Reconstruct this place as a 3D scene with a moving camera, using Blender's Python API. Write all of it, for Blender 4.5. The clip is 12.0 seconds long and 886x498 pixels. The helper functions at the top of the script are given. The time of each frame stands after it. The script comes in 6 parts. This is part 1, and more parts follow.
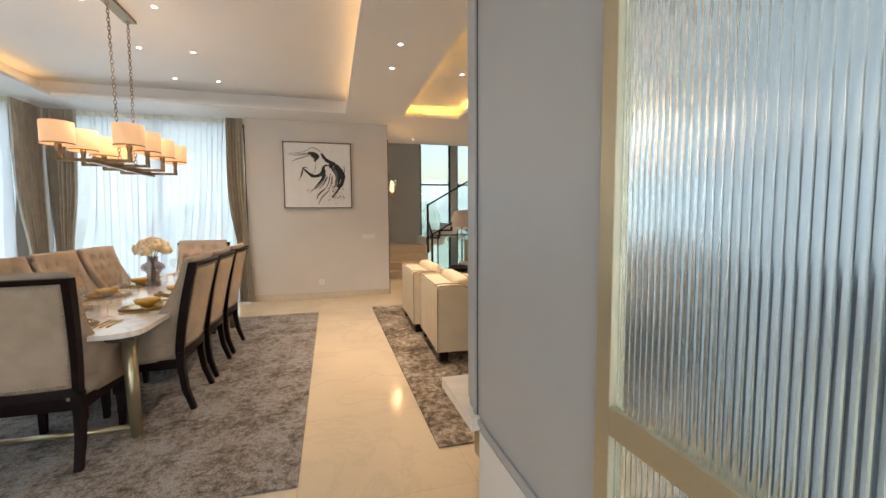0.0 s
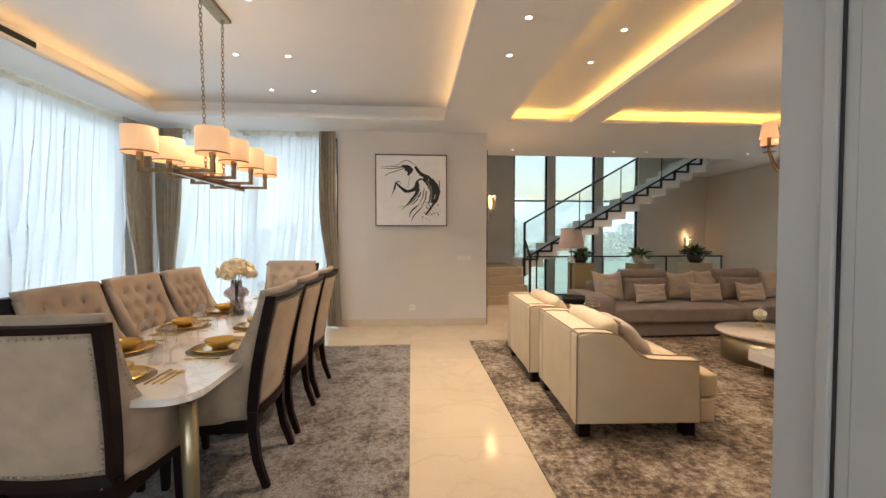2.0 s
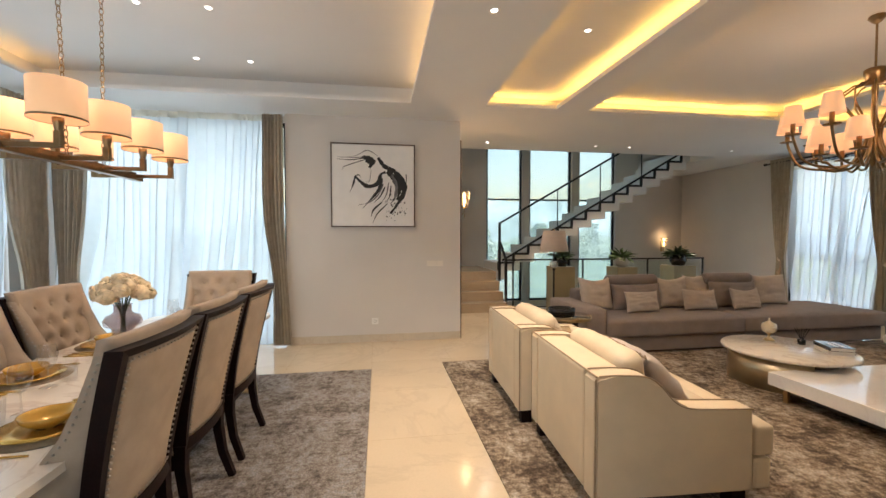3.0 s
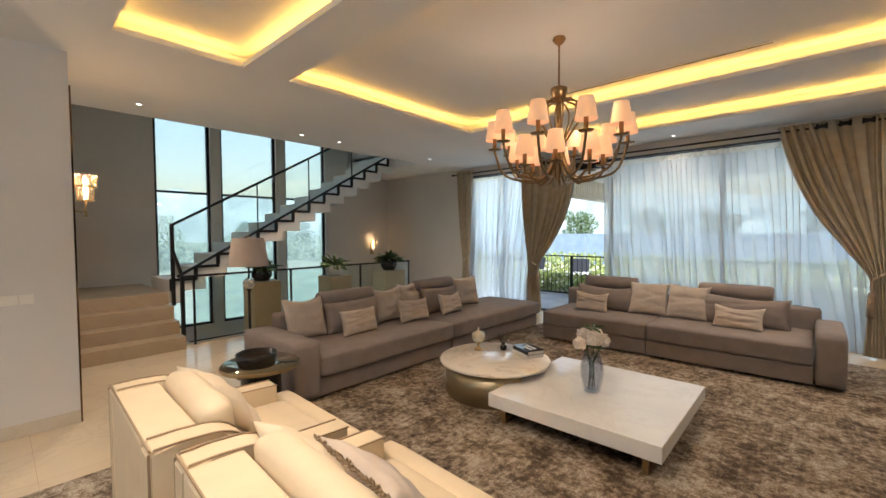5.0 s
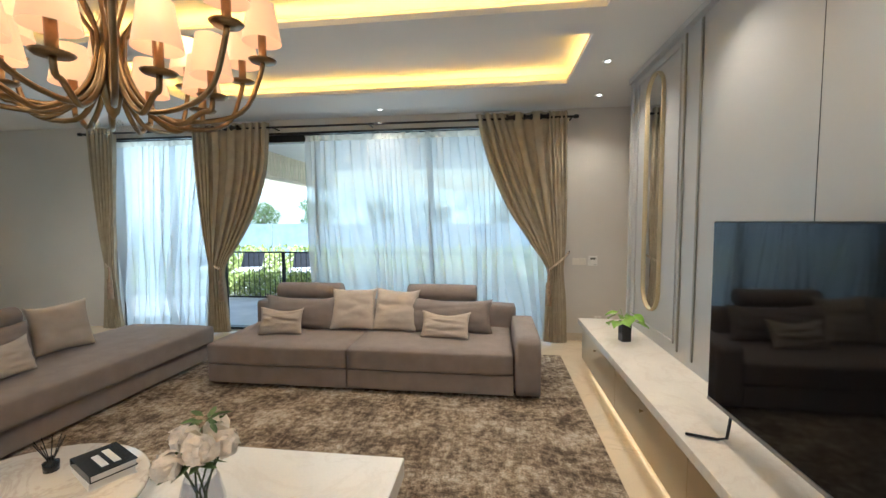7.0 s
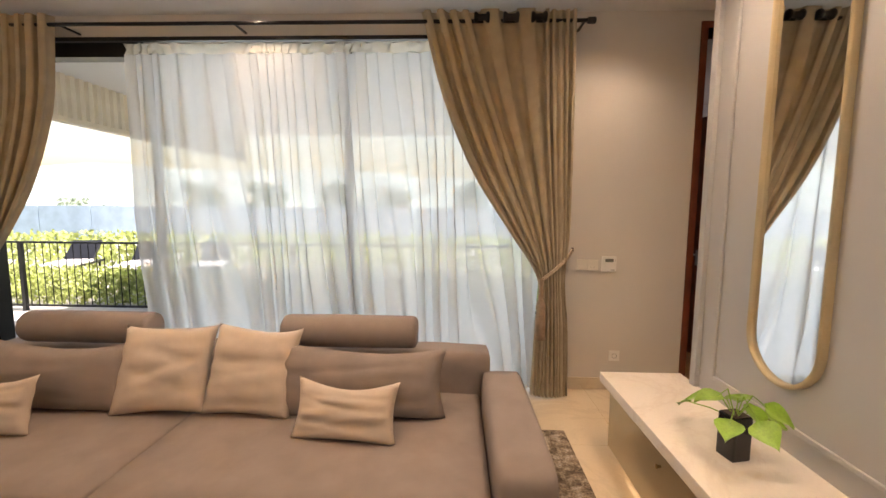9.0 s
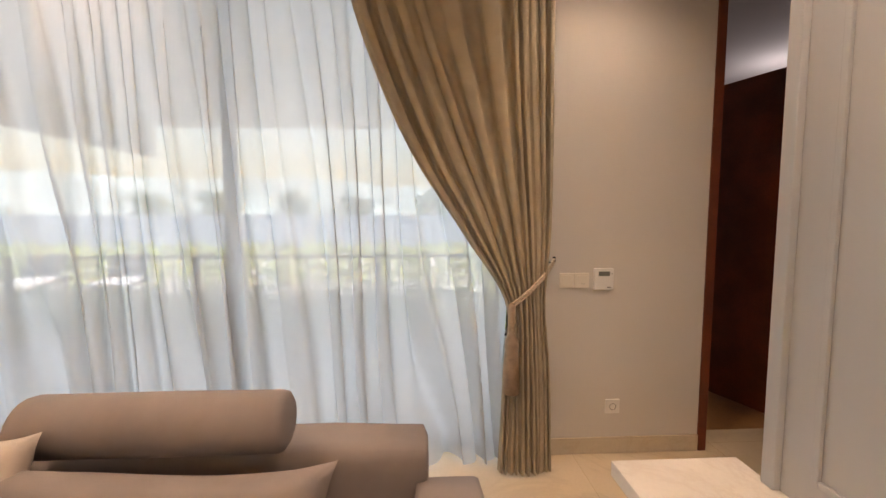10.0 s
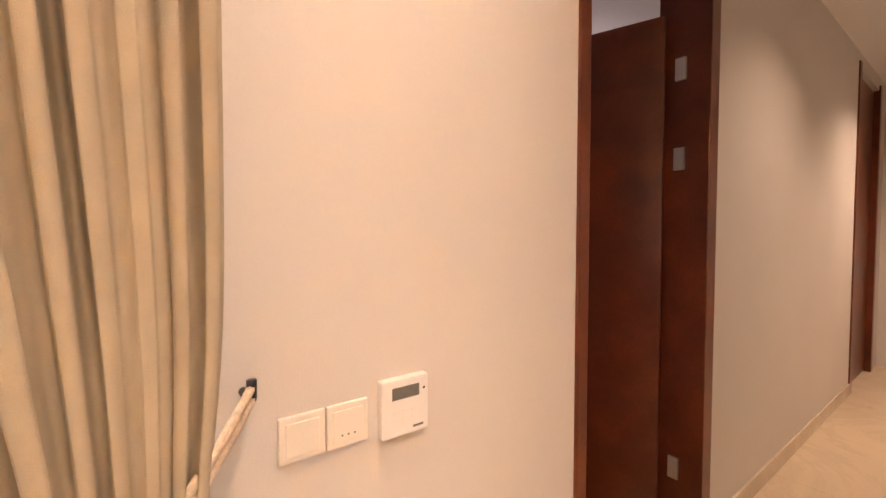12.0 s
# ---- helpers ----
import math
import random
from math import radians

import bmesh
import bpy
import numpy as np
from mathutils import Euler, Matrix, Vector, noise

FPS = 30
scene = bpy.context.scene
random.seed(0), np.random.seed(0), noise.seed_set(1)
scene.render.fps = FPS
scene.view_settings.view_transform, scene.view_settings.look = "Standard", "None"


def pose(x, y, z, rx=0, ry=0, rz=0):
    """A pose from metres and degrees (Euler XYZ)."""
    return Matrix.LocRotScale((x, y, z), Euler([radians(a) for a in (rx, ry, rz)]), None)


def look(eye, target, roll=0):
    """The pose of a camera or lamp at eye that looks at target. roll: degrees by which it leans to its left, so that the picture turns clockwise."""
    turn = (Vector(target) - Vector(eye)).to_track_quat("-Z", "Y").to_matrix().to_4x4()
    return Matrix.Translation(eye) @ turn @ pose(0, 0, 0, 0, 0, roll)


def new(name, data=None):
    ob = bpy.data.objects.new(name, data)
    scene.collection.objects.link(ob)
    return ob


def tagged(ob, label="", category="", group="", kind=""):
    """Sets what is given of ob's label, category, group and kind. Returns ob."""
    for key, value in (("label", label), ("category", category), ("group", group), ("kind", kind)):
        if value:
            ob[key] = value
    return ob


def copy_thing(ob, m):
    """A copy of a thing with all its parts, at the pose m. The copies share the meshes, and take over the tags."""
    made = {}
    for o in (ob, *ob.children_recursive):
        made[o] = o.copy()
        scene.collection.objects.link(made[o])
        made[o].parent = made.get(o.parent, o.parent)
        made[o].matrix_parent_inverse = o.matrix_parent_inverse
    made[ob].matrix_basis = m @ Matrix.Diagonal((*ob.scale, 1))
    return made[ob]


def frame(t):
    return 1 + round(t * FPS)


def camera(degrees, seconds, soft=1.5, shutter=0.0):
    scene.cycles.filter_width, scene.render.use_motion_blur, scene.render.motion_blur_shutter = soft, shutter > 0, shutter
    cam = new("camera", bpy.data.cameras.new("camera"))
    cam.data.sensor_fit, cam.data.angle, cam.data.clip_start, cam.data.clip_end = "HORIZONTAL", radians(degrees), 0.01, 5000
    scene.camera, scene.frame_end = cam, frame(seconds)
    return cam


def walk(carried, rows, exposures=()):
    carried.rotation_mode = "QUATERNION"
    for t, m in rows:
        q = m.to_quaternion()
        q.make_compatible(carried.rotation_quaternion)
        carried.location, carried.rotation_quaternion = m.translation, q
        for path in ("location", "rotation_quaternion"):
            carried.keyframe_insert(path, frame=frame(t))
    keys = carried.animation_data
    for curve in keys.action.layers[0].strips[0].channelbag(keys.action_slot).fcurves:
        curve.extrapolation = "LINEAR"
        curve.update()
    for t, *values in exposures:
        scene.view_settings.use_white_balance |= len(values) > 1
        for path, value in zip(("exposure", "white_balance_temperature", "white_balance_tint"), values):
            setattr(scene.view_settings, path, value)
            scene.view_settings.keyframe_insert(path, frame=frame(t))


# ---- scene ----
cam = camera(94.7, 12.0)
PATH = [
    (0, (0.196, -7.308, 1.364), (0.725, -5.386, 1.213), -0.4),
    (0.5, (0.113, -7.156, 1.355), (0.425, -5.183, 1.247), -0.3),
    (1, (0.033, -6.99, 1.38), (0.251, -5.004, 1.293), -0.1),
    (1.5, (0.03, -6.724, 1.415), (0.197, -4.732, 1.342), -0.0),
    (2, (0.013, -6.365, 1.389), (0.169, -4.372, 1.327), -0.0),
    (2.5, (-0.003, -5.955, 1.424), (0.19, -3.965, 1.362), -0.1),
    (2.7, (0.023, -5.784, 1.42), (0.251, -3.798, 1.358), -0.1),
    (4.3, (0.462, -4.728, 1.499), (1.467, -3.0, 1.425), -0.0),
    (4.5, (0.544, -4.618, 1.496), (1.684, -2.977, 1.425), -0.1),
    (5, (0.761, -4.445, 1.533), (2.24, -3.101, 1.459), -0.3),
    (5.5, (1.114, -4.391, 1.529), (2.842, -3.386, 1.447), -0.3),
    (6, (1.565, -4.346, 1.52), (3.441, -3.659, 1.425), -0.3),
    (6.5, (2.051, -4.288, 1.545), (4.003, -3.865, 1.434), -0.3),
    (7, (2.558, -4.304, 1.57), (4.537, -4.05, 1.437), -0.3),
    (7.2, (2.763, -4.31, 1.576), (4.746, -4.095, 1.426), -0.4),
    (9, (4.71, -4.324, 1.492), (6.699, -4.259, 1.294), 0.4),
    (9.5, (5.25, -4.395, 1.472), (7.241, -4.389, 1.278), 0.1),
    (10, (5.738, -4.509, 1.409), (7.729, -4.614, 1.253), -0.0),
    (10.5, (6.087, -4.744, 1.434), (8.078, -4.857, 1.278), 0.5),
    (11, (6.592, -4.768, 1.408), (8.544, -5.188, 1.302), 0.3),
    (11.5, (6.953, -4.949, 1.419), (8.82, -5.66, 1.334), 0.1),
    (12, (7.271, -5.113, 1.418), (8.883, -6.295, 1.348), -0.0),
]
walk(cam, [(t, look(eye, target, roll)) for t, eye, target, roll in PATH],
     exposures=[(0, 1.0, 6150, 18), (2, 0.97, 6100, 18), (4.5, 0.90, 5700, 14), (5, 0.88, 5700, 14), (5.5, 1.03, 5850, 16), (6.5, 1.27, 5300, 9), (7.2, 1.28, 5200, 7), (9, 1.25, 6850, 24), (9.5, 1.22, 6700, 25), (10, 1.19, 6650, 26), (11, 1.36, 7300, 32), (11.5, 1.75, 8300, 36), (12, 2.4, 7050, 35)])

# ---- world, sun, large lights ----
world = bpy.data.worlds.new("sky")
scene.world = world
world.use_nodes = True
_n = world.node_tree.nodes
_sky = _n.new("ShaderNodeTexSky")
_sky.sky_type = "NISHITA"
_sky.sun_disc = False
_sky.sun_elevation, _sky.sun_rotation = radians(63), radians(194)
_sky.air_density, _sky.dust_density, _sky.ozone_density = 2.0, 2.5, 0.3
world.node_tree.links.new(_sky.outputs[0], _n["Background"].inputs[0])
_n["Background"].inputs[1].default_value = 0.15


def lamp(name, kind, energy, color, m, **more):
    data = bpy.data.lights.new(name, kind)
    data.energy, data.color = energy, color
    if kind == "AREA":
        data.shape, data.size, data.size_y = "RECTANGLE", more["w"], more["h"]
        data.spread = more.get("spread", math.pi)
    if kind == "SPOT":
        data.spot_size, data.spot_blend, data.shadow_soft_size = radians(more["cone"]), 1.0, 0.03
    if kind == "POINT":
        data.shadow_soft_size = more.get("r", 0.03)
    if kind == "SUN":
        data.angle = radians(0.6)
    ob = new(name, data)
    ob.matrix_world = m
    return ob


BACKY = -11.5
DAY = (0.72, 0.88, 1.0)
WARM = (1.0, 0.72, 0.42)
AMBER = (1.0, 0.52, 0.09)
lamp("sun", "SUN", 5.0, (1.0, 0.95, 0.87), look((-5, -20, 42), (0, 0, 0)))
# daylight behind the sheer curtains
lamp("window_light", "AREA", 26, DAY, look((-4.02, -2.9, 1.45), (0, -2.9, 1.4)), w=5.4, h=2.8)
lamp("window_light", "AREA", 19, DAY, look((-2.37, 0.26, 1.45), (-2.37, -4, 1.4)), w=2.4, h=2.8)
lamp("window_light", "AREA", 14, DAY, look((8.28, 0.45, 1.4), (0, 0.45, 1.4)), w=1.2, h=2.7)
lamp("window_light", "AREA", 15, DAY, look((8.28, -3.45, 1.4), (0, -3.45, 1.4)), w=3.2, h=2.7)
# daylight of the entry behind the start
lamp("window_light", "AREA", 30, (0.82, 0.92, 1.0), look((-1.6, BACKY + 0.1, 1.6), (-1.6, 0, 1.5)), w=4.0, h=2.4)
# assumed study window, added to brighten the room behind the fluted glass
lamp("window_light", "AREA", 90, (0.78, 0.95, 1.0), look((3.7, -9.75, 1.6), (3.7, 0, 1.6)), w=5.0, h=2.4)
# hidden light strips of the ceiling coves
COVES = {"dining": (-3.3, 0.47, -5.6, -0.66, 3.24), "slim": (1.37, 2.28, -5.04, -0.7, 3.17),
         "main": (2.7, 5.5, -5.04, -0.7, 3.17), "window": (5.9, 7.05, -5.04, -0.7, 3.17)}
for _key, (_x0, _x1, _y0, _y1, _zt) in COVES.items():
    _k = 0.45 if _key == "dining" else 1.0
    _c = (1.0, 0.55, 0.16) if _key == "dining" else AMBER
    for _cx, _cy, _w, _yaw in ((_x0 - 0.09, (_y0 + _y1) / 2, _y1 - _y0, 90), (_x1 + 0.09, (_y0 + _y1) / 2, _y1 - _y0, 90),
                               ((_x0 + _x1) / 2, _y0 - 0.09, _x1 - _x0, 0), ((_x0 + _x1) / 2, _y1 + 0.09, _x1 - _x0, 0)):
        if _key == "dining" and _yaw == 0:
            continue
        lamp("cove_light", "AREA", 1.35 * _k * _w, _c, pose(_cx, _cy, 3.055, 180, 0, _yaw), w=_w, h=0.03)
# recessed downlights: x, y, ceiling height, watts
DOWN = [(-1.79, -3.02, 3.24, 16), (-1.25, -3.02, 3.24, 16), (-1.76, -2.0, 3.24, 16), (-1.24, -2.0, 3.24, 16), (-1.74, -0.99, 3.24, 10), (-1.22, -0.99, 3.24, 10),
        (0.88, -3.37, 3.0, 65), (0.89, -2.74, 3.0, 65), (1.85, -2.92, 3.17, 26), (1.85, -2.26, 3.17, 26),
        (1.9, 1.17, 3.0, 55), (3.86, 1.17, 3.0, 30), (4.5, 1.17, 3.0, 30), (6.57, 1.17, 3.0, 40),
        # (7.15, -7.9) is an unseen extra, added to brighten the corridor wall
        (6.48, -5.3, 3.0, 34), (7.5, -5.47, 3.0, 18), (7.72, -2.84, 3.0, 20), (3.9, -5.35, 3.0, 22), (5.1, -5.3, 3.0, 20), (6.22, -3.3, 3.17, 60), (7.2, -9.9, 3.0, 32), (7.15, -7.9, 3.0, 16)]
for _x, _y, _z, _e in DOWN:
    lamp("downlight_beam", "SPOT", _e, (1.0, 0.80, 0.56), pose(_x, _y, _z - 0.03), cone=125)

# ---- materials ----


def mat(name, color, rough=0.5, metal=0.0, var=0.12, scale=6.0, bump=0.0, bscale=120.0, dark=None, wave=None, coat=0.0, random_tint=0.0):
    """A surface with broad and fine variation of its colour and fine relief."""
    m = bpy.data.materials.new(name)
    m.use_nodes = True
    n, l = m.node_tree.nodes, m.node_tree.links
    b = n["Principled BSDF"]
    b.inputs["Roughness"].default_value, b.inputs["Metallic"].default_value = rough, metal
    b.inputs["Coat Weight"].default_value = coat
    co = n.new("ShaderNodeTexCoord")
    big, fine = n.new("ShaderNodeTexNoise"), n.new("ShaderNodeTexNoise")
    big.inputs["Scale"].default_value, big.inputs["Detail"].default_value = scale, 5
    fine.inputs["Scale"].default_value, fine.inputs["Detail"].default_value = bscale, 3
    l.new(co.outputs["Object"], big.inputs["Vector"])
    l.new(co.outputs["Object"], fine.inputs["Vector"])
    ramp = n.new("ShaderNodeValToRGB")
    c = Vector(color)
    lo = Vector(dark) if dark else c * (1 - var)
    hi = c * (1 + var * 0.5)
    ramp.color_ramp.elements[0].position, ramp.color_ramp.elements[1].position = 0.35, 0.65
    ramp.color_ramp.elements[0].color, ramp.color_ramp.elements[1].color = (*lo, 1), (*hi, 1)
    l.new(big.outputs["Fac"], ramp.inputs["Fac"])
    mix = n.new("ShaderNodeMix")
    mix.data_type, mix.blend_type = "RGBA", "MULTIPLY"
    mix.inputs[0].default_value = min(1.0, var * 1.2)
    l.new(ramp.outputs["Color"], mix.inputs[6])
    l.new(fine.outputs["Color"], mix.inputs[7])
    mono = n.new("ShaderNodeValToRGB")
    mono.color_ramp.elements[0].color, mono.color_ramp.elements[1].color = (0.55, 0.55, 0.55, 1), (1, 1, 1, 1)
    mono.color_ramp.elements[0].position, mono.color_ramp.elements[1].position = 0.3, 0.6
    l.new(fine.outputs["Fac"], mono.inputs["Fac"])
    l.new(mono.outputs["Color"], mix.inputs[7])
    last = mix.outputs[2]
    if random_tint:
        info, hsv = n.new("ShaderNodeObjectInfo"), n.new("ShaderNodeHueSaturation")
        rng = n.new("ShaderNodeMapRange")
        rng.inputs["To Min"].default_value, rng.inputs["To Max"].default_value = 1 - random_tint, 1 + random_tint
        l.new(info.outputs["Random"], rng.inputs["Value"])
        l.new(rng.outputs["Result"], hsv.inputs["Value"])
        l.new(last, hsv.inputs["Color"])
        last = hsv.outputs["Color"]
    l.new(last, b.inputs["Base Color"])
    rr = n.new("ShaderNodeMapRange")
    rr.inputs["To Min"].default_value, rr.inputs["To Max"].default_value = max(0.02, rough * 0.85), min(1, rough * 1.15)
    l.new(big.outputs["Fac"], rr.inputs["Value"])
    l.new(rr.outputs["Result"], b.inputs["Roughness"])
    if bump:
        bp = n.new("ShaderNodeBump")
        bp.inputs["Strength"].default_value, bp.inputs["Distance"].default_value = bump, 0.01
        src = fine
        if wave:
            src = n.new("ShaderNodeTexWave")
            src.inputs["Scale"].default_value = wave
            src.inputs["Distortion"].default_value = 1.0
            l.new(co.outputs["Object"], src.inputs["Vector"])
        l.new(src.outputs["Fac"], bp.inputs["Height"])
        l.new(bp.outputs["Normal"], b.inputs["Normal"])
    return m


def veined(name, base, vein, rough, scale=1.6, strength=0.6, tile=None):
    """Polished stone: soft clouds, thin veins and, if asked for, hairline joints."""
    m = mat(name, base, rough, 0, 0.06, scale * 1.3, 0, 60)
    n, l = m.node_tree.nodes, m.node_tree.links
    b = n["Principled BSDF"]
    src = b.inputs["Base Color"].links[0].from_socket
    co = n.new("ShaderNodeTexCoord")
    warp = n.new("ShaderNodeTexNoise")
    warp.inputs["Scale"].default_value, warp.inputs["Detail"].default_value = scale, 8
    warp.inputs["Roughness"].default_value, warp.inputs["Distortion"].default_value = 0.62, 1.1
    l.new(co.outputs["Object"], warp.inputs["Vector"])
    r = n.new("ShaderNodeValToRGB")
    e = r.color_ramp.elements
    e[0].position, e[0].color = 0.47, (0, 0, 0, 1)
    e[1].position, e[1].color = 0.53, (0, 0, 0, 1)
    k = e.new(0.5)
    k.color = (strength, strength, strength, 1)
    l.new(warp.outputs["Fac"], r.inputs["Fac"])
    mx = n.new("ShaderNodeMix")
    mx.data_type = "RGBA"
    l.new(r.outputs["Color"], mx.inputs[0])
    l.new(src, mx.inputs[6])
    mx.inputs[7].default_value = (*vein, 1)
    last = mx.outputs[2]
    if tile:
        br = n.new("ShaderNodeTexBrick")
        br.offset = 0.0
        br.inputs["Scale"].default_value = 1.0
        br.inputs["Brick Width"].default_value = br.inputs["Row Height"].default_value = tile
        br.inputs["Mortar Size"].default_value = 0.0012
        br.inputs["Color1"].default_value, br.inputs["Color2"].default_value = (1, 1, 1, 1), (0.955, 0.95, 0.94, 1)
        br.inputs["Mortar"].default_value = (0.72, 0.68, 0.6, 1)
        l.new(co.outputs["Object"], br.inputs["Vector"])
        mt = n.new("ShaderNodeMix")
        mt.data_type, mt.blend_type = "RGBA", "MULTIPLY"
        mt.inputs[0].default_value = 1.0
        l.new(last, mt.inputs[6])
        l.new(br.outputs["Color"], mt.inputs[7])
        last = mt.outputs[2]
    l.new(last, b.inputs["Base Color"])
    return m


def rug_mat(name, tones, scale):
    """Distressed woven carpet: worn patches over a fine pile."""
    m = mat(name, tones[1], 0.95, 0, 0.25, 3.0, 0.5, 420)
    n, l = m.node_tree.nodes, m.node_tree.links
    b = n["Principled BSDF"]
    co = n.new("ShaderNodeTexCoord")
    mp = n.new("ShaderNodeMapping")
    mp.inputs["Scale"].default_value = (1.0, 0.85, 1.0)
    l.new(co.outputs["Object"], mp.inputs["Vector"])
    a, c, f = (n.new("ShaderNodeTexNoise") for _ in range(3))
    for t, s, d, rg in ((a, scale, 9, 0.78), (c, scale * 0.16, 4, 0.6), (f, 95, 2, 0.6)):
        t.inputs["Scale"].default_value, t.inputs["Detail"].default_value, t.inputs["Roughness"].default_value = s, d, rg
        l.new(mp.outputs["Vector"], t.inputs["Vector"])
    add = n.new("ShaderNodeMath")
    add.operation = "MULTIPLY_ADD"
    add.inputs[1].default_value = 0.40
    l.new(c.outputs["Fac"], add.inputs[0])
    half = n.new("ShaderNodeMath")
    half.operation = "MULTIPLY_ADD"
    half.inputs[1].default_value, half.inputs[2].default_value = 0.70, -0.055
    l.new(a.outputs["Fac"], half.inputs[0])
    l.new(half.outputs[0], add.inputs[2])
    # streaks of the weave, worn thin along the weft
    ms, st = n.new("ShaderNodeMapping"), n.new("ShaderNodeTexNoise")
    ms.inputs["Scale"].default_value = (5.0, 42.0, 1.0)
    st.inputs["Scale"].default_value, st.inputs["Detail"].default_value = 1.0, 5
    l.new(co.outputs["Object"], ms.inputs["Vector"])
    l.new(ms.outputs["Vector"], st.inputs["Vector"])
    worn = n.new("ShaderNodeMath")
    worn.operation = "MULTIPLY_ADD"
    worn.inputs[1].default_value = 0.14
    l.new(st.outputs["Fac"], worn.inputs[0])
    shift = n.new("ShaderNodeMath")
    shift.operation = "ADD"
    shift.inputs[1].default_value = -0.07
    l.new(add.outputs[0], shift.inputs[0])
    l.new(shift.outputs[0], worn.inputs[2])
    r = n.new("ShaderNodeValToRGB")
    e = r.color_ramp.elements
    e[0].position, e[0].color = 0.38, (*tones[0], 1)
    e[1].position, e[1].color = 0.60, (*tones[3], 1)
    for p, t in ((0.45, tones[1]), (0.52, tones[2])):
        k = e.new(p)
        k.color = (*t, 1)
    l.new(worn.outputs[0], r.inputs["Fac"])
    pile = n.new("ShaderNodeValToRGB")
    pile.color_ramp.elements[0].color, pile.color_ramp.elements[1].color = (0.6, 0.6, 0.6, 1), (1.15, 1.15, 1.15, 1)
    pile.color_ramp.elements[0].position, pile.color_ramp.elements[1].position = 0.35, 0.65
    l.new(f.outputs["Fac"], pile.inputs["Fac"])
    mx = n.new("ShaderNodeMix")
    mx.data_type, mx.blend_type = "RGBA", "MULTIPLY"
    mx.inputs[0].default_value = 1.0
    l.new(r.outputs["Color"], mx.inputs[6])
    l.new(pile.outputs["Color"], mx.inputs[7])
    l.new(mx.outputs[2], b.inputs["Base Color"])
    return m


def sheer_mat(name, color, clear):
    m = bpy.data.materials.new(name)
    m.use_nodes = True
    n, l = m.node_tree.nodes, m.node_tree.links
    n.remove(n["Principled BSDF"])
    out = n["Material Output"]
    tr, tl, df = n.new("ShaderNodeBsdfTransparent"), n.new("ShaderNodeBsdfTranslucent"), n.new("ShaderNodeBsdfDiffuse")
    co, weave = n.new("ShaderNodeTexCoord"), n.new("ShaderNodeTexNoise")
    weave.inputs["Scale"].default_value, weave.inputs["Detail"].default_value = 14, 4
    l.new(co.outputs["Object"], weave.inputs["Vector"])
    rp = n.new("ShaderNodeValToRGB")
    rp.color_ramp.elements[0].color, rp.color_ramp.elements[1].color = (*(Vector(color) * 0.93), 1), (*color, 1)
    l.new(weave.outputs["Fac"], rp.inputs["Fac"])
    l.new(rp.outputs["Color"], tl.inputs["Color"])
    l.new(rp.outputs["Color"], df.inputs["Color"])
    m1, m2 = n.new("ShaderNodeMixShader"), n.new("ShaderNodeMixShader")
    m1.inputs[0].default_value, m2.inputs[0].default_value = 0.35, clear
    l.new(tl.outputs[0], m1.inputs[1])
    l.new(df.outputs[0], m1.inputs[2])
    l.new(m1.outputs[0], m2.inputs[1])
    l.new(tr.outputs[0], m2.inputs[2])
    l.new(m2.outputs[0], out.inputs["Surface"])
    return m


def glass_mat(name, tint=(1, 1, 1), rough=0.0, gloss=0.045, veil=0.0):
    m = bpy.data.materials.new(name)
    m.use_nodes = True
    n, l = m.node_tree.nodes, m.node_tree.links
    n.remove(n["Principled BSDF"])
    out = n["Material Output"]
    tr, gl, fr, mx = n.new("ShaderNodeBsdfTransparent"), n.new("ShaderNodeBsdfGlossy"), n.new("ShaderNodeLayerWeight"), n.new("ShaderNodeMixShader")
    tr.inputs["Color"].default_value = (*tint, 1)
    gl.inputs["Roughness"].default_value = rough
    fr.inputs["Blend"].default_value = 0.5
    pw = n.new("ShaderNodeMath")
    pw.operation = "POWER"
    pw.inputs[1].default_value = 3.2
    l.new(fr.outputs["Facing"], pw.inputs[0])
    ad = n.new("ShaderNodeMath")
    ad.operation = "MULTIPLY_ADD"
    ad.inputs[1].default_value, ad.inputs[2].default_value = 0.7, gloss
    l.new(pw.outputs[0], ad.inputs[0])
    l.new(ad.outputs[0], mx.inputs[0])
    body = tr.outputs[0]
    # a pale translucent share whitens the pane, imitating haze in the view
    if veil:
        haze_mix, haze_veil = n.new("ShaderNodeMixShader"), n.new("ShaderNodeBsdfTranslucent")
        haze_veil.inputs["Color"].default_value = (0.80, 0.88, 0.90, 1)
        haze_mix.inputs[0].default_value = veil
        l.new(tr.outputs[0], haze_mix.inputs[1])
        l.new(haze_veil.outputs[0], haze_mix.inputs[2])
        body = haze_mix.outputs[0]
    l.new(body, mx.inputs[1])
    l.new(gl.outputs[0], mx.inputs[2])
    l.new(mx.outputs[0], out.inputs["Surface"])
    return m


def glow_mat(name, color, strength):
    m = mat(name, color, 0.6, 0, 0.03)
    b = m.node_tree.nodes["Principled BSDF"]
    b.inputs["Emission Color"].default_value = (*color, 1)
    b.inputs["Emission Strength"].default_value = strength
    return m


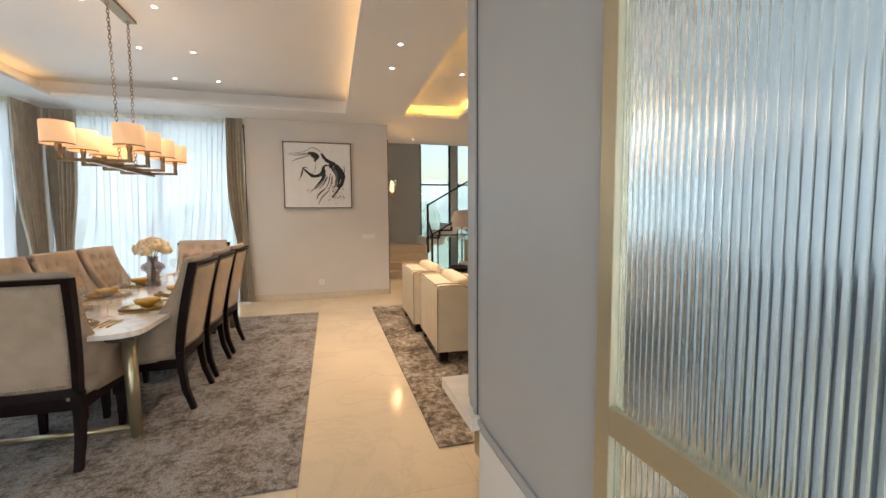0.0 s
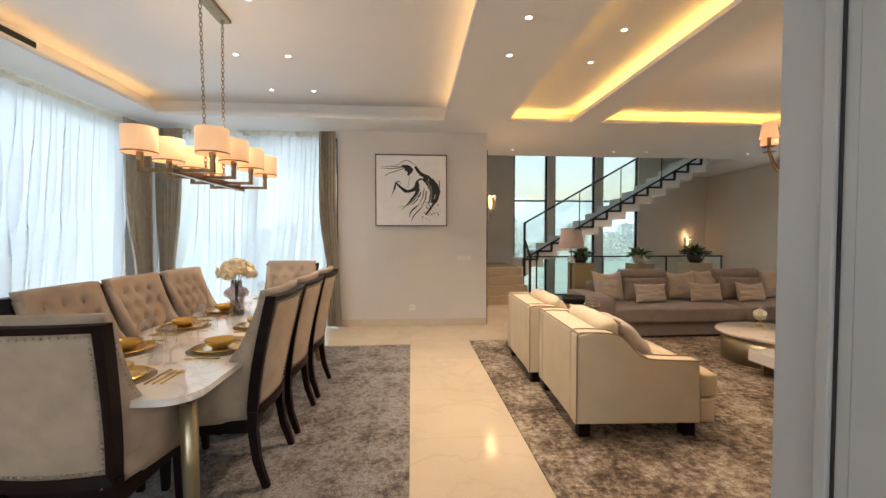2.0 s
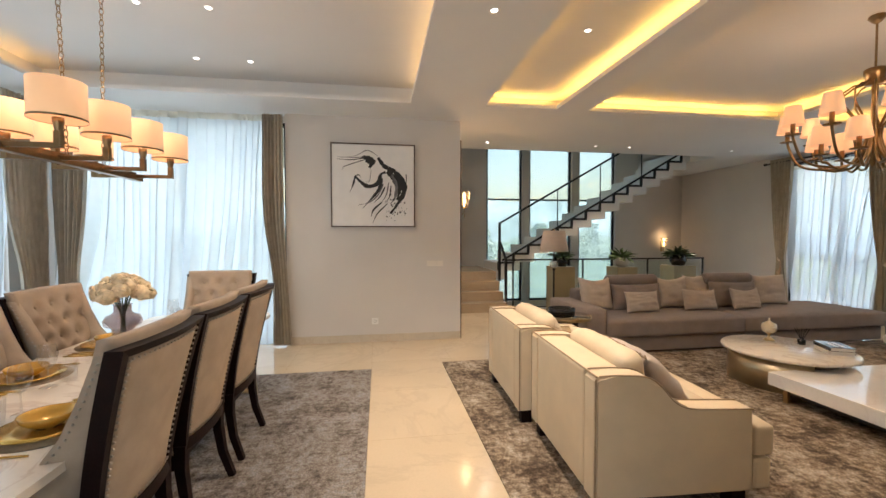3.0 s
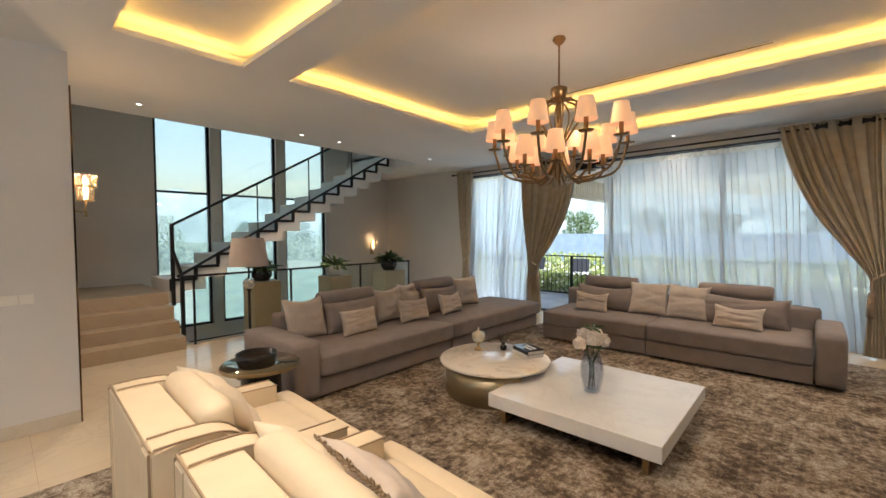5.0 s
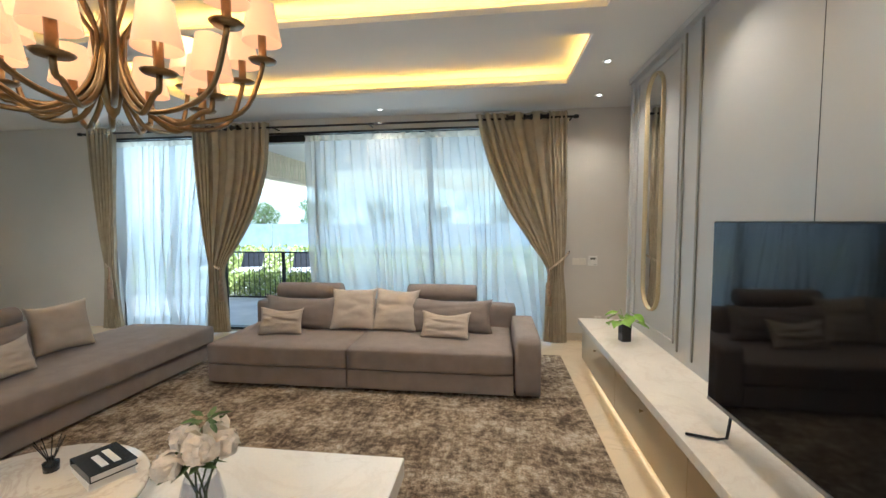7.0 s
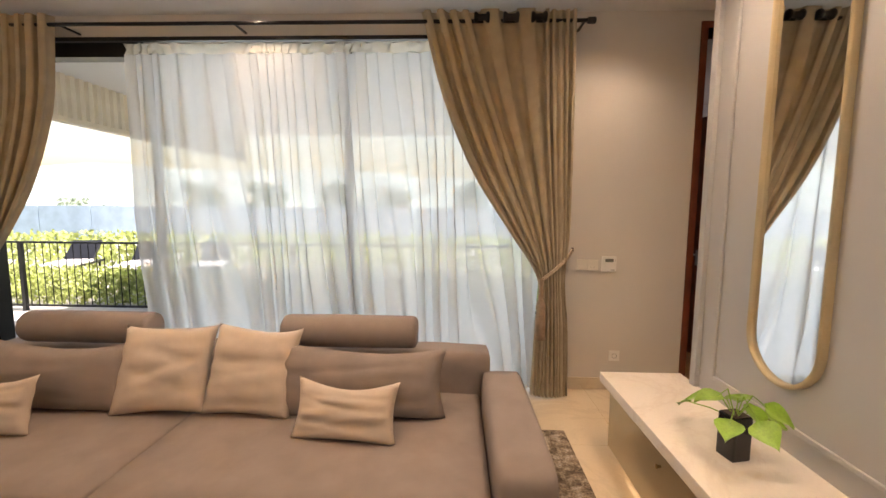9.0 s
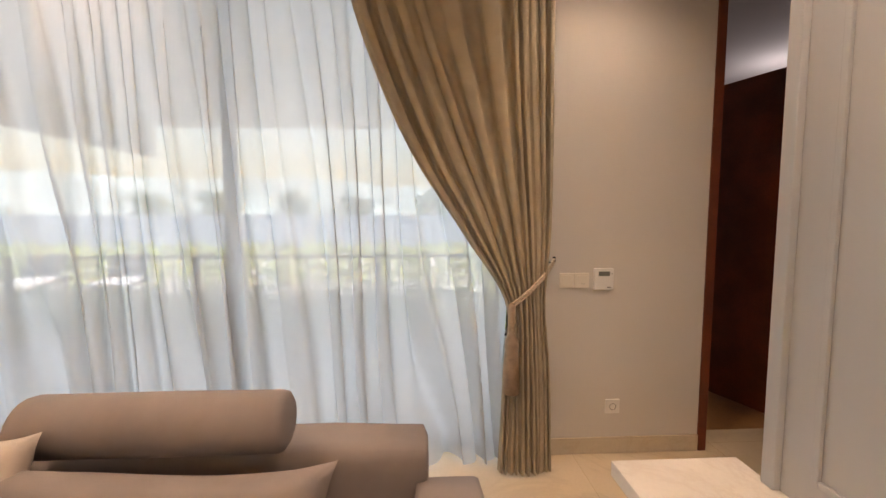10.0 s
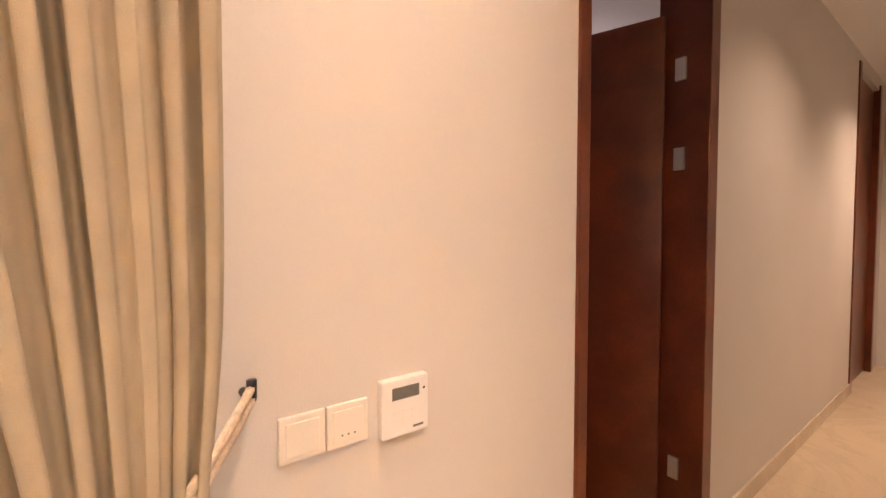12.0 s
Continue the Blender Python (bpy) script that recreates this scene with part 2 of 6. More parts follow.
PAINT = mat("wall_paint", (0.64, 0.60, 0.55), 0.75, 0, 0.04, 1.2, 0.06, 260)
CEIL = mat("ceiling_paint", (0.74, 0.73, 0.71), 0.8, 0, 0.03, 0.8, 0.04, 200)
PANEL = mat("panel_lacquer", (0.44, 0.44, 0.44), 0.42, 0, 0.03, 1.5, 0.03, 300)
FLOOR = veined("floor_marble", (0.70, 0.575, 0.405), (0.54, 0.44, 0.32), 0.13, 0.9, 0.35, 0.9)
SKIRT = veined("skirting_marble", (0.62, 0.53, 0.40), (0.5, 0.4, 0.28), 0.25, 3.0, 0.3)
STEPSTONE = veined("step_marble", (0.48, 0.37, 0.25), (0.38, 0.28, 0.18), 0.25, 1.4, 0.3)
MARBLE = veined("white_marble", (0.85, 0.83, 0.80), (0.62, 0.57, 0.53), 0.06, 1.2, 0.22)
MARBLE_WARM = veined("warm_marble", (0.80, 0.74, 0.66), (0.48, 0.36, 0.30), 0.10, 2.0, 0.4)
MARBLE_PLAIN = veined("plain_marble", (0.80, 0.74, 0.66), (0.60, 0.50, 0.42), 0.12, 1.6, 0.25)
RUG_D = rug_mat("rug_grey", ((0.085, 0.068, 0.058), (0.19, 0.155, 0.13), (0.32, 0.285, 0.25), (0.36, 0.35, 0.345)), 26.0)
RUG_L = rug_mat("rug_brown", ((0.055, 0.034, 0.02), (0.155, 0.108, 0.068), (0.35, 0.272, 0.188), (0.56, 0.485, 0.385)), 22.0)
LINEN = mat("linen", (0.43, 0.335, 0.245), 0.9, 0, 0.12, 9, 0.35, 600)
WOOD = mat("dark_wood", (0.011, 0.0035, 0.0028), 0.5, 0, 0.35, 14, 0.1, 90)
WOOD.node_tree.nodes["Principled BSDF"].inputs["Specular IOR Level"].default_value = 0.14
DOORWOOD = mat("mahogany", (0.155, 0.034, 0.011), 0.30, 0, 0.3, 5, 0.08, 70)
NAIL = mat("nail_metal", (0.45, 0.40, 0.33), 0.35, 1.0, 0.1)
CREAM = mat("cream_leather", (0.70, 0.57, 0.385), 0.55, 0, 0.06, 5, 0.12, 220)
PIPING = mat("piping_leather", (0.34, 0.24, 0.14), 0.55, 0, 0.1, 8)
CREAM_CUSHION = mat("cream_cushion", (0.68, 0.56, 0.40), 0.85, 0, 0.06, 6, 0.2, 400)
TAUPE = mat("taupe_fabric", (0.27, 0.222, 0.20), 0.9, 0, 0.10, 7, 0.35, 700)
PILLOW = mat("beige_pillow", (0.53, 0.45, 0.375), 0.9, 0, 0.08, 8, 0.3, 500)
BRASS = mat("brushed_brass", (0.46, 0.34, 0.18), 0.32, 1.0, 0.12, 20, 0.05, 300)
GOLD = mat("champagne_gold", (0.50, 0.42, 0.27), 0.30, 0.85, 0.08, 3, 0.02, 200)
FRAMEGOLD = mat("matt_gold", (0.50, 0.415, 0.265), 0.42, 0.5, 0.08, 6)
OLIVE = mat("olive_lacquer", (0.30, 0.26, 0.155), 0.35, 0.2, 0.08, 3)
BLACK = mat("black_metal", (0.012, 0.012, 0.013), 0.4, 0.3, 0.2, 10)
BLACKGLOSS = mat("black_ceramic", (0.012, 0.010, 0.010), 0.12, 0, 0.2, 10)
DARKBASE = mat("dark_base", (0.03, 0.022, 0.018), 0.3, 0, 0.2, 8)
WHITE = mat("white_plastic", (0.78, 0.76, 0.72), 0.35, 0, 0.03)
IVORY = mat("ivory_plastic", (0.75, 0.70, 0.61), 0.4, 0, 0.03)
WHITEPAINT = mat("white_stair_paint", (0.72, 0.70, 0.66), 0.6, 0, 0.05, 2, 0.05, 200)
DRAPE = mat("drape_fabric", (0.41, 0.348, 0.245), 0.8, 0, 0.10, 10, 0.3, 800)
DRAPE_GREY = mat("drape_taupe", (0.46, 0.40, 0.315), 0.85, 0, 0.10, 10, 0.3, 800)
ROPE = mat("tassel_rope", (0.38, 0.27, 0.18), 0.7, 0, 0.2, 30, 0.4, 300)
CORD = mat("cream_cord", (0.62, 0.50, 0.36), 0.7, 0, 0.2, 60, 0.4, 300)
SHEER = sheer_mat("sheer_voile", (0.76, 0.76, 0.75), 0.26)
SHEER_DINING = sheer_mat("sheer_garden_voile", (0.83, 0.86, 0.88), 0.16)
SHEER_BAND = sheer_mat("sheer_heading", (0.80, 0.75, 0.64), 0.10)
GLASS = glass_mat("clear_glass", (0.97, 0.99, 0.98))
GREENGLASS = glass_mat("tinted_glass", (0.90, 0.965, 0.96))
# filmed stair panes, with the outdoor haze put into the glass
HAZEGLASS = glass_mat("sun_film_haze_glass", (0.95, 0.99, 0.99), 0.0, 0.06, 0.26)
TABLEGLASS = glass_mat("table_glass", (0.95, 0.96, 0.96), 0.0, 0.13)
BRONZE = mat("aged_bronze", (0.27, 0.185, 0.095), 0.30, 1.0, 0.15, 20, 0.05, 300)
DARKMIRROR = mat("bronze_mirror", (0.36, 0.29, 0.18), 0.07, 0.95, 0.06, 3)
SMOKE = glass_mat("smoked_glass", (0.80, 0.72, 0.70))
VASEGLASS = glass_mat("grey_glass", (0.84, 0.86, 0.90))
AMBERGLASS = mat("amber_bowl", (0.62, 0.36, 0.06), 0.2, 0.35, 0.1)
PLATEGOLD = mat("gold_plate", (0.72, 0.45, 0.10), 0.22, 0.7, 0.08)
FABRICMAT = mat("woven_placemat", (0.36, 0.27, 0.17), 0.7, 0.2, 0.2, 30, 0.4, 200)
MIRROR = mat("mirror_silver", (0.86, 0.86, 0.85), 0.02, 1.0, 0.0)
SCREEN = mat("tv_screen", (0.006, 0.006, 0.007), 0.05, 0, 0.1)
SHADE = glow_mat("lamp_shade", (0.85, 0.50, 0.25), 0.30)
SHADE_OFF = mat("linen_shade", (0.50, 0.42, 0.36), 0.85, 0, 0.06, 8, 0.2, 500)
CRYSTALROD = glass_mat("glass_rod", (0.97, 0.90, 0.78), 0.05, 0.25)
BULB = glow_mat("lamp_glow", (1.0, 0.66, 0.28), 5.0)
DLGLOW = glow_mat("downlight_glow", (1.0, 0.93, 0.80), 3.5)
LEAF = mat("leaf", (0.11, 0.17, 0.055), 0.5, 0, 0.4, 20, random_tint=0.2)
LEAF_LIGHT = mat("pothos_leaf", (0.22, 0.40, 0.04), 0.4, 0, 0.3, 14)
LEAF_DARK = mat("pot_plant_leaf", (0.035, 0.07, 0.022), 0.45, 0, 0.4, 18)
PETAL = mat("petal", (0.84, 0.68, 0.44), 0.7, 0, 0.15, 40)
PETAL_W = mat("petal_white", (0.80, 0.72, 0.64), 0.7, 0, 0.12, 40)
STEM = mat("stem", (0.06, 0.09, 0.03), 0.6, 0, 0.3)
BARK = mat("bark", (0.11, 0.08, 0.06), 0.9, 0, 0.4, 9, 0.6, 30)
GRASS = mat("grass", (0.25, 0.275, 0.18), 0.95, 0, 0.35, 0.6, 0.5, 12)
STONE = mat("terrace_stone", (0.52, 0.50, 0.46), 0.7, 0, 0.15, 2, 0.2, 40)
FENCE = mat("blue_fence", (0.36, 0.46, 0.56), 0.6, 0, 0.12, 2)
SLATCREAM = mat("cream_slat", (0.72, 0.64, 0.50), 0.6, 0, 0.08, 4)
CANVAS = mat("canvas", (0.80, 0.78, 0.75), 0.85, 0, 0.03, 8, 0.2, 500)
INK = mat("ink", (0.015, 0.015, 0.016), 0.6, 0, 0.3, 20)
INKGREY = mat("ink_wash", (0.16, 0.15, 0.15), 0.7, 0, 0.3, 20)
PLANK = mat("wood_floor", (0.42, 0.22, 0.085), 0.35, 0, 0.25, 3, 0.1, 60)
LILAC = mat("far_room_paint", (0.60, 0.58, 0.60), 0.8, 0, 0.04)
PLASTICGREY = mat("display_grey", (0.16, 0.16, 0.14), 0.3)
BOOK = mat("book_cover", (0.75, 0.73, 0.70), 0.5, 0, 0.04)
BOOKBLACK = mat("book_black", (0.02, 0.022, 0.026), 0.16)
SLATE = mat("fluted_backing", (0.09, 0.105, 0.125), 0.6)

# ---- building helpers ----


def link(name, bm, material, parent=None, smooth=False, label=""):
    me = bpy.data.meshes.new(name)
    bmesh.ops.recalc_face_normals(bm, faces=bm.faces[:])
    bm.to_mesh(me)
    bm.free()
    me.materials.append(material)
    if smooth:
        for p in me.polygons:
            p.use_smooth = True
    ob = new(name, me)
    if parent:
        ob.parent = parent
    if label:
        ob["label"] = label
    return ob


def part(name, bm, material, parent, label="", smooth=False):
    return link(name, bm, material, parent, smooth, label)


def thing(name, label, category, m=None, group="", kind=""):
    ob = new(name)
    ob.matrix_world = m or Matrix()
    return tagged(ob, label, category, group, kind)


def solid(name, bm, material, label, category="", kind="", smooth=False, m=None, group=""):
    ob = link(name, bm, material, None, smooth)
    if m:
        ob.matrix_world = m
    return tagged(ob, label, category, group, kind)


def box(x0, x1, y0, y1, z0, z1, bevel=0.0, seg=2, bm=None):
    own = bm is None
    bm = bm or bmesh.new()
    vs = [bm.verts.new((x, y, z)) for z in (z0, z1) for y in (y0, y1) for x in (x0, x1)]
    fs = [bm.faces.new([vs[i] for i in f]) for f in ((0, 2, 3, 1), (4, 5, 7, 6), (0, 1, 5, 4), (1, 3, 7, 5), (3, 2, 6, 7), (2, 0, 4, 6))]
    if bevel:
        es = {e for f in fs for e in f.edges}
        bmesh.ops.bevel(bm, geom=list(es), offset=bevel, segments=seg, profile=0.6, affect="EDGES", clamp_overlap=True)
    return bm


def boxes(*rows, bevel=0.0):
    bm = bmesh.new()
    for r in rows:
        box(*r, bevel=bevel, bm=bm)
    return bm


def turned(profile, seg=24, cx=0.0, cy=0.0, bm=None):
    """A turned solid from (radius, height) pairs."""
    bm = bm or bmesh.new()
    rings = []
    for r, z in profile:
        if r < 1e-4:
            rings.append([bm.verts.new((cx, cy, z))])
        else:
            rings.append([bm.verts.new((cx + r * math.cos(2 * math.pi * i / seg), cy + r * math.sin(2 * math.pi * i / seg), z)) for i in range(seg)])
    for a, b in zip(rings, rings[1:]):
        for i in range(seg):
            j = (i + 1) % seg
            if len(a) == 1 and len(b) == 1:
                continue
            if len(a) == 1:
                bm.faces.new((a[0], b[i], b[j]))
            elif len(b) == 1:
                bm.faces.new((a[i], a[j], b[0]))
            else:
                bm.faces.new((a[i], a[j], b[j], b[i]))
    return bm


def tube(points, r, seg=8, bm=None, r_end=None, square=False):
    """A rod that follows points."""
    bm = bm or bmesh.new()
    pts = [Vector(p) for p in points]
    prev, rings = None, []
    for i, p in enumerate(pts):
        d = ((pts[min(i + 1, len(pts) - 1)] - pts[max(i - 1, 0)])).normalized()
        up = Vector((0, 0, 1)) if abs(d.z) < 0.95 else Vector((0, 1, 0))
        if prev is None:
            prev = d.cross(up).normalized()
        a = (prev - d * prev.dot(d)).normalized()
        prev = a
        b = d.cross(a)
        rr = r if r_end is None else r + (r_end - r) * i / (len(pts) - 1)
        n = 4 if square else seg
        off = math.pi / 4 if square else 0
        rings.append([bm.verts.new(p + (a * math.cos(off + 2 * math.pi * k / n) + b * math.sin(off + 2 * math.pi * k / n)) * rr) for k in range(n)])
    n = len(rings[0])
    for a, b in zip(rings, rings[1:]):
        for k in range(n):
            bm.faces.new((a[k], a[(k + 1) % n], b[(k + 1) % n], b[k]))
    bm.faces.new(rings[0][::-1])
    bm.faces.new(rings[-1])
    return bm


def soft_box(w, d, h, r=0.05, crown=0.0, n=(8, 6), seed=0, wrinkle=0.0):
    """An upholstered block, base at z = 0, centred in x and y, with rounded edges and a crowned top."""
    bm = box(-w / 2, w / 2, -d / 2, d / 2, 0, h)
    bmesh.ops.subdivide_edges(bm, edges=bm.edges[:], cuts=max(n), use_grid_fill=True)
    for v in bm.verts:
        c = v.co
        q = Vector((max(-w / 2 + r, min(w / 2 - r, c.x)), max(-d / 2 + r, min(d / 2 - r, c.y)), max(r, min(h - r, c.z))))
        off = c - q
        if off.length > 1e-6:
            c = q + off.normalized() * r
        u, t = 1 - (2 * c.x / w) ** 2, 1 - (2 * c.y / d) ** 2
        if c.z > h * 0.5:
            c.z += crown * max(0, u) * max(0, t)
        if wrinkle:
            c += Vector((0, 0, 1)) * wrinkle * noise.noise(Vector((c.x * 7 + seed, c.y * 7, c.z * 5 + seed)))
        v.co = c
    return bm


def pillow(w, h, t, seed=0, n=22, wrinkle=0.015):
    """A scatter cushion standing in the xz plane, front towards -y, base at z = 0, with pointed corners and sagging folds."""
    bm = bmesh.new()
    rng = random.Random(seed * 7 + 1)
    creases = [(rng.uniform(-0.5, 0.5), rng.uniform(-0.75, 0.6), rng.uniform(-0.35, 0.35), rng.uniform(0.10, 0.2)) for _ in range(5)]
    for side in (-1, 1):
        g = []
        for j in range(n + 1):
            row = []
            for i in range(n + 1):
                u, v = 2 * i / n - 1, 2 * j / n - 1
                pin = 1 - 0.085 * (1 - u * u) * (abs(v) ** 3)
                pin2 = 1 - 0.085 * (1 - v * v) * (abs(u) ** 3)
                thick = ((1 - u * u) * (1 - v * v)) ** 0.42
                fold = wrinkle * noise.noise(Vector((u * 2.2 + seed * 3.1, v * 3.4 + seed, side))) * (thick ** 0.5)
                for cu, cv, sl, wd in creases:
                    d = (v - cv - sl * (u - cu)) / wd
                    fold -= wrinkle * 0.75 * math.exp(-d * d * 4) * math.exp(-((u - cu) / 0.75) ** 2) * (thick ** 0.5)
                slump = 0.020 * (1 - u * u) * max(0, v) + 0.010 * math.sin(u * 2.5 + seed) * max(0, v)
                row.append(bm.verts.new((u * w / 2 * pin2, side * (thick * t / 2 + fold), (v * pin + 1) * h / 2 - slump)))
            g.append(row)
        for j in range(n):
            for i in range(n):
                bm.faces.new((g[j][i], g[j][i + 1], g[j + 1][i + 1], g[j + 1][i]))
    bmesh.ops.remove_doubles(bm, verts=bm.verts[:], dist=0.0012)
    return bm


def transform(bm, m):
    bmesh.ops.transform(bm, matrix=m, verts=bm.verts[:])
    return bm


COMPOTE = mat("pale_gold_glass", (0.80, 0.72, 0.56), 0.12, 0.5, 0.08, 20)
SCREEN.node_tree.nodes["Principled BSDF"].inputs["Specular IOR Level"].default_value = 0.28

# ---- structure ----
WX, BY, LX = 8.03, 4.2, -4.0          # inner faces of the terrace wall, the stair wall and the garden wall
TVY, TVX0, TVX1 = -5.7, 0.80, 7.0     # television wall
BACK = -11.5

solid("floor", boxes((-4.2, 2.5, BACK, 4.4, -0.25, 0), (2.5, 8.25, BACK, 2.0, -0.25, 0), (6.8, 8.25, 2.0, 4.4, -0.25, 0)), FLOOR,
      "polished cream marble floor with hairline joints", "floor", "structure")
solid("floor_lower", boxes((2.3, 7.0, 1.8, 4.6, -1.9, -1.7)), STEPSTONE, "stone floor of the level below the stairs", "floor", "structure")
solid("wall_void", boxes((2.3, 6.9, 1.85, 1.97, -1.7, -0.26), (2.35, 2.48, 1.98, 4.2, -1.7, -0.26), (6.82, 6.95, 1.98, 4.2, -1.7, -0.26)), PAINT, "plain walls below the stair void", "wall", "structure")


def wall(name, rows, material=PAINT, label="smooth beige painted wall"):
    return solid(name, boxes(*rows), material, label, "wall", "structure")


wall("wall_painting", [(-1.1, 1.2, 0, 0.2, 0, 3.0), (1.0, 1.2, 0.2, BY + 0.2, 0, 5.6)], label="pale beige wall that carries the painting")
wall("wall_dining_window", [(-4.2, -3.75, 0, 0.3, 0, 3.3), (-3.75, -1.1, 0.12, 0.3, 2.92, 3.3)])
wall("wall_garden", [(-4.2, LX, -0.3, 0.0, 0, 3.3), (-4.2, LX, -5.7, -0.3, 2.92, 3.3), (-4.2, LX, BACK, -5.7, 0, 3.3)])
# stair wall with three tall openings
PANES = [(2.70, 3.62), (3.80, 4.92), (5.12, 6.12)]
rows = [(1.2, PANES[0][0], BY, BY + 0.2, -1.7, 5.6), (PANES[2][1], 8.25, BY, BY + 0.2, -1.7, 5.6)]
for (a, b), (c, d) in zip(PANES, PANES[1:]):
    rows.append((b, c, BY, BY + 0.2, -1.7, 5.6))
for a, b in PANES:
    rows += [(a, b, BY, BY + 0.2, 4.6, 5.6), (a, b, BY, BY + 0.2, -1.7, -0.2)]
wall("wall_stair", rows, label="beige wall beside the staircase")
wall("wall_terrace", [(WX, WX + 0.2, 1.35, 4.2, -0.0, 5.6), (WX, WX + 0.2, -6.22, -5.12, 0, 3.3), (WX, WX + 0.2, -5.12, 1.35, 2.82, 3.3),
                      (WX, WX + 0.2, -7.12, -6.22, 2.87, 3.3), (WX, WX + 0.2, -10.2, -7.12, 0, 3.3), (WX, WX + 0.2, BACK, -11.2, 0, 3.3), (WX, WX + 0.2, -11.2, -10.2, 2.87, 3.3)],
     label="beige painted wall with sliding terrace doors")
wall("wall_rear", [(-4.2, -3.6, BACK - 0.2, BACK, 0, 3.3), (0.4, 8.25, BACK - 0.2, BACK, 0, 3.3), (-3.6, 0.4, BACK - 0.2, BACK, 2.8, 3.3), (-3.6, 0.4, BACK - 0.2, BACK, 0, 0.3)])
wall("wall_study", [(0.92, 1.2, -9.6, -9.5, 0, 3.0), (6.2, 6.4, -9.6, -9.5, 0, 3.0), (1.2, 6.2, -9.6, -9.5, 2.7, 3.0), (1.2, 6.2, -9.6, -9.5, 0, 0.4)])
wall("wall_upper", [(6.75, 6.85, 1.7, 4.2, 3.3, 5.6), (1.2, 6.75, 1.6, 1.7, 3.3, 5.6)], label="plain wall of the upper stairwell")
wall("wall_corridor", [(7.0 - 0.6, 7.0 - 0.45, -11.5, -6.45, 0, 3.0)])
# television wall: a deep pier at its end, lacquered panels on its face
wall("wall_television", [(TVX0, TVX1, TVY - 0.25, TVY, 0, 3.0), (TVX0, 0.92, -6.5, TVY - 0.25, 0, 3.0), (6.4, TVX1, -6.5, TVY - 0.25, 0, 3.0)], PANEL, "grey lacquered panel wall behind the television")

# ceiling with four light coves
bm = bmesh.new()


def quad(bm, *pts):
    bm.faces.new([bm.verts.new(p) for p in pts])


CZ, LIP, OUT = 3.0, 0.045, 0.20
xs = sorted({-4.2, 8.25, 1.2, 6.75} | {v for c in COVES.values() for v in c[:2]})
ys = sorted({BACK, 4.4, 1.7} | {v for c in COVES.values() for v in c[2:4]})
for xa, xb in zip(xs, xs[1:]):
    for ya, yb in zip(ys, ys[1:]):
        cx, cy = (xa + xb) / 2, (ya + yb) / 2
        if any(c[0] < cx < c[1] and c[2] < cy < c[3] for c in COVES.values()) or (1.2 < cx < 6.75 and cy > 1.7):
            continue
        quad(bm, (xa, ya, CZ), (xa, yb, CZ), (xb, yb, CZ), (xb, ya, CZ))
for x0, x1, y0, y1, zt in COVES.values():
    ring = lambda o, z: [(x0 - o, y0 - o, z), (x1 + o, y0 - o, z), (x1 + o, y1 + o, z), (x0 - o, y1 + o, z)]
    loops = [ring(0, CZ), ring(0, CZ + LIP), ring(OUT, CZ + LIP), ring(OUT, zt)]
    for a, b in zip(loops, loops[1:]):
        for i in range(4):
            j = (i + 1) % 4
            quad(bm, a[i], a[j], b[j], b[i])
    quad(bm, *loops[-1])
# edge of the floor above, round the stair opening
quad(bm, (1.2, 1.7, CZ), (6.75, 1.7, CZ), (6.75, 1.7, 3.35), (1.2, 1.7, 3.35))
quad(bm, (6.75, 1.7, CZ), (6.75, 4.4, CZ), (6.75, 4.4, 3.35), (6.75, 1.7, 3.35))
bmesh.ops.remove_doubles(bm, verts=bm.verts[:], dist=1e-4)
solid("ceiling", bm, CEIL, "white ceiling with recessed amber-lit coves", "ceiling", "structure")
solid("ceiling_upper", boxes((-4.4, 8.4, BACK - 0.3, 1.65, 3.45, 3.6), (6.8, 8.4, 1.65, 4.5, 3.45, 3.6), (1.0, 6.9, 1.5, 4.5, 5.6, 5.7)), CEIL, "plain ceiling slab over the rooms", "ceiling", "structure")

# skirting
def skirting(name, rows):
    solid(name, boxes(*rows), SKIRT, "low beige marble skirting", "baseboard", "structure")


skirting("baseboard_painting", [(-1.1, 1.2, -0.012, -0.001, 0.002, 0.10)])
skirting("baseboard_terrace", [(WX - 0.012, WX - 0.001, -6.168, -5.13, 0.002, 0.10), (WX - 0.012, WX - 0.001, -10.15, -7.18, 0.002, 0.10)])
skirting("baseboard_stair", [(6.15, 8.0, BY - 0.012, BY - 0.001, 0.002, 0.10)])
solid("trim_wall_end", boxes((1.201, 1.213, -0.004, 0.198, 0.0, 2.74)), mat("bronze_trim", (0.16, 0.105, 0.06), 0.10, 0.95, 0.1, 3), "dark bronze mirror cladding on the wall end", "trim", "structure")


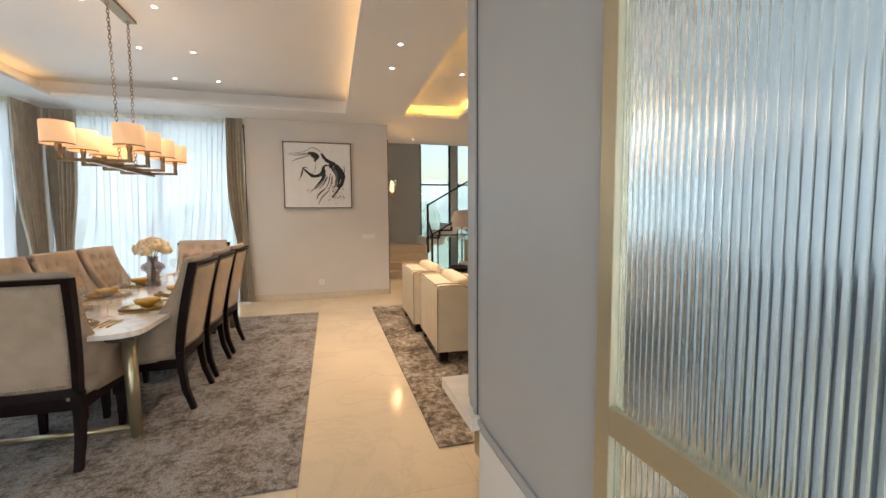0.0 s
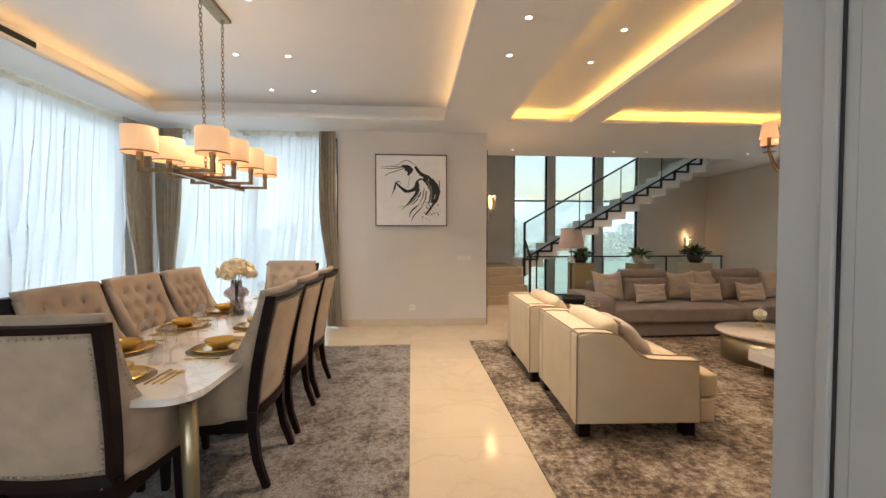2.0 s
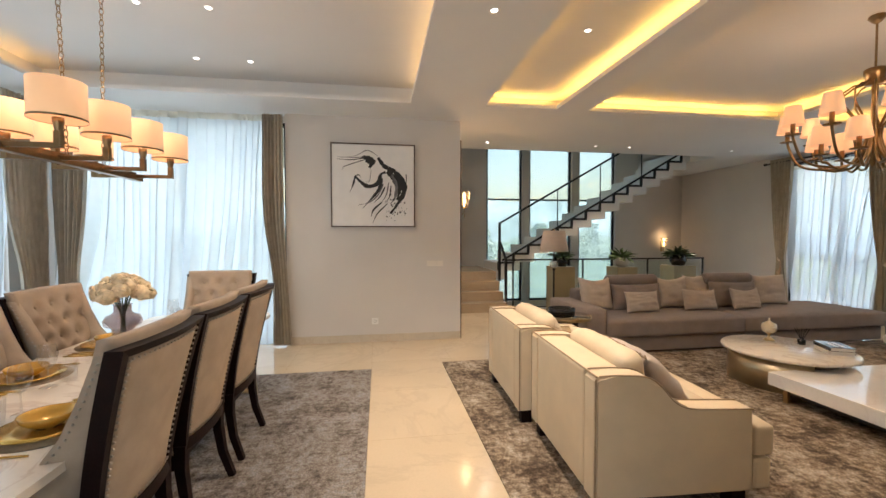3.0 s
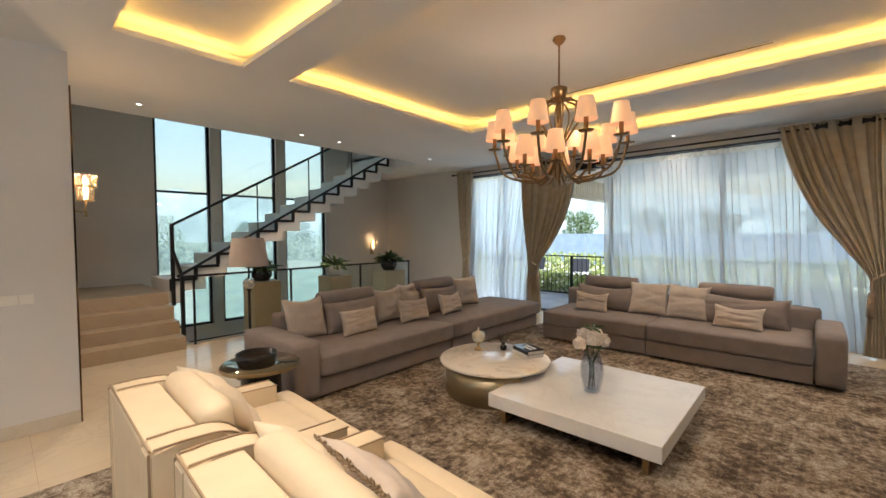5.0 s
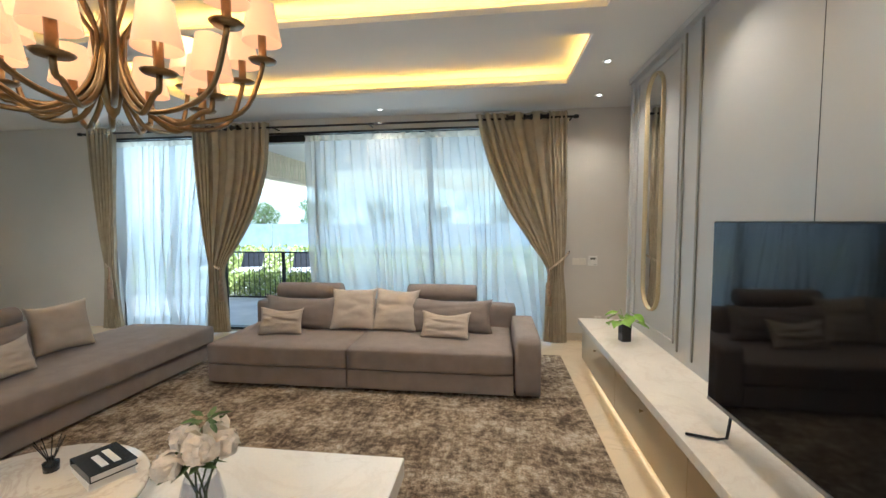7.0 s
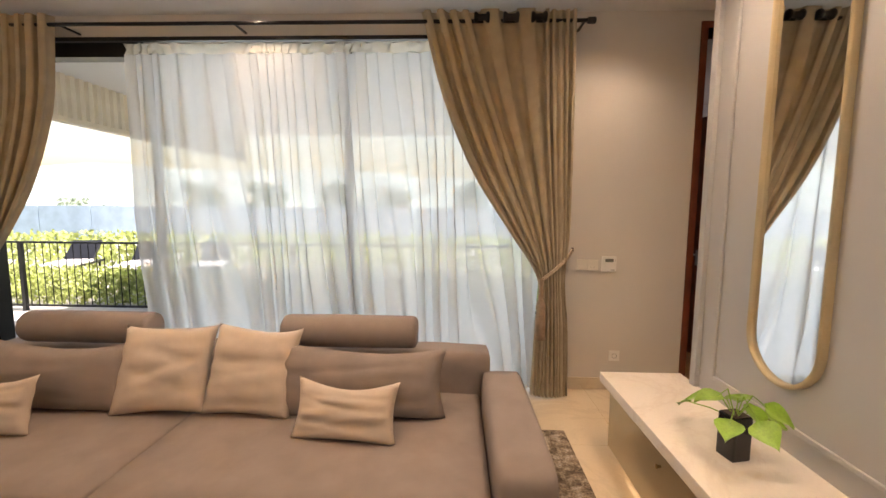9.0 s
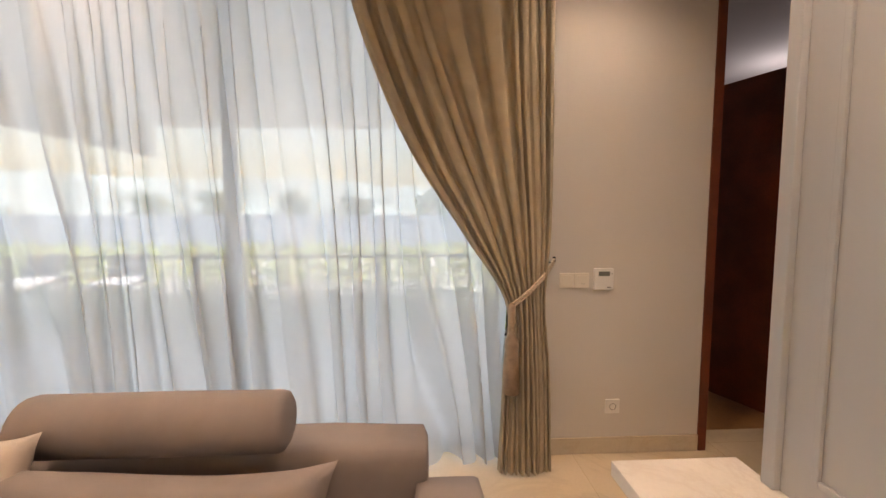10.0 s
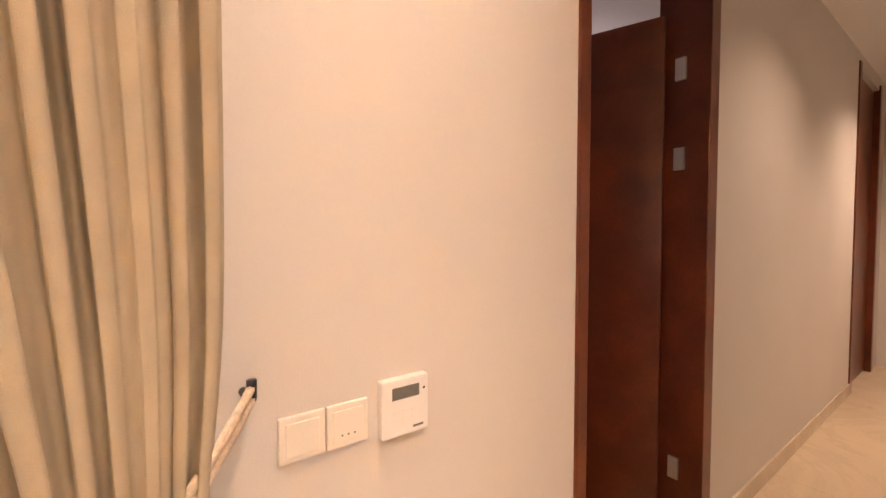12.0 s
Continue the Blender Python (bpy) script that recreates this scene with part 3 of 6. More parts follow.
def window(name, axis, at, a, b, z0, z1, bars=(), transoms=(), glass=GLASS, deep=0.06, w=0.05, label="black metal framed window"):
    """A framed window in the plane axis = at, from a to b."""
    th = thing(name, label, "window", kind="structure")

    def bar(p0, p1, q0, q1, nm):
        part(nm, boxes((at - deep / 2, at + deep / 2, p0, p1, q0, q1) if axis == "x" else (p0, p1, at - deep / 2, at + deep / 2, q0, q1), bevel=0.004), BLACK, th)
    bar(a, a + w, z0, z1, "window_frame")
    bar(b - w, b, z0, z1, "window_frame")
    bar(a + w, b - w, z1 - w, z1, "window_frame")
    bar(a + w, b - w, z0, z0 + w, "window_frame")
    for v in bars:
        bar(v - w * 0.6, v + w * 0.6, z0 + w, z1 - w, "mullion")
    for v in transoms:
        bar(a + w, b - w, v - 0.02, v + 0.02, "transom")
    cuts = [a] + sorted(bars) + [b]
    for c, d in zip(cuts, cuts[1:]):
        c, d = c + 0.03, d - 0.03
        pane = part("pane", boxes((at - 0.006, at + 0.006, c, d, z0 + 0.03, z1 - 0.03) if axis == "x" else (c, d, at - 0.006, at + 0.006, z0 + 0.03, z1 - 0.03)), glass, th)
        pane.visible_shadow = False
    return th


for k, (a, b) in enumerate(PANES):
    window(f"window_{k + 1}", "y", BY + 0.1, a, b, -0.2, 4.6, (), (2.33,), HAZEGLASS)
window("window_4", "x", WX + 0.1, -0.25, 1.35, 0, 2.82, (0.45,), (1.0,), GLASS)
window("window_5", "x", WX + 0.13, -5.12, -1.75, 0, 2.82, (-3.42,), (), GLASS, label="black framed sliding terrace doors")
window("window_6", "y", 0.2, -3.75, -1.1, 0, 2.92, (-2.4,), (), GLASS)
window("window_7", "x", -4.1, -5.7, -0.3, 0, 2.92, (-2.2, -4.0), (), GLASS)
# unseen study window, assumed for the lamp behind it
window("window_8", "y", -9.55, 1.2, 6.2, 0.4, 2.7, (2.9, 4.5), (), GLASS)
solid("trim_terrace_door", boxes((WX + 0.05, WX + 0.17, -1.75, -0.25, 2.70, 2.82), (WX + 0.05, WX + 0.17, -1.75, -0.25, 0.0, 0.03), (WX + 0.05, WX + 0.17, -0.32, -0.25, 0.03, 2.7)), BLACK, "black track of the open terrace door", "trim", "structure")

# downlights
def downlight(x, y, z):
    th = thing("downlight", "small round recessed ceiling downlight, lit", "downlight", pose(x, y, z), "ceiling downlights")
    part("ring", turned([(0.023, -0.002), (0.034, -0.006), (0.038, -0.001)]), WHITE, th, smooth=True)
    part("lens", turned([(0.0, -0.004), (0.022, -0.004)]), DLGLOW, th)


for x, y, z, e in DOWN:
    downlight(x, y, z)

# slot diffusers of the air conditioning
for m, w, d in ((pose(5.32, -3.2, 3.166), 0.018, 1.9), (pose(-3.40, -3.4, 3.13, 0, 90, 0), 0.03, 2.2)):
    th = thing("air_vent", "long narrow black slot air diffuser in the cove", "air vent", m)
    part("slot", boxes((-w, w, -d / 2, d / 2, -0.002, 0.002)), BLACK, th)
    for s in (-1, 1):
        part("lip", boxes((s * w - 0.004, s * w + 0.004, -d / 2, d / 2, -0.004, 0.002)), WHITEPAINT, th)

# ---- rugs ----
solid("dining_rug", box(-2.98, 0.0, -5.2, -1.18, 0.001, 0.012, 0.004), RUG_D, "distressed grey-brown woven rug under the dining table", "rug")
solid("living_rug", box(0.78, 7.35, -5.06, -1.05, 0.001, 0.012, 0.004), RUG_L, "distressed brown and cream woven rug", "rug")


# ---- curtains ----
def cloth(spans, x, folds, seed, axis="x", cols=9, rows=44, drift=0.25, uneven=0.0):
    """Hanging cloth; spans are (z, from, to, fold depth), top to bottom. Uneven: how irregular the fold widths are."""
    bm = bmesh.new()
    zs = [s[0] for s in spans]
    ztop, zbot = zs[0], zs[-1]
    n = int(folds * cols)
    rng = random.Random(seed)
    ph = [rng.uniform(-0.5, 0.5) for _ in range(int(folds) + 6)]
    am = [rng.uniform(0.45, 1.35) for _ in range(int(folds) + 6)]
    g = []
    for j in range(rows + 1):
        z = ztop + (zbot - ztop) * j / rows
        for s, t in zip(spans, spans[1:]):
            if t[0] <= z <= s[0]:
                f = (s[0] - z) / (s[0] - t[0])
                f = f * f * (3 - 2 * f) if len(spans) < 4 else f
                a, b, d = (s[k] + (t[k] - s[k]) * f for k in (1, 2, 3))
                break
        row = []
        loose = (ztop - z) / max(ztop - zbot, 1e-6)
        for i in range(n + 1):
            u = i / n
            k = u * folds + uneven * (0.35 + 0.65 * loose) * (noise.noise(Vector((u * folds * 0.33, seed * 1.7, 0.25 * z))) + 1.0)
            k = max(0.0, k)
            q = int(k)
            amp = am[q] + (am[q + 1] - am[q]) * (k - q)
            p = ph[q] + (ph[q + 1] - ph[q]) * (k - q)
            wob = drift * noise.noise(Vector((u * 3 + seed, z * 0.8, 0)))
            off = d * amp * math.sin(2 * math.pi * k + p + wob * 3) + d * 0.35 * math.sin(4 * math.pi * k + 2 * p)
            along = a + (b - a) * (u + 0.12 / folds * math.sin(4 * math.pi * k + p))
            row.append(bm.verts.new((x + off, along, z) if axis == "x" else (along, x + off, z)))
        g.append(row)
    for j in range(rows):
        for i in range(n):
            bm.faces.new((g[j][i], g[j][i + 1], g[j + 1][i + 1], g[j + 1][i]))
    return bm


def gathered(lines, pleats, x, seed, rows=64, per=12):
    """A tied-back curtain: lines are (z, y0, y1, ...) with one y for each border between bands of pleats, pleats (count, depth) for each band."""
    bm = bmesh.new()
    rng = random.Random(seed)
    zs = np.array([q[0] for q in lines])[::-1]
    borders = [np.array([q[k] for q in lines])[::-1] for k in range(1, len(lines[0]))]
    full = sum(c for c, d in pleats)
    am = [rng.uniform(0.3, 1.35) for _ in range(full + 3)]
    g = []
    for j in range(rows + 1):
        z = lines[0][0] + (lines[-1][0] - lines[0][0]) * j / rows
        edge = []
        i = int(np.clip(np.searchsorted(zs, z) - 1, 0, len(zs) - 2))
        h = zs[i + 1] - zs[i]
        t = (z - zs[i]) / h
        for v in borders:
            m = np.gradient(v, zs)
            edge.append(float((2 * t**3 - 3 * t**2 + 1) * v[i] + (t**3 - 2 * t**2 + t) * h * m[i] + (-2 * t**3 + 3 * t**2) * v[i + 1] + (t**3 - t**2) * h * m[i + 1]))
        tight = min(1.0, abs(edge[-1] - edge[0]) / abs(lines[0][-1] - lines[0][1]))
        row, done = [], 0
        for (count, depth), a, b in zip(pleats, edge, edge[1:]):
            for i in range(count * per + (1 if b == edge[-1] else 0)):
                u = i / (count * per)
                k = u * count
                q = done + int(k)
                slip = 0.35 * noise.noise(Vector((q * 0.9 + seed, z * 0.9, 2.0)))
                wide = k + 0.55 * math.sin(math.pi * u) * noise.noise(Vector((k * 0.7 + seed * 5.3, 0.15 * z, 7.0)))
                ridge = 0.9 - 1.9 * abs(math.sin(math.pi * wide + slip)) ** 0.7
                off = depth * (am[q] + (am[q + 1] - am[q]) * (k - int(k))) * (0.45 + 0.55 * tight) * ridge - 0.05 * (1 - tight) * math.sin(math.pi * (done + k) / full)
                y = a + (b - a) * (u + 0.10 / count * math.sin(4 * math.pi * k))
                row.append(bm.verts.new((x + off, y, z)))
            done += count
        g.append(row)
    for j in range(rows):
        for p, q, r2, s2 in zip(g[j], g[j][1:], g[j + 1][1:], g[j + 1]):
            bm.faces.new((p, q, r2, s2))
    return bm


def smooth_spans(keys, n=26):
    """Keys of (z, a, b, depth) joined by a smooth curve."""
    zs = np.array([k[0] for k in keys])[::-1]
    out = []
    for z in np.linspace(keys[0][0], keys[-1][0], n):
        vals = []
        i = int(np.clip(np.searchsorted(zs, z) - 1, 0, len(zs) - 2))
        t = (z - zs[i]) / (zs[i + 1] - zs[i])
        for c in (1, 2, 3):
            v = np.array([k[c] for k in keys])[::-1]
            m = np.gradient(v, zs)
            h = zs[i + 1] - zs[i]
            vals.append(float((2 * t**3 - 3 * t**2 + 1) * v[i] + (t**3 - 2 * t**2 + t) * h * m[i] + (-2 * t**3 + 3 * t**2) * v[i + 1] + (t**3 - t**2) * h * m[i + 1]))
        out.append((float(z), *vals))
    return out


def sheer(label, a, b, x, axis, z1=2.78, folds=None, seed=0, voile=SHEER):
    th = thing("sheer_curtain", label, "sheer curtain")
    f = folds or max(6, int(abs(b - a) * 8))
    part("voile", cloth([(z1 - 0.07, a, b, 0.020), (1.4, a, b, 0.045), (0.02, a, b, 0.055)], x, f, seed, axis, rows=30, cols=16, drift=0.9, uneven=1.6), voile, th, smooth=True)
    part("heading", cloth([(z1 + 0.01, a, b, 0.018), (z1 - 0.07, a, b, 0.020)], x, f, seed, axis, rows=2, cols=16, drift=0.9, uneven=1.6), SHEER_BAND, th, smooth=True)
    return th


sheer("white sheer curtain drawn over the terrace doors", -4.97, -1.72, 7.97, "x", 2.75, 19, 3)
sheer("white sheer curtain over the side window", 1.25, -0.3, 7.99, "x", 2.75, 8, 5)
sheer("white sheer curtain over the dining window", -3.75, -1.25, 0.03, "y", 2.97, 13, 7, SHEER_DINING)
sheer("white sheer curtain along the garden windows", -5.6, -0.5, -3.86, "x", 2.97, 24, 9, SHEER_DINING)


def drape(label, keys, x, folds, seed, material, axis="x", tie=None, hook=None, pleats=None):
    th = thing("curtain", label, "curtain")
    part("cloth", gathered(keys, pleats, x, seed) if pleats else cloth(smooth_spans(keys), x, folds, seed, axis, cols=14, rows=60), material, th, smooth=True)
    if tie:
        a, b, z = tie
        bm = bmesh.new()
        for dz in (0, 0.018):
            pts = []
            for i in range(13):
                f = i / 12
                pts.append((x - 0.105 + (WX - 0.07 - x + 0.105) * f ** 2.2, a + (b - a) * f, z + (hook - z) * f + dz))
            tube(pts, 0.007, 6, bm)
        part("tieback", bm, CORD, th, "twisted cream cord tieback", True)
        c = x - 0.11
        bm = turned([(0.0, z + 0.03), (0.018, z + 0.015), (0.012, z - 0.05), (0.02, z - 0.07), (0.012, z - 0.09), (0.019, z - 0.11), (0.012, z - 0.13), (0.030, z - 0.16), (0.036, z - 0.20), (0.030, z - 0.22), (0.034, z - 0.23), (0.042, z - 0.44), (0.0, z - 0.44)], 14, c, a, None)
        part("tassel", bm, ROPE, th, "brown silk tassel", True)
        if hook:
            part("hook", tube([(WX, b, hook - 0.01), (WX - 0.05, b, hook - 0.01), (WX - 0.07, b, hook), (WX - 0.07, b, hook + 0.03)], 0.008, 8), BLACK, th, smooth=True)
    return th


RODX, RODZ = 7.86, 2.86
drape("olive-brown curtain tied back beside the terrace doors",
      [(2.93, -4.05, -4.42, -4.94, -5.19), (2.3, -4.22, -4.60, -4.96, -5.195), (1.7, -4.48, -4.80, -5.00, -5.20), (1.3, -4.74, -4.93, -5.035, -5.195), (0.95, -4.955, -5.01, -5.065, -5.17), (0.6, -4.945, -5.02, -5.08, -5.20), (0.02, -4.92, -5.03, -5.10, -5.22)],
      RODX, 0, 1, DRAPE, tie=(-4.965, -5.245, 0.95), hook=1.16, pleats=((4, 0.042), (2, 0.052), (5, 0.034)))
drape("olive-brown curtain tied back in the middle of the terrace wall",
      [(2.93, -0.09, -0.36, -0.84, -1.24), (2.3, -0.12, -0.36, -0.80, -1.18), (1.7, -0.17, -0.34, -0.66, -0.98), (1.3, -0.22, -0.34, -0.54, -0.75), (0.95, -0.27, -0.34, -0.43, -0.52), (0.6, -0.26, -0.34, -0.43, -0.52), (0.02, -0.22, -0.34, -0.44, -0.56)],
      RODX, 0, 2, DRAPE, tie=(-0.52, -0.25, 0.92), hook=1.0, pleats=((4, 0.034), (2, 0.050), (4, 0.042)))
drape("olive-brown curtain tied back in the corner",
      [(2.93, 1.58, 1.34, 1.12), (2.0, 1.52, 1.34, 1.16), (1.3, 1.45, 1.33, 1.20), (0.95, 1.40, 1.31, 1.22), (0.6, 1.42, 1.31, 1.20), (0.02, 1.48, 1.31, 1.15)],
      RODX, 0, 3, DRAPE, tie=(1.22, 1.42, 0.92), hook=1.0, pleats=((3, 0.042), (4, 0.036)))
th = thing("curtain_rod", "black metal curtain rod with finial along the terrace wall", "curtain rod")
part("rod", tube([(RODX, 1.66, RODZ), (RODX, -5.27, RODZ)], 0.014, 10), BLACK, th, smooth=True)
for y in (1.68, -5.29):
    part("finial", transform(turned([(0.0, -0.03), (0.02, -0.03), (0.024, -0.02), (0.024, 0.02), (0.02, 0.03), (0.0, 0.03)], 12), pose(RODX, y, RODZ, 90)), BLACK, th)
part("rail", boxes((7.965, 8.0, -5.1, 1.4, 2.78, 2.81)), BLACK, th, "black sheer-curtain rail")
for y in (1.64, -0.04, -1.3, -2.65, -5.24):
    part("bracket", boxes((RODX, WX, y - 0.008, y + 0.008, RODZ - 0.012, RODZ + 0.0)), BLACK, th)
for y in (-4.49, -4.70, -4.90, -0.42, -0.60, -0.78):
    sleeve = turned([(0.0, -0.055), (0.034, -0.055), (0.038, -0.045), (0.034, -0.034), (0.023, -0.025), (0.023, 0.025), (0.034, 0.034), (0.038, 0.045), (0.034, 0.055), (0.0, 0.055)], 14)
    part("grommet", transform(sleeve, pose(RODX - 0.062, y, RODZ, 90)), BLACK, th, "black eyelet sleeve on the rod", True)

drape("taupe curtain gathered in the corner of the dining room", [(2.97, -0.08, -0.62, 0.03), (1.5, -0.10, -0.55, 0.035), (1.0, -0.12, -0.45, 0.03), (0.02, -0.10, -0.55, 0.04)], -3.76, 8, 11, DRAPE_GREY)
drape("taupe curtain beside the dining window", [(2.97, -3.72, -3.32, 0.03), (1.5, -3.70, -3.40, 0.035), (1.0, -3.68, -3.46, 0.03), (0.02, -3.70, -3.40, 0.04)], -0.06, 7, 12, DRAPE_GREY, "y")
drape("taupe curtain between dining window and painting", [(2.97, -1.36, -1.11, 0.03), (1.5, -1.34, -1.10, 0.035), (1.0, -1.27, -1.08, 0.03), (0.02, -1.26, -1.02, 0.04)], -0.06, 6, 13, DRAPE_GREY, "y")

# ---- dining room ----


def dining_chair(m, label):
    """Back towards -y, seat towards +y; rear legs stand at y = 0."""
    th = thing("dining_chair", label, "chair", m, "dining chairs")
    # curved, leaning back: u across, v up, t forwards
    def back(u, v, t):
        return Vector((u * (0.228 + 0.060 * v), -0.015 - 0.13 * max(v, 0) ** 1.4 + 0.03 * u * u + t, 0.40 + 0.66 * v))

    def slab(us, v0, v1, t0, t1, bulge, n=16, k=18, dents=()):
        bm = bmesh.new()
        skins = []
        for t, side in ((t1, 1), (t0, -1)):
            g = []
            for j in range(k + 1):
                row = []
                for i in range(n + 1):
                    a, b = 2 * i / n - 1, j / k
                    soft = (1 - a ** 4) * (1 - (2 * b - 1) ** 4)
                    p = back(a * us, v0 + (v1 - v0) * b, t + side * bulge * soft)
                    for u0, w0 in dents:
                        if side > 0:
                            p.y -= 0.034 * math.exp(-((a - u0) / 0.12) ** 2 - ((b - w0) / 0.05) ** 2)
                    row.append(bm.verts.new(p))
                g.append(row)
            skins.append(g)
        f, r = skins
        for j in range(k):
            for i in range(n):
                bm.faces.new((f[j][i], f[j][i + 1], f[j + 1][i + 1], f[j + 1][i]))
                bm.faces.new((r[j][i + 1], r[j][i], r[j + 1][i], r[j + 1][i + 1]))
            bm.faces.new((f[j][0], f[j + 1][0], r[j + 1][0], r[j][0]))
            bm.faces.new((f[j][n], r[j][n], r[j + 1][n], f[j + 1][n]))
        for i in range(n):
            bm.faces.new((f[0][i], r[0][i], r[0][i + 1], f[0][i + 1]))
            bm.faces.new((f[k][i], f[k][i + 1], r[k][i + 1], r[k][i]))
        return bm

    tufts = [((c - (2 + r % 2) / 2) * 0.5, 0.22 + r * 0.155) for r in range(5) for c in range(3 + r % 2)]
    pad = part("backrest", slab(0.93, 0.05, 1.045, 0.036, 0.085, 0.026, 28, 34, tufts), LINEN, th, "tufted beige linen", True)
    for u0, w0 in tufts:
        q = back(u0 * 0.97, 0.05 + 0.995 * w0, 0.085)
        part("button", transform(turned([(0.011, 0), (0.008, 0.005), (0.0, 0.007)], 8), pose(q.x, q.y, q.z, -90)), LINEN, pad, smooth=True)
    part("back_panel", slab(0.89, 0.07, 0.955, -0.006, 0.03, 0.014), LINEN, th, "plain linen back panel", True)
    bm = bmesh.new()
    path = [(-1, b / 10) for b in range(0, 10)] + [(a / 10, 1) for a in range(-10, 10)] + [(1, b / 10) for b in range(10, 0, -1)] + [(a / 10, 0) for a in range(10, -10, -1)]
    ring = []
    for a, b in path:
        o, q = (a * 1.04, b * 1.0), (a * 0.90, 0.07 + b * 0.885)
        ring.append([bm.verts.new(back(*o, -0.022)), bm.verts.new(back(*o, 0.034)), bm.verts.new(back(*q, 0.034)), bm.verts.new(back(*q, -0.012))])
    for c, d in zip(ring, ring[1:] + ring[:1]):
        for e in range(4):
            bm.faces.new((c[e], c[(e + 1) % 4], d[(e + 1) % 4], d[e]))
    part("back_frame", bm, WOOD, th, "dark-stained wooden back frame")
    bm = bmesh.new()
    spots = [(sg * 0.865, 0.10 + 0.83 * e / 24) for e in range(25) for sg in (-1, 1)] + [(e / 9 * 0.82, w) for e in range(-9, 10) for w in (0.095, 0.935)]
    for u0, w0 in spots:
        bmesh.ops.create_icosphere(bm, subdivisions=1, radius=0.0058, matrix=Matrix.Translation(back(u0, w0, -0.012)))
    tagged(part("nail_trim", bm, NAIL, th, "row of dull metal upholstery nails"), kind="stuff")
    part("seat", transform(soft_box(0.50, 0.50, 0.13, 0.045, 0.02), pose(0, 0.31, 0.37)), LINEN, th, "padded linen seat", True)
    # wings that sweep from the back down to low arms
    levels = ((0.36, 0.44), (0.45, 0.44), (0.555, 0.41), (0.58, 0.38), (0.597, 0.30), (0.63, 0.22), (0.69, 0.155), (0.78, 0.105), (0.90, 0.075), (1.04, 0.055))
    for s in (-1, 1):
        bm = bmesh.new()
        rows = []
        for z, d in levels:
            v = (z - 0.40) / 0.66
            y = back(0.93, v, 0.03).y
            xo = 0.95 * (0.228 + 0.060 * v)
            fl = 0.15 * d
            rows.append([bm.verts.new((s * xo, y, z)), bm.verts.new((s * (xo + fl + 0.004), y + d - 0.012, z)), bm.verts.new((s * (xo + fl - 0.027), y + d, z)), bm.verts.new((s * (xo + fl - 0.058), y + d - 0.012, z)), bm.verts.new((s * (xo - 0.058), y, z))])
        for a, b in zip(rows, rows[1:]):
            for e in range(5):
                bm.faces.new((a[e], a[(e + 1) % 5], b[(e + 1) % 5], b[e]))
        bm.faces.new(rows[0][::-1])
        bm.faces.new(rows[-1])
        wing = part("wing", bm, LINEN, th, "linen side wing with nail trim", True)
        bm = bmesh.new()
        for (z, d), (z2, d2) in zip(levels[2:], levels[3:]):
            steps = max(2, int(math.hypot(z2 - z, d2 - d) / 0.022))
            for e in range(steps):
                f = e / steps
                zz, dd = z + (z2 - z) * f, d + (d2 - d) * f
                v = (zz - 0.40) / 0.66
                bmesh.ops.create_icosphere(bm, subdivisions=1, radius=0.0055, matrix=Matrix.Translation((s * (0.95 * (0.228 + 0.060 * v) + 0.15 * dd + 0.001), back(0.93, v, 0.03).y + dd - 0.03, zz)))
        tagged(part("wing_nail_trim", bm, NAIL, wing), kind="stuff")
    part("apron", boxes((-0.235, 0.235, 0.05, 0.53, 0.30, 0.37), bevel=0.006), WOOD, th, "dark wooden seat rail")
    for s in (-1, 1):
        part("leg", tube([(s * 0.215, 0.49, 0.31), (s * 0.215, 0.49, 0.0)], 0.034, 4, None, 0.022, True), WOOD, th)
        part("leg", tube([(s * 0.220, 0.02, 0.42), (s * 0.225, 0.02, 0.30), (s * 0.23, 0.0, 0.15), (s * 0.235, -0.05, 0.0)], 0.036, 4, None, 0.024, True), WOOD, th)
    return th


first = dining_chair(pose(-0.83, -3.86, 0.012, 0, 0, 90), "beige linen dining chair with dark wooden frame, pushed under the table")
for y in (-3.24, -2.60):
    copy_thing(first, pose(-0.83, y, 0.012, 0, 0, 90))
for y in (-3.86, -3.24, -2.60):
    copy_thing(first, pose(-1.94, y, 0.012, 0, 0, -90))
copy_thing(first, pose(-1.385, -4.70, 0.012, 0, 0, 0))["label"] = "beige linen dining chair with nail-trimmed back at the table's end"
copy_thing(first, pose(-1.385, -1.50, 0.012, 0, 0, 180))["label"] = "tufted beige linen chair at the table's far end"

TZ = 0.72
th = thing("dining_table", "dining table with white marble top and brass frame", "table", pose(-1.385, -3.08, 0.012))
bm = bmesh.new()
w, h, r = 0.49, 1.55, 0.14
pts = []
for cx, cy, a0 in ((w - r, h - r, 0), (-w + r, h - r, 90), (-w + r, -h + r, 180), (w - r, -h + r, 270)):
    pts += [(cx + r * math.cos(radians(a0 + 11.25 * i)), cy + r * math.sin(radians(a0 + 11.25 * i))) for i in range(9)]
lo = [bm.verts.new((x, y, TZ - 0.042)) for x, y in pts]
hi = [bm.verts.new((x, y, TZ - 0.012)) for x, y in pts]
bm.faces.new(lo[::-1])
top = bm.faces.new(hi)
for i in range(len(pts)):
    bm.faces.new((lo[i], lo[(i + 1) % len(pts)], hi[(i + 1) % len(pts)], hi[i]))
bmesh.ops.bevel(bm, geom=list(top.edges), offset=0.006, segments=2, affect="EDGES")
part("tabletop", bm, MARBLE_WARM, th, "polished white marble top with rounded corners")
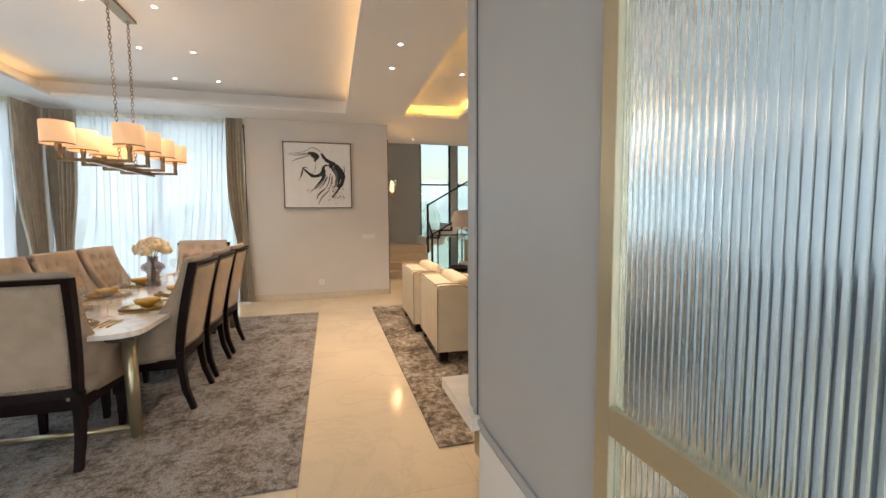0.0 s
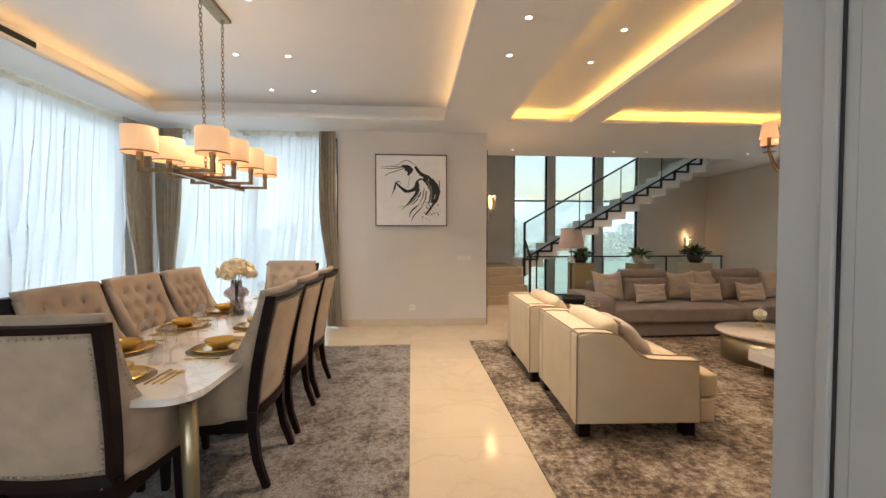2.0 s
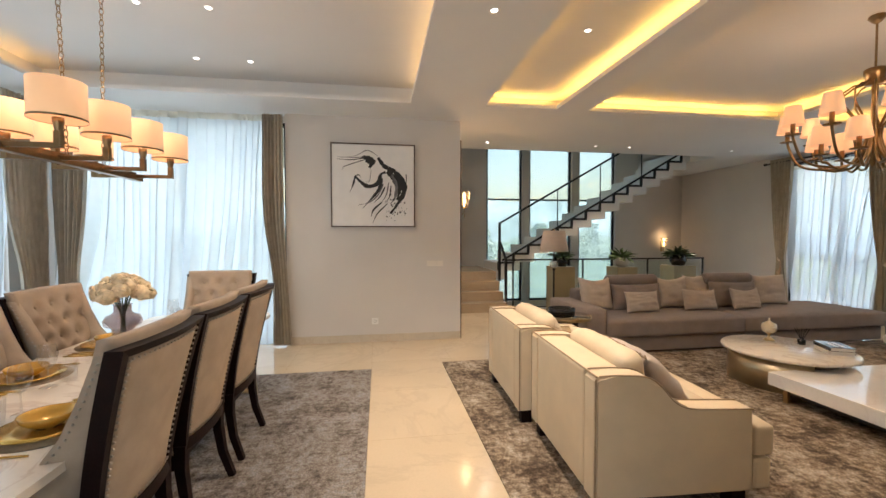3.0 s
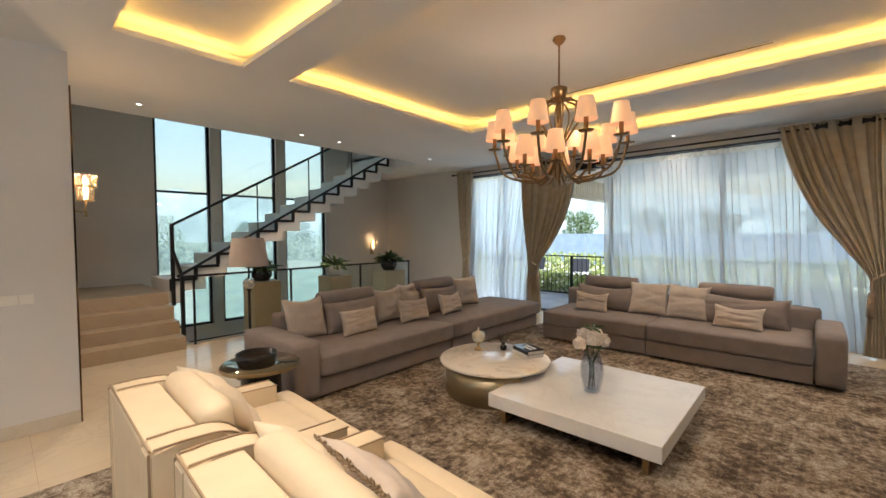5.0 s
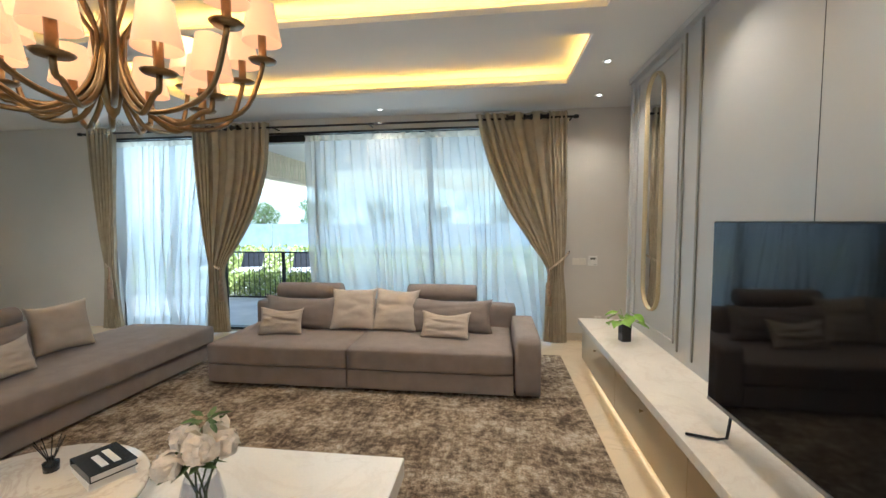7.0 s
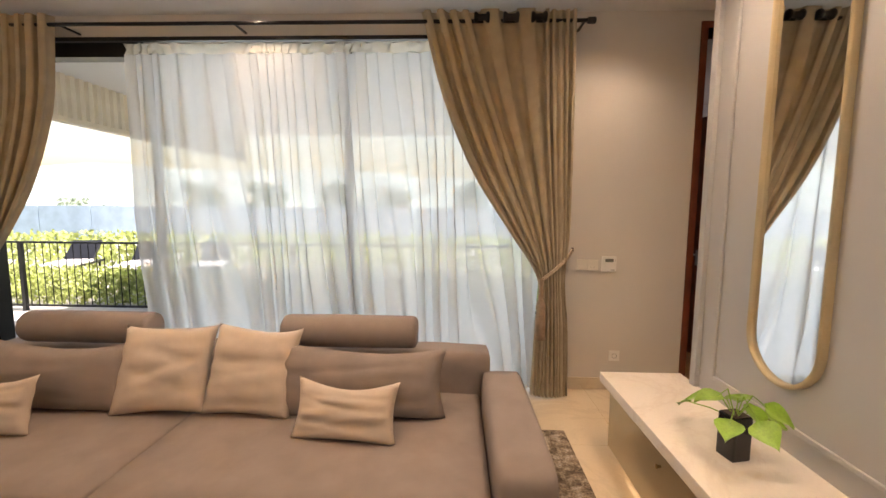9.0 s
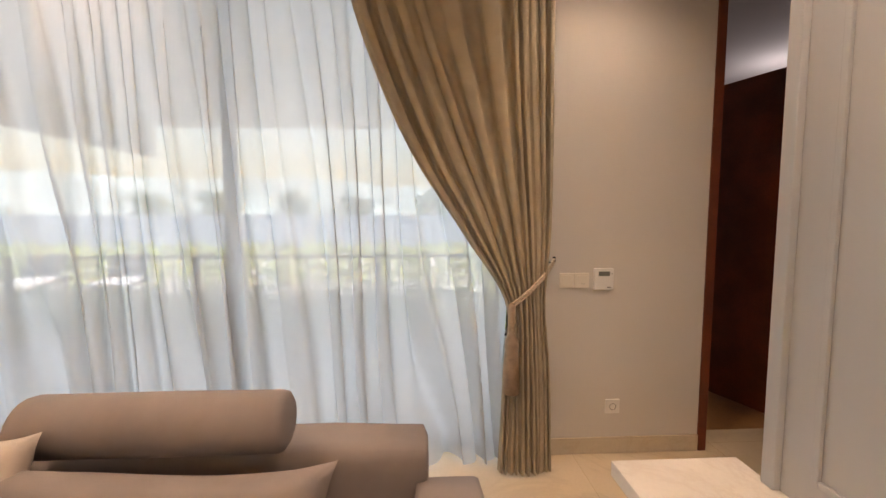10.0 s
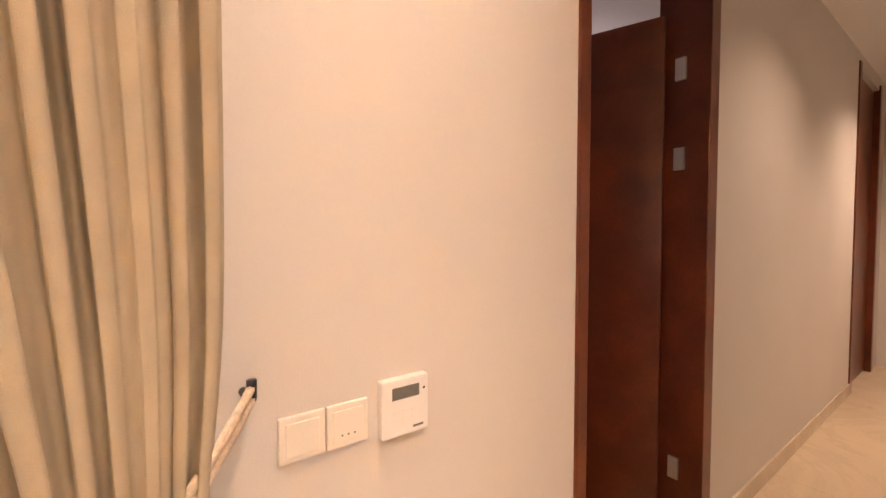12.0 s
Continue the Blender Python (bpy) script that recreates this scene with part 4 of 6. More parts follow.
part("underframe", boxes((-0.42, 0.42, -1.4, 1.4, TZ - 0.09, TZ - 0.045)), DARKBASE, th, "dark frame under the top")
for sy in (-1, 1):
    for sx in (-1, 1):
        part("leg", tube([(sx * 0.33, sy * 1.26, TZ - 0.045), (sx * 0.37, sy * 1.32, 0.0)], 0.042, 16, None, 0.032), GOLD, th, "tapered brass leg", True)
    part("stretcher", tube([(-0.37, sy * 1.31, 0.05), (0.37, sy * 1.31, 0.05)], 0.018, 12), GOLD, th, "brass floor stretcher", True)
TT = TZ


def setting(x, y, turn):
    """Charger, plate, bowl, glasses and cutlery at one seat; the guest sits towards -y of the setting."""
    base = pose(x, y, TT, 0, 0, turn)
    kinds = [
        ("placemat", "round woven gold placemat on the marble table", "placemat", [("weave", turned([(0, 0), (0.175, 0), (0.178, 0.004), (0, 0.004)], 32), FABRICMAT, (0, 0, 0))]),
        ("dinner_plate", "gold-rimmed dinner plate on a placemat", "plate", [("dish", turned([(0, 0.004), (0.09, 0.004), (0.15, 0.016), (0.152, 0.019), (0.09, 0.010), (0, 0.009)], 32), PLATEGOLD, (0, 0, 0))]),
        ("bowl", "amber glass bowl on a gold plate", "bowl", [("shell", turned([(0, 0.011), (0.04, 0.012), (0.075, 0.04), (0.085, 0.062), (0.080, 0.062), (0.068, 0.042), (0.035, 0.018), (0, 0.017)], 28), AMBERGLASS, (0, 0, 0))]),
        ("wine_glass", "clear stemmed wine glass beside a plate", "glass", [("goblet", turned([(0.034, 0), (0.030, 0.003), (0.004, 0.007), (0.0035, 0.085), (0.02, 0.10), (0.036, 0.13), (0.038, 0.16), (0.030, 0.205)], 20), TABLEGLASS, (0.15, 0.20, 0))]),
        ("tumbler", "clear glass tumbler on the marble table", "glass", [("cup", turned([(0, 0), (0.032, 0.0), (0.037, 0.095)], 20), TABLEGLASS, (0.06, 0.225, 0))]),
    ]
    for nm, label, cat, parts in kinds:
        for pn, bm, mt, off in parts:
            solid(nm, bm, mt, label, cat, smooth=True, m=base @ pose(*off), group="place settings")
    for i, (nm, dx) in enumerate((("knife", 0.20), ("spoon", 0.235), ("fork", 0.27), ("fork", -0.21))):
        bm = tube([(dx, -0.09, 0.004), (dx, 0.04, 0.005)], 0.0035, 6)
        if nm == "knife":
            box(dx - 0.007, dx + 0.007, 0.04, 0.12, 0.003, 0.006, bm=bm)
        else:
            bmesh.ops.create_icosphere(bm, subdivisions=2, radius=1, matrix=Matrix.Translation((dx, 0.07, 0.006)) @ Matrix.Diagonal((0.016, 0.03, 0.004, 1)))
        solid(nm, bm, PLATEGOLD, f"slim gold {nm} beside a plate", nm, smooth=True, m=base, group="cutlery")


for y in (-3.86, -3.24, -2.60):
    setting(-1.12, y, 90)
    setting(-1.65, y, -90)
setting(-1.385, -4.36, 0)
setting(-1.385, -1.82, 180)

# vase with pale roses
def bloom(name_parent, centre, size, material, seed, petals=26):
    rng = random.Random(seed)
    bm = bmesh.new()
    bmesh.ops.create_icosphere(bm, subdivisions=2, radius=size * 0.45, matrix=Matrix.Translation(centre))
    for i in range(petals):
        a, e = i * 2.4 + rng.uniform(-0.4, 0.4), math.asin(1 - 1.45 * (i + 0.5) / petals) + rng.uniform(-0.15, 0.15)
        d = Vector((math.cos(a) * math.cos(e), math.sin(a) * math.cos(e), math.sin(e)))
        s = size * rng.uniform(0.6, 0.95)
        q = d.to_track_quat("Z", "Y").to_matrix().to_4x4()
        m = Matrix.Translation(Vector(centre) + d * size * rng.uniform(0.44, 0.66)) @ q @ pose(0, 0, 0, rng.uniform(-26, 26), rng.uniform(-26, 26), 0)
        g = [[bm.verts.new(m @ Vector((u * s * 0.5, v * s * 0.5, -s * 0.3 * (u * u + v * v) + 0.1 * s * u * v))) for u in (-0.9, -0.4, 0.4, 0.9)] for v in (-0.8, 0, 0.8)]
        for j in range(2):
            for k in range(3):
                bm.faces.new((g[j][k], g[j][k + 1], g[j + 1][k + 1], g[j + 1][k]))
    return part("bloom", bm, material, name_parent, "", True)


def leaf_clump(bm, centre, rad, count, size, seed, flat=0.5, droop=0.3):
    rng = random.Random(seed)
    for _ in range(count):
        a, e = rng.uniform(0, 2 * math.pi), rng.uniform(-0.2, 1.2)
        d = Vector((math.cos(a) * math.cos(e), math.sin(a) * math.cos(e), math.sin(e) * flat))
        p = Vector(centre) + d * rad * rng.uniform(0.3, 1.0)
        s = size * rng.uniform(0.6, 1.2)
        m = Matrix.Translation(p) @ (d + Vector((0, 0, -droop))).to_track_quat("Y", "Z").to_matrix().to_4x4() @ pose(0, 0, 0, 0, rng.uniform(-50, 50), 0)
        pts = [(0, -s, 0), (s * 0.3, -s * 0.3, s * 0.06), (0, 0, -s * 0.02), (-s * 0.3, -s * 0.3, s * 0.06), (s * 0.22, s * 0.45, 0), (-s * 0.22, s * 0.45, 0), (0, s, -s * 0.15)]
        v = [bm.verts.new(m @ Vector(q)) for q in pts]
        for f in ((0, 1, 2), (0, 2, 3), (1, 4, 6, 2), (3, 2, 6, 5)):
            bm.faces.new([v[i] for i in f])
    return bm


th = thing("flower_vase", "smoked glass vase with pale cream roses on the dining table", "vase", pose(-1.46, -2.80, TT))
part("vase", turned([(0, 0), (0.055, 0), (0.06, 0.01), (0.05, 0.13), (0.06, 0.15), (0.095, 0.17), (0.10, 0.195), (0.085, 0.225), (0.05, 0.24), (0.045, 0.25), (0.045, 0.29), (0.05, 0.295), (0.042, 0.29), (0.042, 0.25), (0.08, 0.22), (0.092, 0.195), (0.05, 0.14), (0.05, 0.015), (0, 0.015)], 28), SMOKE, th, "smoked glass vase with a bulged waist", True)
bm = bmesh.new()
for i in range(9):
    a = i * 0.7
    tube([(0.03 * math.cos(a + 2), 0.03 * math.sin(a + 2), 0.02), (0.01 * math.cos(a), 0.01 * math.sin(a), 0.24), (0.07 * math.cos(a), 0.07 * math.sin(a), 0.40)], 0.004, 5, bm)
part("stems", bm, STEM, th)
part("leaves", leaf_clump(bmesh.new(), (0, 0, 0.37), 0.13, 26, 0.05, 4), LEAF_DARK, th)
for i in range(17):
    a = i * 2.4
    r = 0.125 * math.sqrt(i / 16)
    bloom(th, (r * math.cos(a), r * math.sin(a), 0.435 - r * r * 5.5), 0.08, PETAL, i, 44)

# linear chandelier over the table
th = thing("dining_chandelier", "brass linear chandelier with eight drum shades on two chains", "chandelier", pose(-1.57, -2.95, 0.04))
part("canopy", boxes((-0.05, 0.05, -0.20, 0.28, 3.17, 3.199), bevel=0.004), BRONZE, th, "brass ceiling plate")
for cy, by in ((-0.15, -0.1), (0.22, 0.2)):
    bm = bmesh.new()
    n = 40
    for i in range(n):
        f = i / n
        m = Matrix.Translation((0, cy + (by - cy) * f, 3.17 - (3.17 - 1.82) * (f + 0.5 / n))) @ pose(0, 0, 0, 0, 0, 90 * (i % 2))
        ring = [m @ Vector((0.011 * math.cos(t * math.pi / 5), 0, 0.022 * math.sin(t * math.pi / 5))) for t in range(11)]
        tube(ring, 0.0032, 4, bm)
    part("chain", bm, BRONZE, th, "brass link chain")
part("beam", boxes((-0.022, 0.022, -0.58, 0.58, 1.77, 1.80), (-0.012, 0.012, -0.52, 0.52, 1.80, 1.825), bevel=0.003), BRONZE, th, "long brass bar")
for k in range(4):
    y = -0.5 + k * 0.333
    for s in (-1, 1):
        arm = part("arm", boxes((min(0, s * 0.235), max(0, s * 0.235), y - 0.012, y + 0.012, 1.785, 1.808), (s * 0.235 - 0.014, s * 0.235 + 0.014, y - 0.014, y + 0.014, 1.785, 1.86), bevel=0.002), BRONZE, th)
        part("cup", turned([(0.014, 1.86), (0.022, 1.90), (0.022, 1.92), (0, 1.92)], 12, s * 0.235, y), BRONZE, arm, smooth=True)
        part("shade", turned([(0.105, 1.91), (0.105, 2.08), (0.102, 2.08), (0.102, 1.91)], 28, s * 0.235, y), SHADE, th, "peach fabric drum shade, lit", True)
        part("shade_trim", turned([(0.107, 1.908), (0.107, 1.918)], 28, s * 0.235, y), BRONZE, arm)
for k in range(2):
    lamp("chandelier_light", "POINT", 3, WARM, pose(-1.57, -3.2 + 0.5 * k, 2.36), r=0.12)

# painting with black ink strokes
th = thing("painting", "white canvas with sweeping black ink brush strokes, thin brown frame", "painting", pose(0.02, -0.03, 2.095))
part("canvas", box(-0.535, 0.535, -0.012, 0.028, -0.535, 0.535, 0.003), CANVAS, th)
part("frame", boxes((-0.55, -0.536, -0.022, 0.029, -0.55, 0.55), (0.536, 0.55, -0.022, 0.029, -0.55, 0.55), (-0.536, 0.536, -0.022, 0.029, 0.536, 0.55), (-0.536, 0.536, -0.022, 0.029, -0.55, -0.536)), mat("frame_wood", (0.10, 0.06, 0.035), 0.4), th, "thin brown frame")


def stroke(pts, w0, w1, material, seed):
    """A flat brush stroke along a smooth curve on the canvas."""
    rng = random.Random(seed)
    bm = bmesh.new()
    p = [Vector((x, 0, z)) for x, z in pts]
    line = []
    for i in range(len(p) - 1):
        a, b, c, d = p[max(i - 1, 0)], p[i], p[i + 1], p[min(i + 2, len(p) - 1)]
        for k in range(10):
            t = k / 10
            line.append(0.5 * ((2 * b) + (c - a) * t + (2 * a - 5 * b + 4 * c - d) * t * t + (3 * b - a - 3 * c + d) * t ** 3))
    line.append(p[-1])
    prev = None
    y = -0.0135 - seed * 0.00006
    for i, q in enumerate(line):
        f = i / (len(line) - 1)
        d = (line[min(i + 1, len(line) - 1)] - line[max(i - 1, 0)]).normalized()
        nrm = Vector((-d.z, 0, d.x))
        w = (w0 + (w1 - w0) * f) * (0.35 + 0.65 * math.sin(math.pi * min(1, f * 1.1 + 0.08))) * rng.uniform(0.75, 1.2)
        cur = [bm.verts.new((q.x + nrm.x * w, y, q.z + nrm.z * w)), bm.verts.new((q.x - nrm.x * w, y, q.z - nrm.z * w))]
        if prev:
            bm.faces.new((prev[0], prev[1], cur[1], cur[0]))
        prev = cur
    return bm


S = [([(0.06, 0.37), (0.14, 0.26), (0.28, 0.18), (0.37, 0.05), (0.42, 0.03)], 0.024, 0.022, INK), ([(0.26, 0.21), (0.38, 0.07), (0.40, -0.08), (0.33, -0.22), (0.22, -0.37)], 0.03, 0.030, INK),
     ([(0.18, 0.19), (0.29, 0.08), (0.34, -0.05), (0.31, -0.19)], 0.035, 0.035, INK), ([(0.24, 0.15), (0.30, 0.0), (0.28, -0.16), (0.22, -0.24)], 0.02, 0.012, INKGREY),
     ([(-0.15, 0.37), (-0.06, 0.355), (0.0, 0.31), (-0.05, 0.23)], 0.02, 0.035, INK), ([(-0.10, 0.33), (-0.03, 0.30), (-0.06, 0.24)], 0.03, 0.02, INK),
     ([(-0.10, 0.36), (-0.30, 0.33), (-0.47, 0.34)], 0.006, 0.004, INK), ([(-0.12, 0.37), (-0.29, 0.36), (-0.47, 0.37)], 0.005, 0.003, INKGREY), ([(0.06, 0.39), (-0.08, 0.46), (-0.22, 0.39), (-0.45, 0.35)], 0.005, 0.003, INKGREY), ([(-0.1, 0.34), (-0.25, 0.29), (-0.38, 0.24), (-0.4, 0.2)], 0.006, 0.004, INKGREY),
     ([(-0.24, 0.12), (-0.17, 0.05), (-0.07, -0.013), (0.05, 0.027), (0.10, 0.15), (0.16, 0.176)], 0.012, 0.034, INK), ([(-0.236, 0.12), (-0.263, 0.013), (-0.31, -0.095)], 0.014, 0.004, INK), ([(-0.24, 0.12), (-0.19, 0.135), (-0.16, 0.10)], 0.008, 0.004, INK),
     ([(-0.03, 0.22), (-0.04, 0.12), (-0.06, 0.05), (-0.12, 0.04)], 0.003, 0.003, INKGREY),
     ([(0.11, 0.10), (0.076, -0.04), (-0.03, -0.176), (-0.14, -0.298)], 0.022, 0.007, INK), ([(0.13, 0.02), (0.06, -0.12), (-0.05, -0.22), (-0.2, -0.26)], 0.010, 0.005, INKGREY), ([(0.15, -0.02), (0.08, -0.15), (0.0, -0.23)], 0.010, 0.004, INK),
     ([(0.2, 0.04), (0.17, -0.11), (0.11, -0.22)], 0.008, 0.005, INKGREY), ([(0.23, 0.0), (0.21, -0.14), (0.15, -0.24)], 0.008, 0.005, INK), ([(0.11, -0.22), (0.0, -0.32), (-0.03, -0.41)], 0.008, 0.010, INK), ([(0.18, -0.24), (0.05, -0.37), (-0.01, -0.49)], 0.006, 0.008, INK), ([(0.43, 0.16), (0.43, 0.05), (0.40, -0.08)], 0.006, 0.004, INK)]
for i, (pts, a, b, mt) in enumerate(S):
    part("brush_stroke", stroke(pts, a * 1.3, b * 1.3, mt, i + 1), mt, th)
bm = bmesh.new()
rng = random.Random(5)
for _ in range(60):
    x, z, r = rng.gauss(0.28, 0.09), rng.gauss(-0.32, 0.08), rng.choice((0.004, 0.006, 0.011))
    if abs(x) < 0.5 and abs(z) < 0.5:
        vs = [bm.verts.new((x + r * math.cos(t), -0.0155, z + r * math.sin(t))) for t in np.linspace(0, 2 * math.pi, 9)[:-1]]
        bm.faces.new(vs)
tagged(part("ink_spatter", bm, INK, th), kind="stuff")


def wall_plate(label, m, w=0.086, h=0.086, kind="switch"):
    th = thing("wall_" + kind, label, kind, m)
    part("plate", box(-w / 2, w / 2, -0.009, 0, -h / 2, h / 2, 0.003), WHITE if kind == "socket" else IVORY, th)
    if kind == "socket":
        part("socket_ring", transform(turned([(0.019, 0), (0.021, 0.003), (0.017, 0.003), (0.017, -0.002), (0, -0.002)], 16), pose(0, -0.009, 0, 90)), mat("socket_recess", (0.35, 0.33, 0.3), 0.5), th)
        for s in (-1, 1):
            part("pin_hole", transform(turned([(0.003, 0), (0.0, 0.0001)], 8), pose(s * 0.008, -0.0085, 0, 90)), BLACK, th)
    else:
        part("rocker", box(-w * 0.36, w * 0.36, -0.012, -0.009, -h * 0.36, h * 0.36, 0.001), IVORY, th)
    return th


wall_plate("white double wall socket low on the painting wall", pose(0.03, -0.001, 0.28), kind="socket")
wall_plate("white light switch plate", pose(0.80, -0.001, 1.05), 0.14, 0.075)
wall_plate("white light switch plate", pose(0.915, -0.001, 1.05), 0.08, 0.075)

# ---- stairs ----
RISE, GO, NEAR, FAR = 0.177, 0.312, 2.40, 3.50
th = thing("entry_steps", "four beige marble steps up to the stair landing", "steps", kind="structure")
for k in range(4):
    y0 = 1.78 + 0.25 * k
    y1 = y0 + 0.27 if k < 3 else BY - 0.01
    part("step", box(1.21, 2.46, y0, y1, 0.0 if k == 0 else 0.175 * k - 0.0, 0.175 * (k + 1), 0.006), STEPSTONE, th)
part("step_core", boxes((1.21, 2.45, 2.1, BY - 0.02, 0.0, 0.17), (1.21, 2.45, 2.32, BY - 0.02, 0.17, 0.345), (1.21, 2.45, 2.56, BY - 0.02, 0.345, 0.52)), STEPSTONE, th)
th = thing("staircase", "white open staircase with black metal edge and glass balustrade", "staircase")
N = 14
X0 = 2.46
for k in range(N):
    x, z = X0 + GO * k, 0.70 + RISE * (k + 1)
    bm = bmesh.new()
    prof = [(x, z), (x + GO, z), (x + GO, z - 0.16), (x + 0.14, z - 0.16), (x + 0.14, z - RISE - 0.16), (x, z - RISE - 0.16)]
    a = [bm.verts.new((px, NEAR, pz)) for px, pz in prof]
    b = [bm.verts.new((px, FAR, pz)) for px, pz in prof]
    bm.faces.new(a)
    bm.faces.new(b[::-1])
    for i in range(6):
        bm.faces.new((a[i], b[i], b[(i + 1) % 6], a[(i + 1) % 6]))
    part("stair_step", bm, WHITEPAINT, th)
    part("edge_plate", boxes((x - 0.02, x + GO + 0.02, NEAR - 0.03, NEAR - 0.002, z - 0.012, z + 0.03), (x - 0.02, x + 0.03, NEAR - 0.03, NEAR - 0.002, z - RISE + 0.03, z - 0.012)), BLACK, th, "black metal edge strip")
SL = RISE / GO
RX, RY = 2.48, NEAR - 0.03


def line(p, q, r, nm, square=True):
    part(nm, tube([p, q], r, 8, None, None, square), BLACK, th)


line((RX + 0.05, RY, 0.93), (X0 + GO * 12.8, RY, 0.93 + SL * (GO * 12.8 - 0.05)), 0.026, "bottom_rail")
line((RX, RY, 1.68), (X0 + GO * 10, RY, 1.68 + SL * GO * 9.95), 0.026, "handrail")
line((RX, RY, 0.52), (RX, RY, 1.70), 0.032, "newel_post")
line((RX, RY, 1.33), (RX, 1.95, 0.97), 0.026, "handrail")
line((RX, 1.95, -0.02), (RX, 1.95, 0.97), 0.032, "newel_post")
for k in (4, 7, 10):
    x = X0 + GO * k
    line((x, RY, 0.70 + RISE * k + 0.2), (x, RY, 1.68 + SL * GO * k), 0.012, "baluster")
bm = bmesh.new()
x1 = X0 + GO * 10
a = [bm.verts.new((x, y, z)) for y in (RY - 0.005, RY + 0.005) for x, z in ((RX + 0.02, 0.95), (x1, 0.95 + SL * (x1 - RX)), (x1, 1.66 + SL * (x1 - RX)), (RX + 0.02, 1.66))]
bm.faces.new(a[:4]), bm.faces.new(a[4:][::-1])
for i in range(4):
    bm.faces.new((a[i], a[(i + 1) % 4], a[4 + (i + 1) % 4], a[4 + i]))
part("glass_panel", bm, GLASS, th)
th = thing("guard_rail", "black metal and glass guard rail round the stair void", "railing")
part("top_rail", tube([(RX, 1.95, 0.965), (6.72, 1.95, 0.965)], 0.022, 4, None, None, True), BLACK, th)
for x in (2.62, 4.05, 5.45, 6.70):
    part("post", tube([(x, 1.95, 0.0), (x, 1.95, 0.95)], 0.018, 4, None, None, True), BLACK, th)
part("bottom_rail", tube([(2.55, 1.95, 0.05), (6.7, 1.95, 0.05)], 0.014, 4, None, None, True), BLACK, th)
for a, b in ((2.64, 4.03), (4.07, 5.43), (5.47, 6.68)):
    part("glass_panel", boxes((a, b, 1.945, 1.955, 0.07, 0.94)), GREENGLASS, th)
solid("trim_void_edge", boxes((2.5, 6.8, 1.96, 2.04, 0.001, 0.03)), WHITEPAINT, "white edge of the floor opening", "trim", "structure")


def sconce(m, label, watts):
    """Two tiers of glass rods round a candle bulb, on a brass arm."""
    th = thing("wall_sconce", label, "wall lamp", m, "wall sconces")
    part("backplate", box(-0.03, 0.03, -0.015, 0, -0.23, 0.05, 0.005), BRASS, th)
    part("arm", tube([(0, -0.012, -0.18), (0, -0.07, -0.19), (0, -0.095, -0.15), (0, -0.095, -0.09)], 0.008, 8), BRASS, th, smooth=True)
    part("drop", turned([(0, -0.24), (0.012, -0.225), (0.006, -0.20), (0.014, -0.185), (0, -0.17)], 10, 0, -0.095), BRASS, th, smooth=True)
    for z0, z1, rad, count in ((-0.09, 0.015, 0.052, 14), (0.03, 0.13, 0.075, 18)):
        part("ring", turned([(rad - 0.012, z0 - 0.006), (rad + 0.008, z0 - 0.004), (rad + 0.008, z0 + 0.006), (rad - 0.012, z0 + 0.006), (rad - 0.012, z0 - 0.006)], 22, 0, -0.095), BRASS, th, smooth=True)
        part("spoke", boxes((-rad, rad, -0.099, -0.091, z0 - 0.004, z0 + 0.002)), BRASS, th)
        bm = bmesh.new()
        for i in range(count):
            a = 2 * math.pi * i / count
            tube([(rad * math.cos(a), -0.095 + rad * math.sin(a), z0 + 0.006), (1.06 * rad * math.cos(a), -0.095 + 1.06 * rad * math.sin(a), z1)], 0.0065, 6, bm)
        part("glass_rods", bm, CRYSTALROD, th, "ring of clear glass rods", True)
    part("candle", turned([(0.0, -0.085), (0.014, -0.085), (0.014, -0.05), (0.022, -0.02), (0.016, 0.05), (0.024, 0.07), (0.014, 0.11), (0, 0.125)], 12, 0, -0.095), BULB, th, "glowing candle bulb", True)
    lamp("sconce_light", "POINT", watts, (1.0, 0.60, 0.26), Matrix.Translation(m @ Vector((0, -0.13, 0.17))), r=0.03)


sconce(pose(1.217, 0.27, 1.93, 0, 0, 90), "brass wall sconce with glass shade and glowing candle", 4.5)
sconce(pose(7.45, BY - 0.001, 1.24), "small brass wall sconce glowing amber low on the wall", 0.8)


def pot_plant(m, label, potmat, r, h, leaf, size, seed, count=60):
    th = thing("potted_plant", label, "plant", m)
    part("pot", turned([(0, 0), (r * 0.7, 0), (r, h * 0.45), (r * 0.95, h * 0.85), (r * 0.8, h), (r * 0.74, h), (r * 0.8, h * 0.8), (0, h * 0.78)], 22), potmat, th, "", True)
    part("foliage", leaf_clump(bmesh.new(), (0, 0, h * 0.9), size, count, size * 0.42, seed, 0.7, 0.15), leaf, th)
    part("stems", leaf_clump(bmesh.new(), (0, 0, h * 0.9), size * 0.4, 14, size * 0.3, seed + 1, 1.0, 0.0), STEM, th)


def pedestal(x0, x1, y0, y1, h):
    th = thing("pedestal", "square olive-gold lacquered pedestal carrying a potted plant", "pedestal", pose((x0 + x1) / 2, (y0 + y1) / 2, 0), "plant pedestals")
    w, d = (x1 - x0) / 2, (y1 - y0) / 2
    part("column", box(-w, w, -d, d, 0.03, h, 0.006), OLIVE, th)
    part("plinth", boxes((-w + 0.02, w - 0.02, -d + 0.02, d - 0.02, 0, 0.03)), BLACK, th)


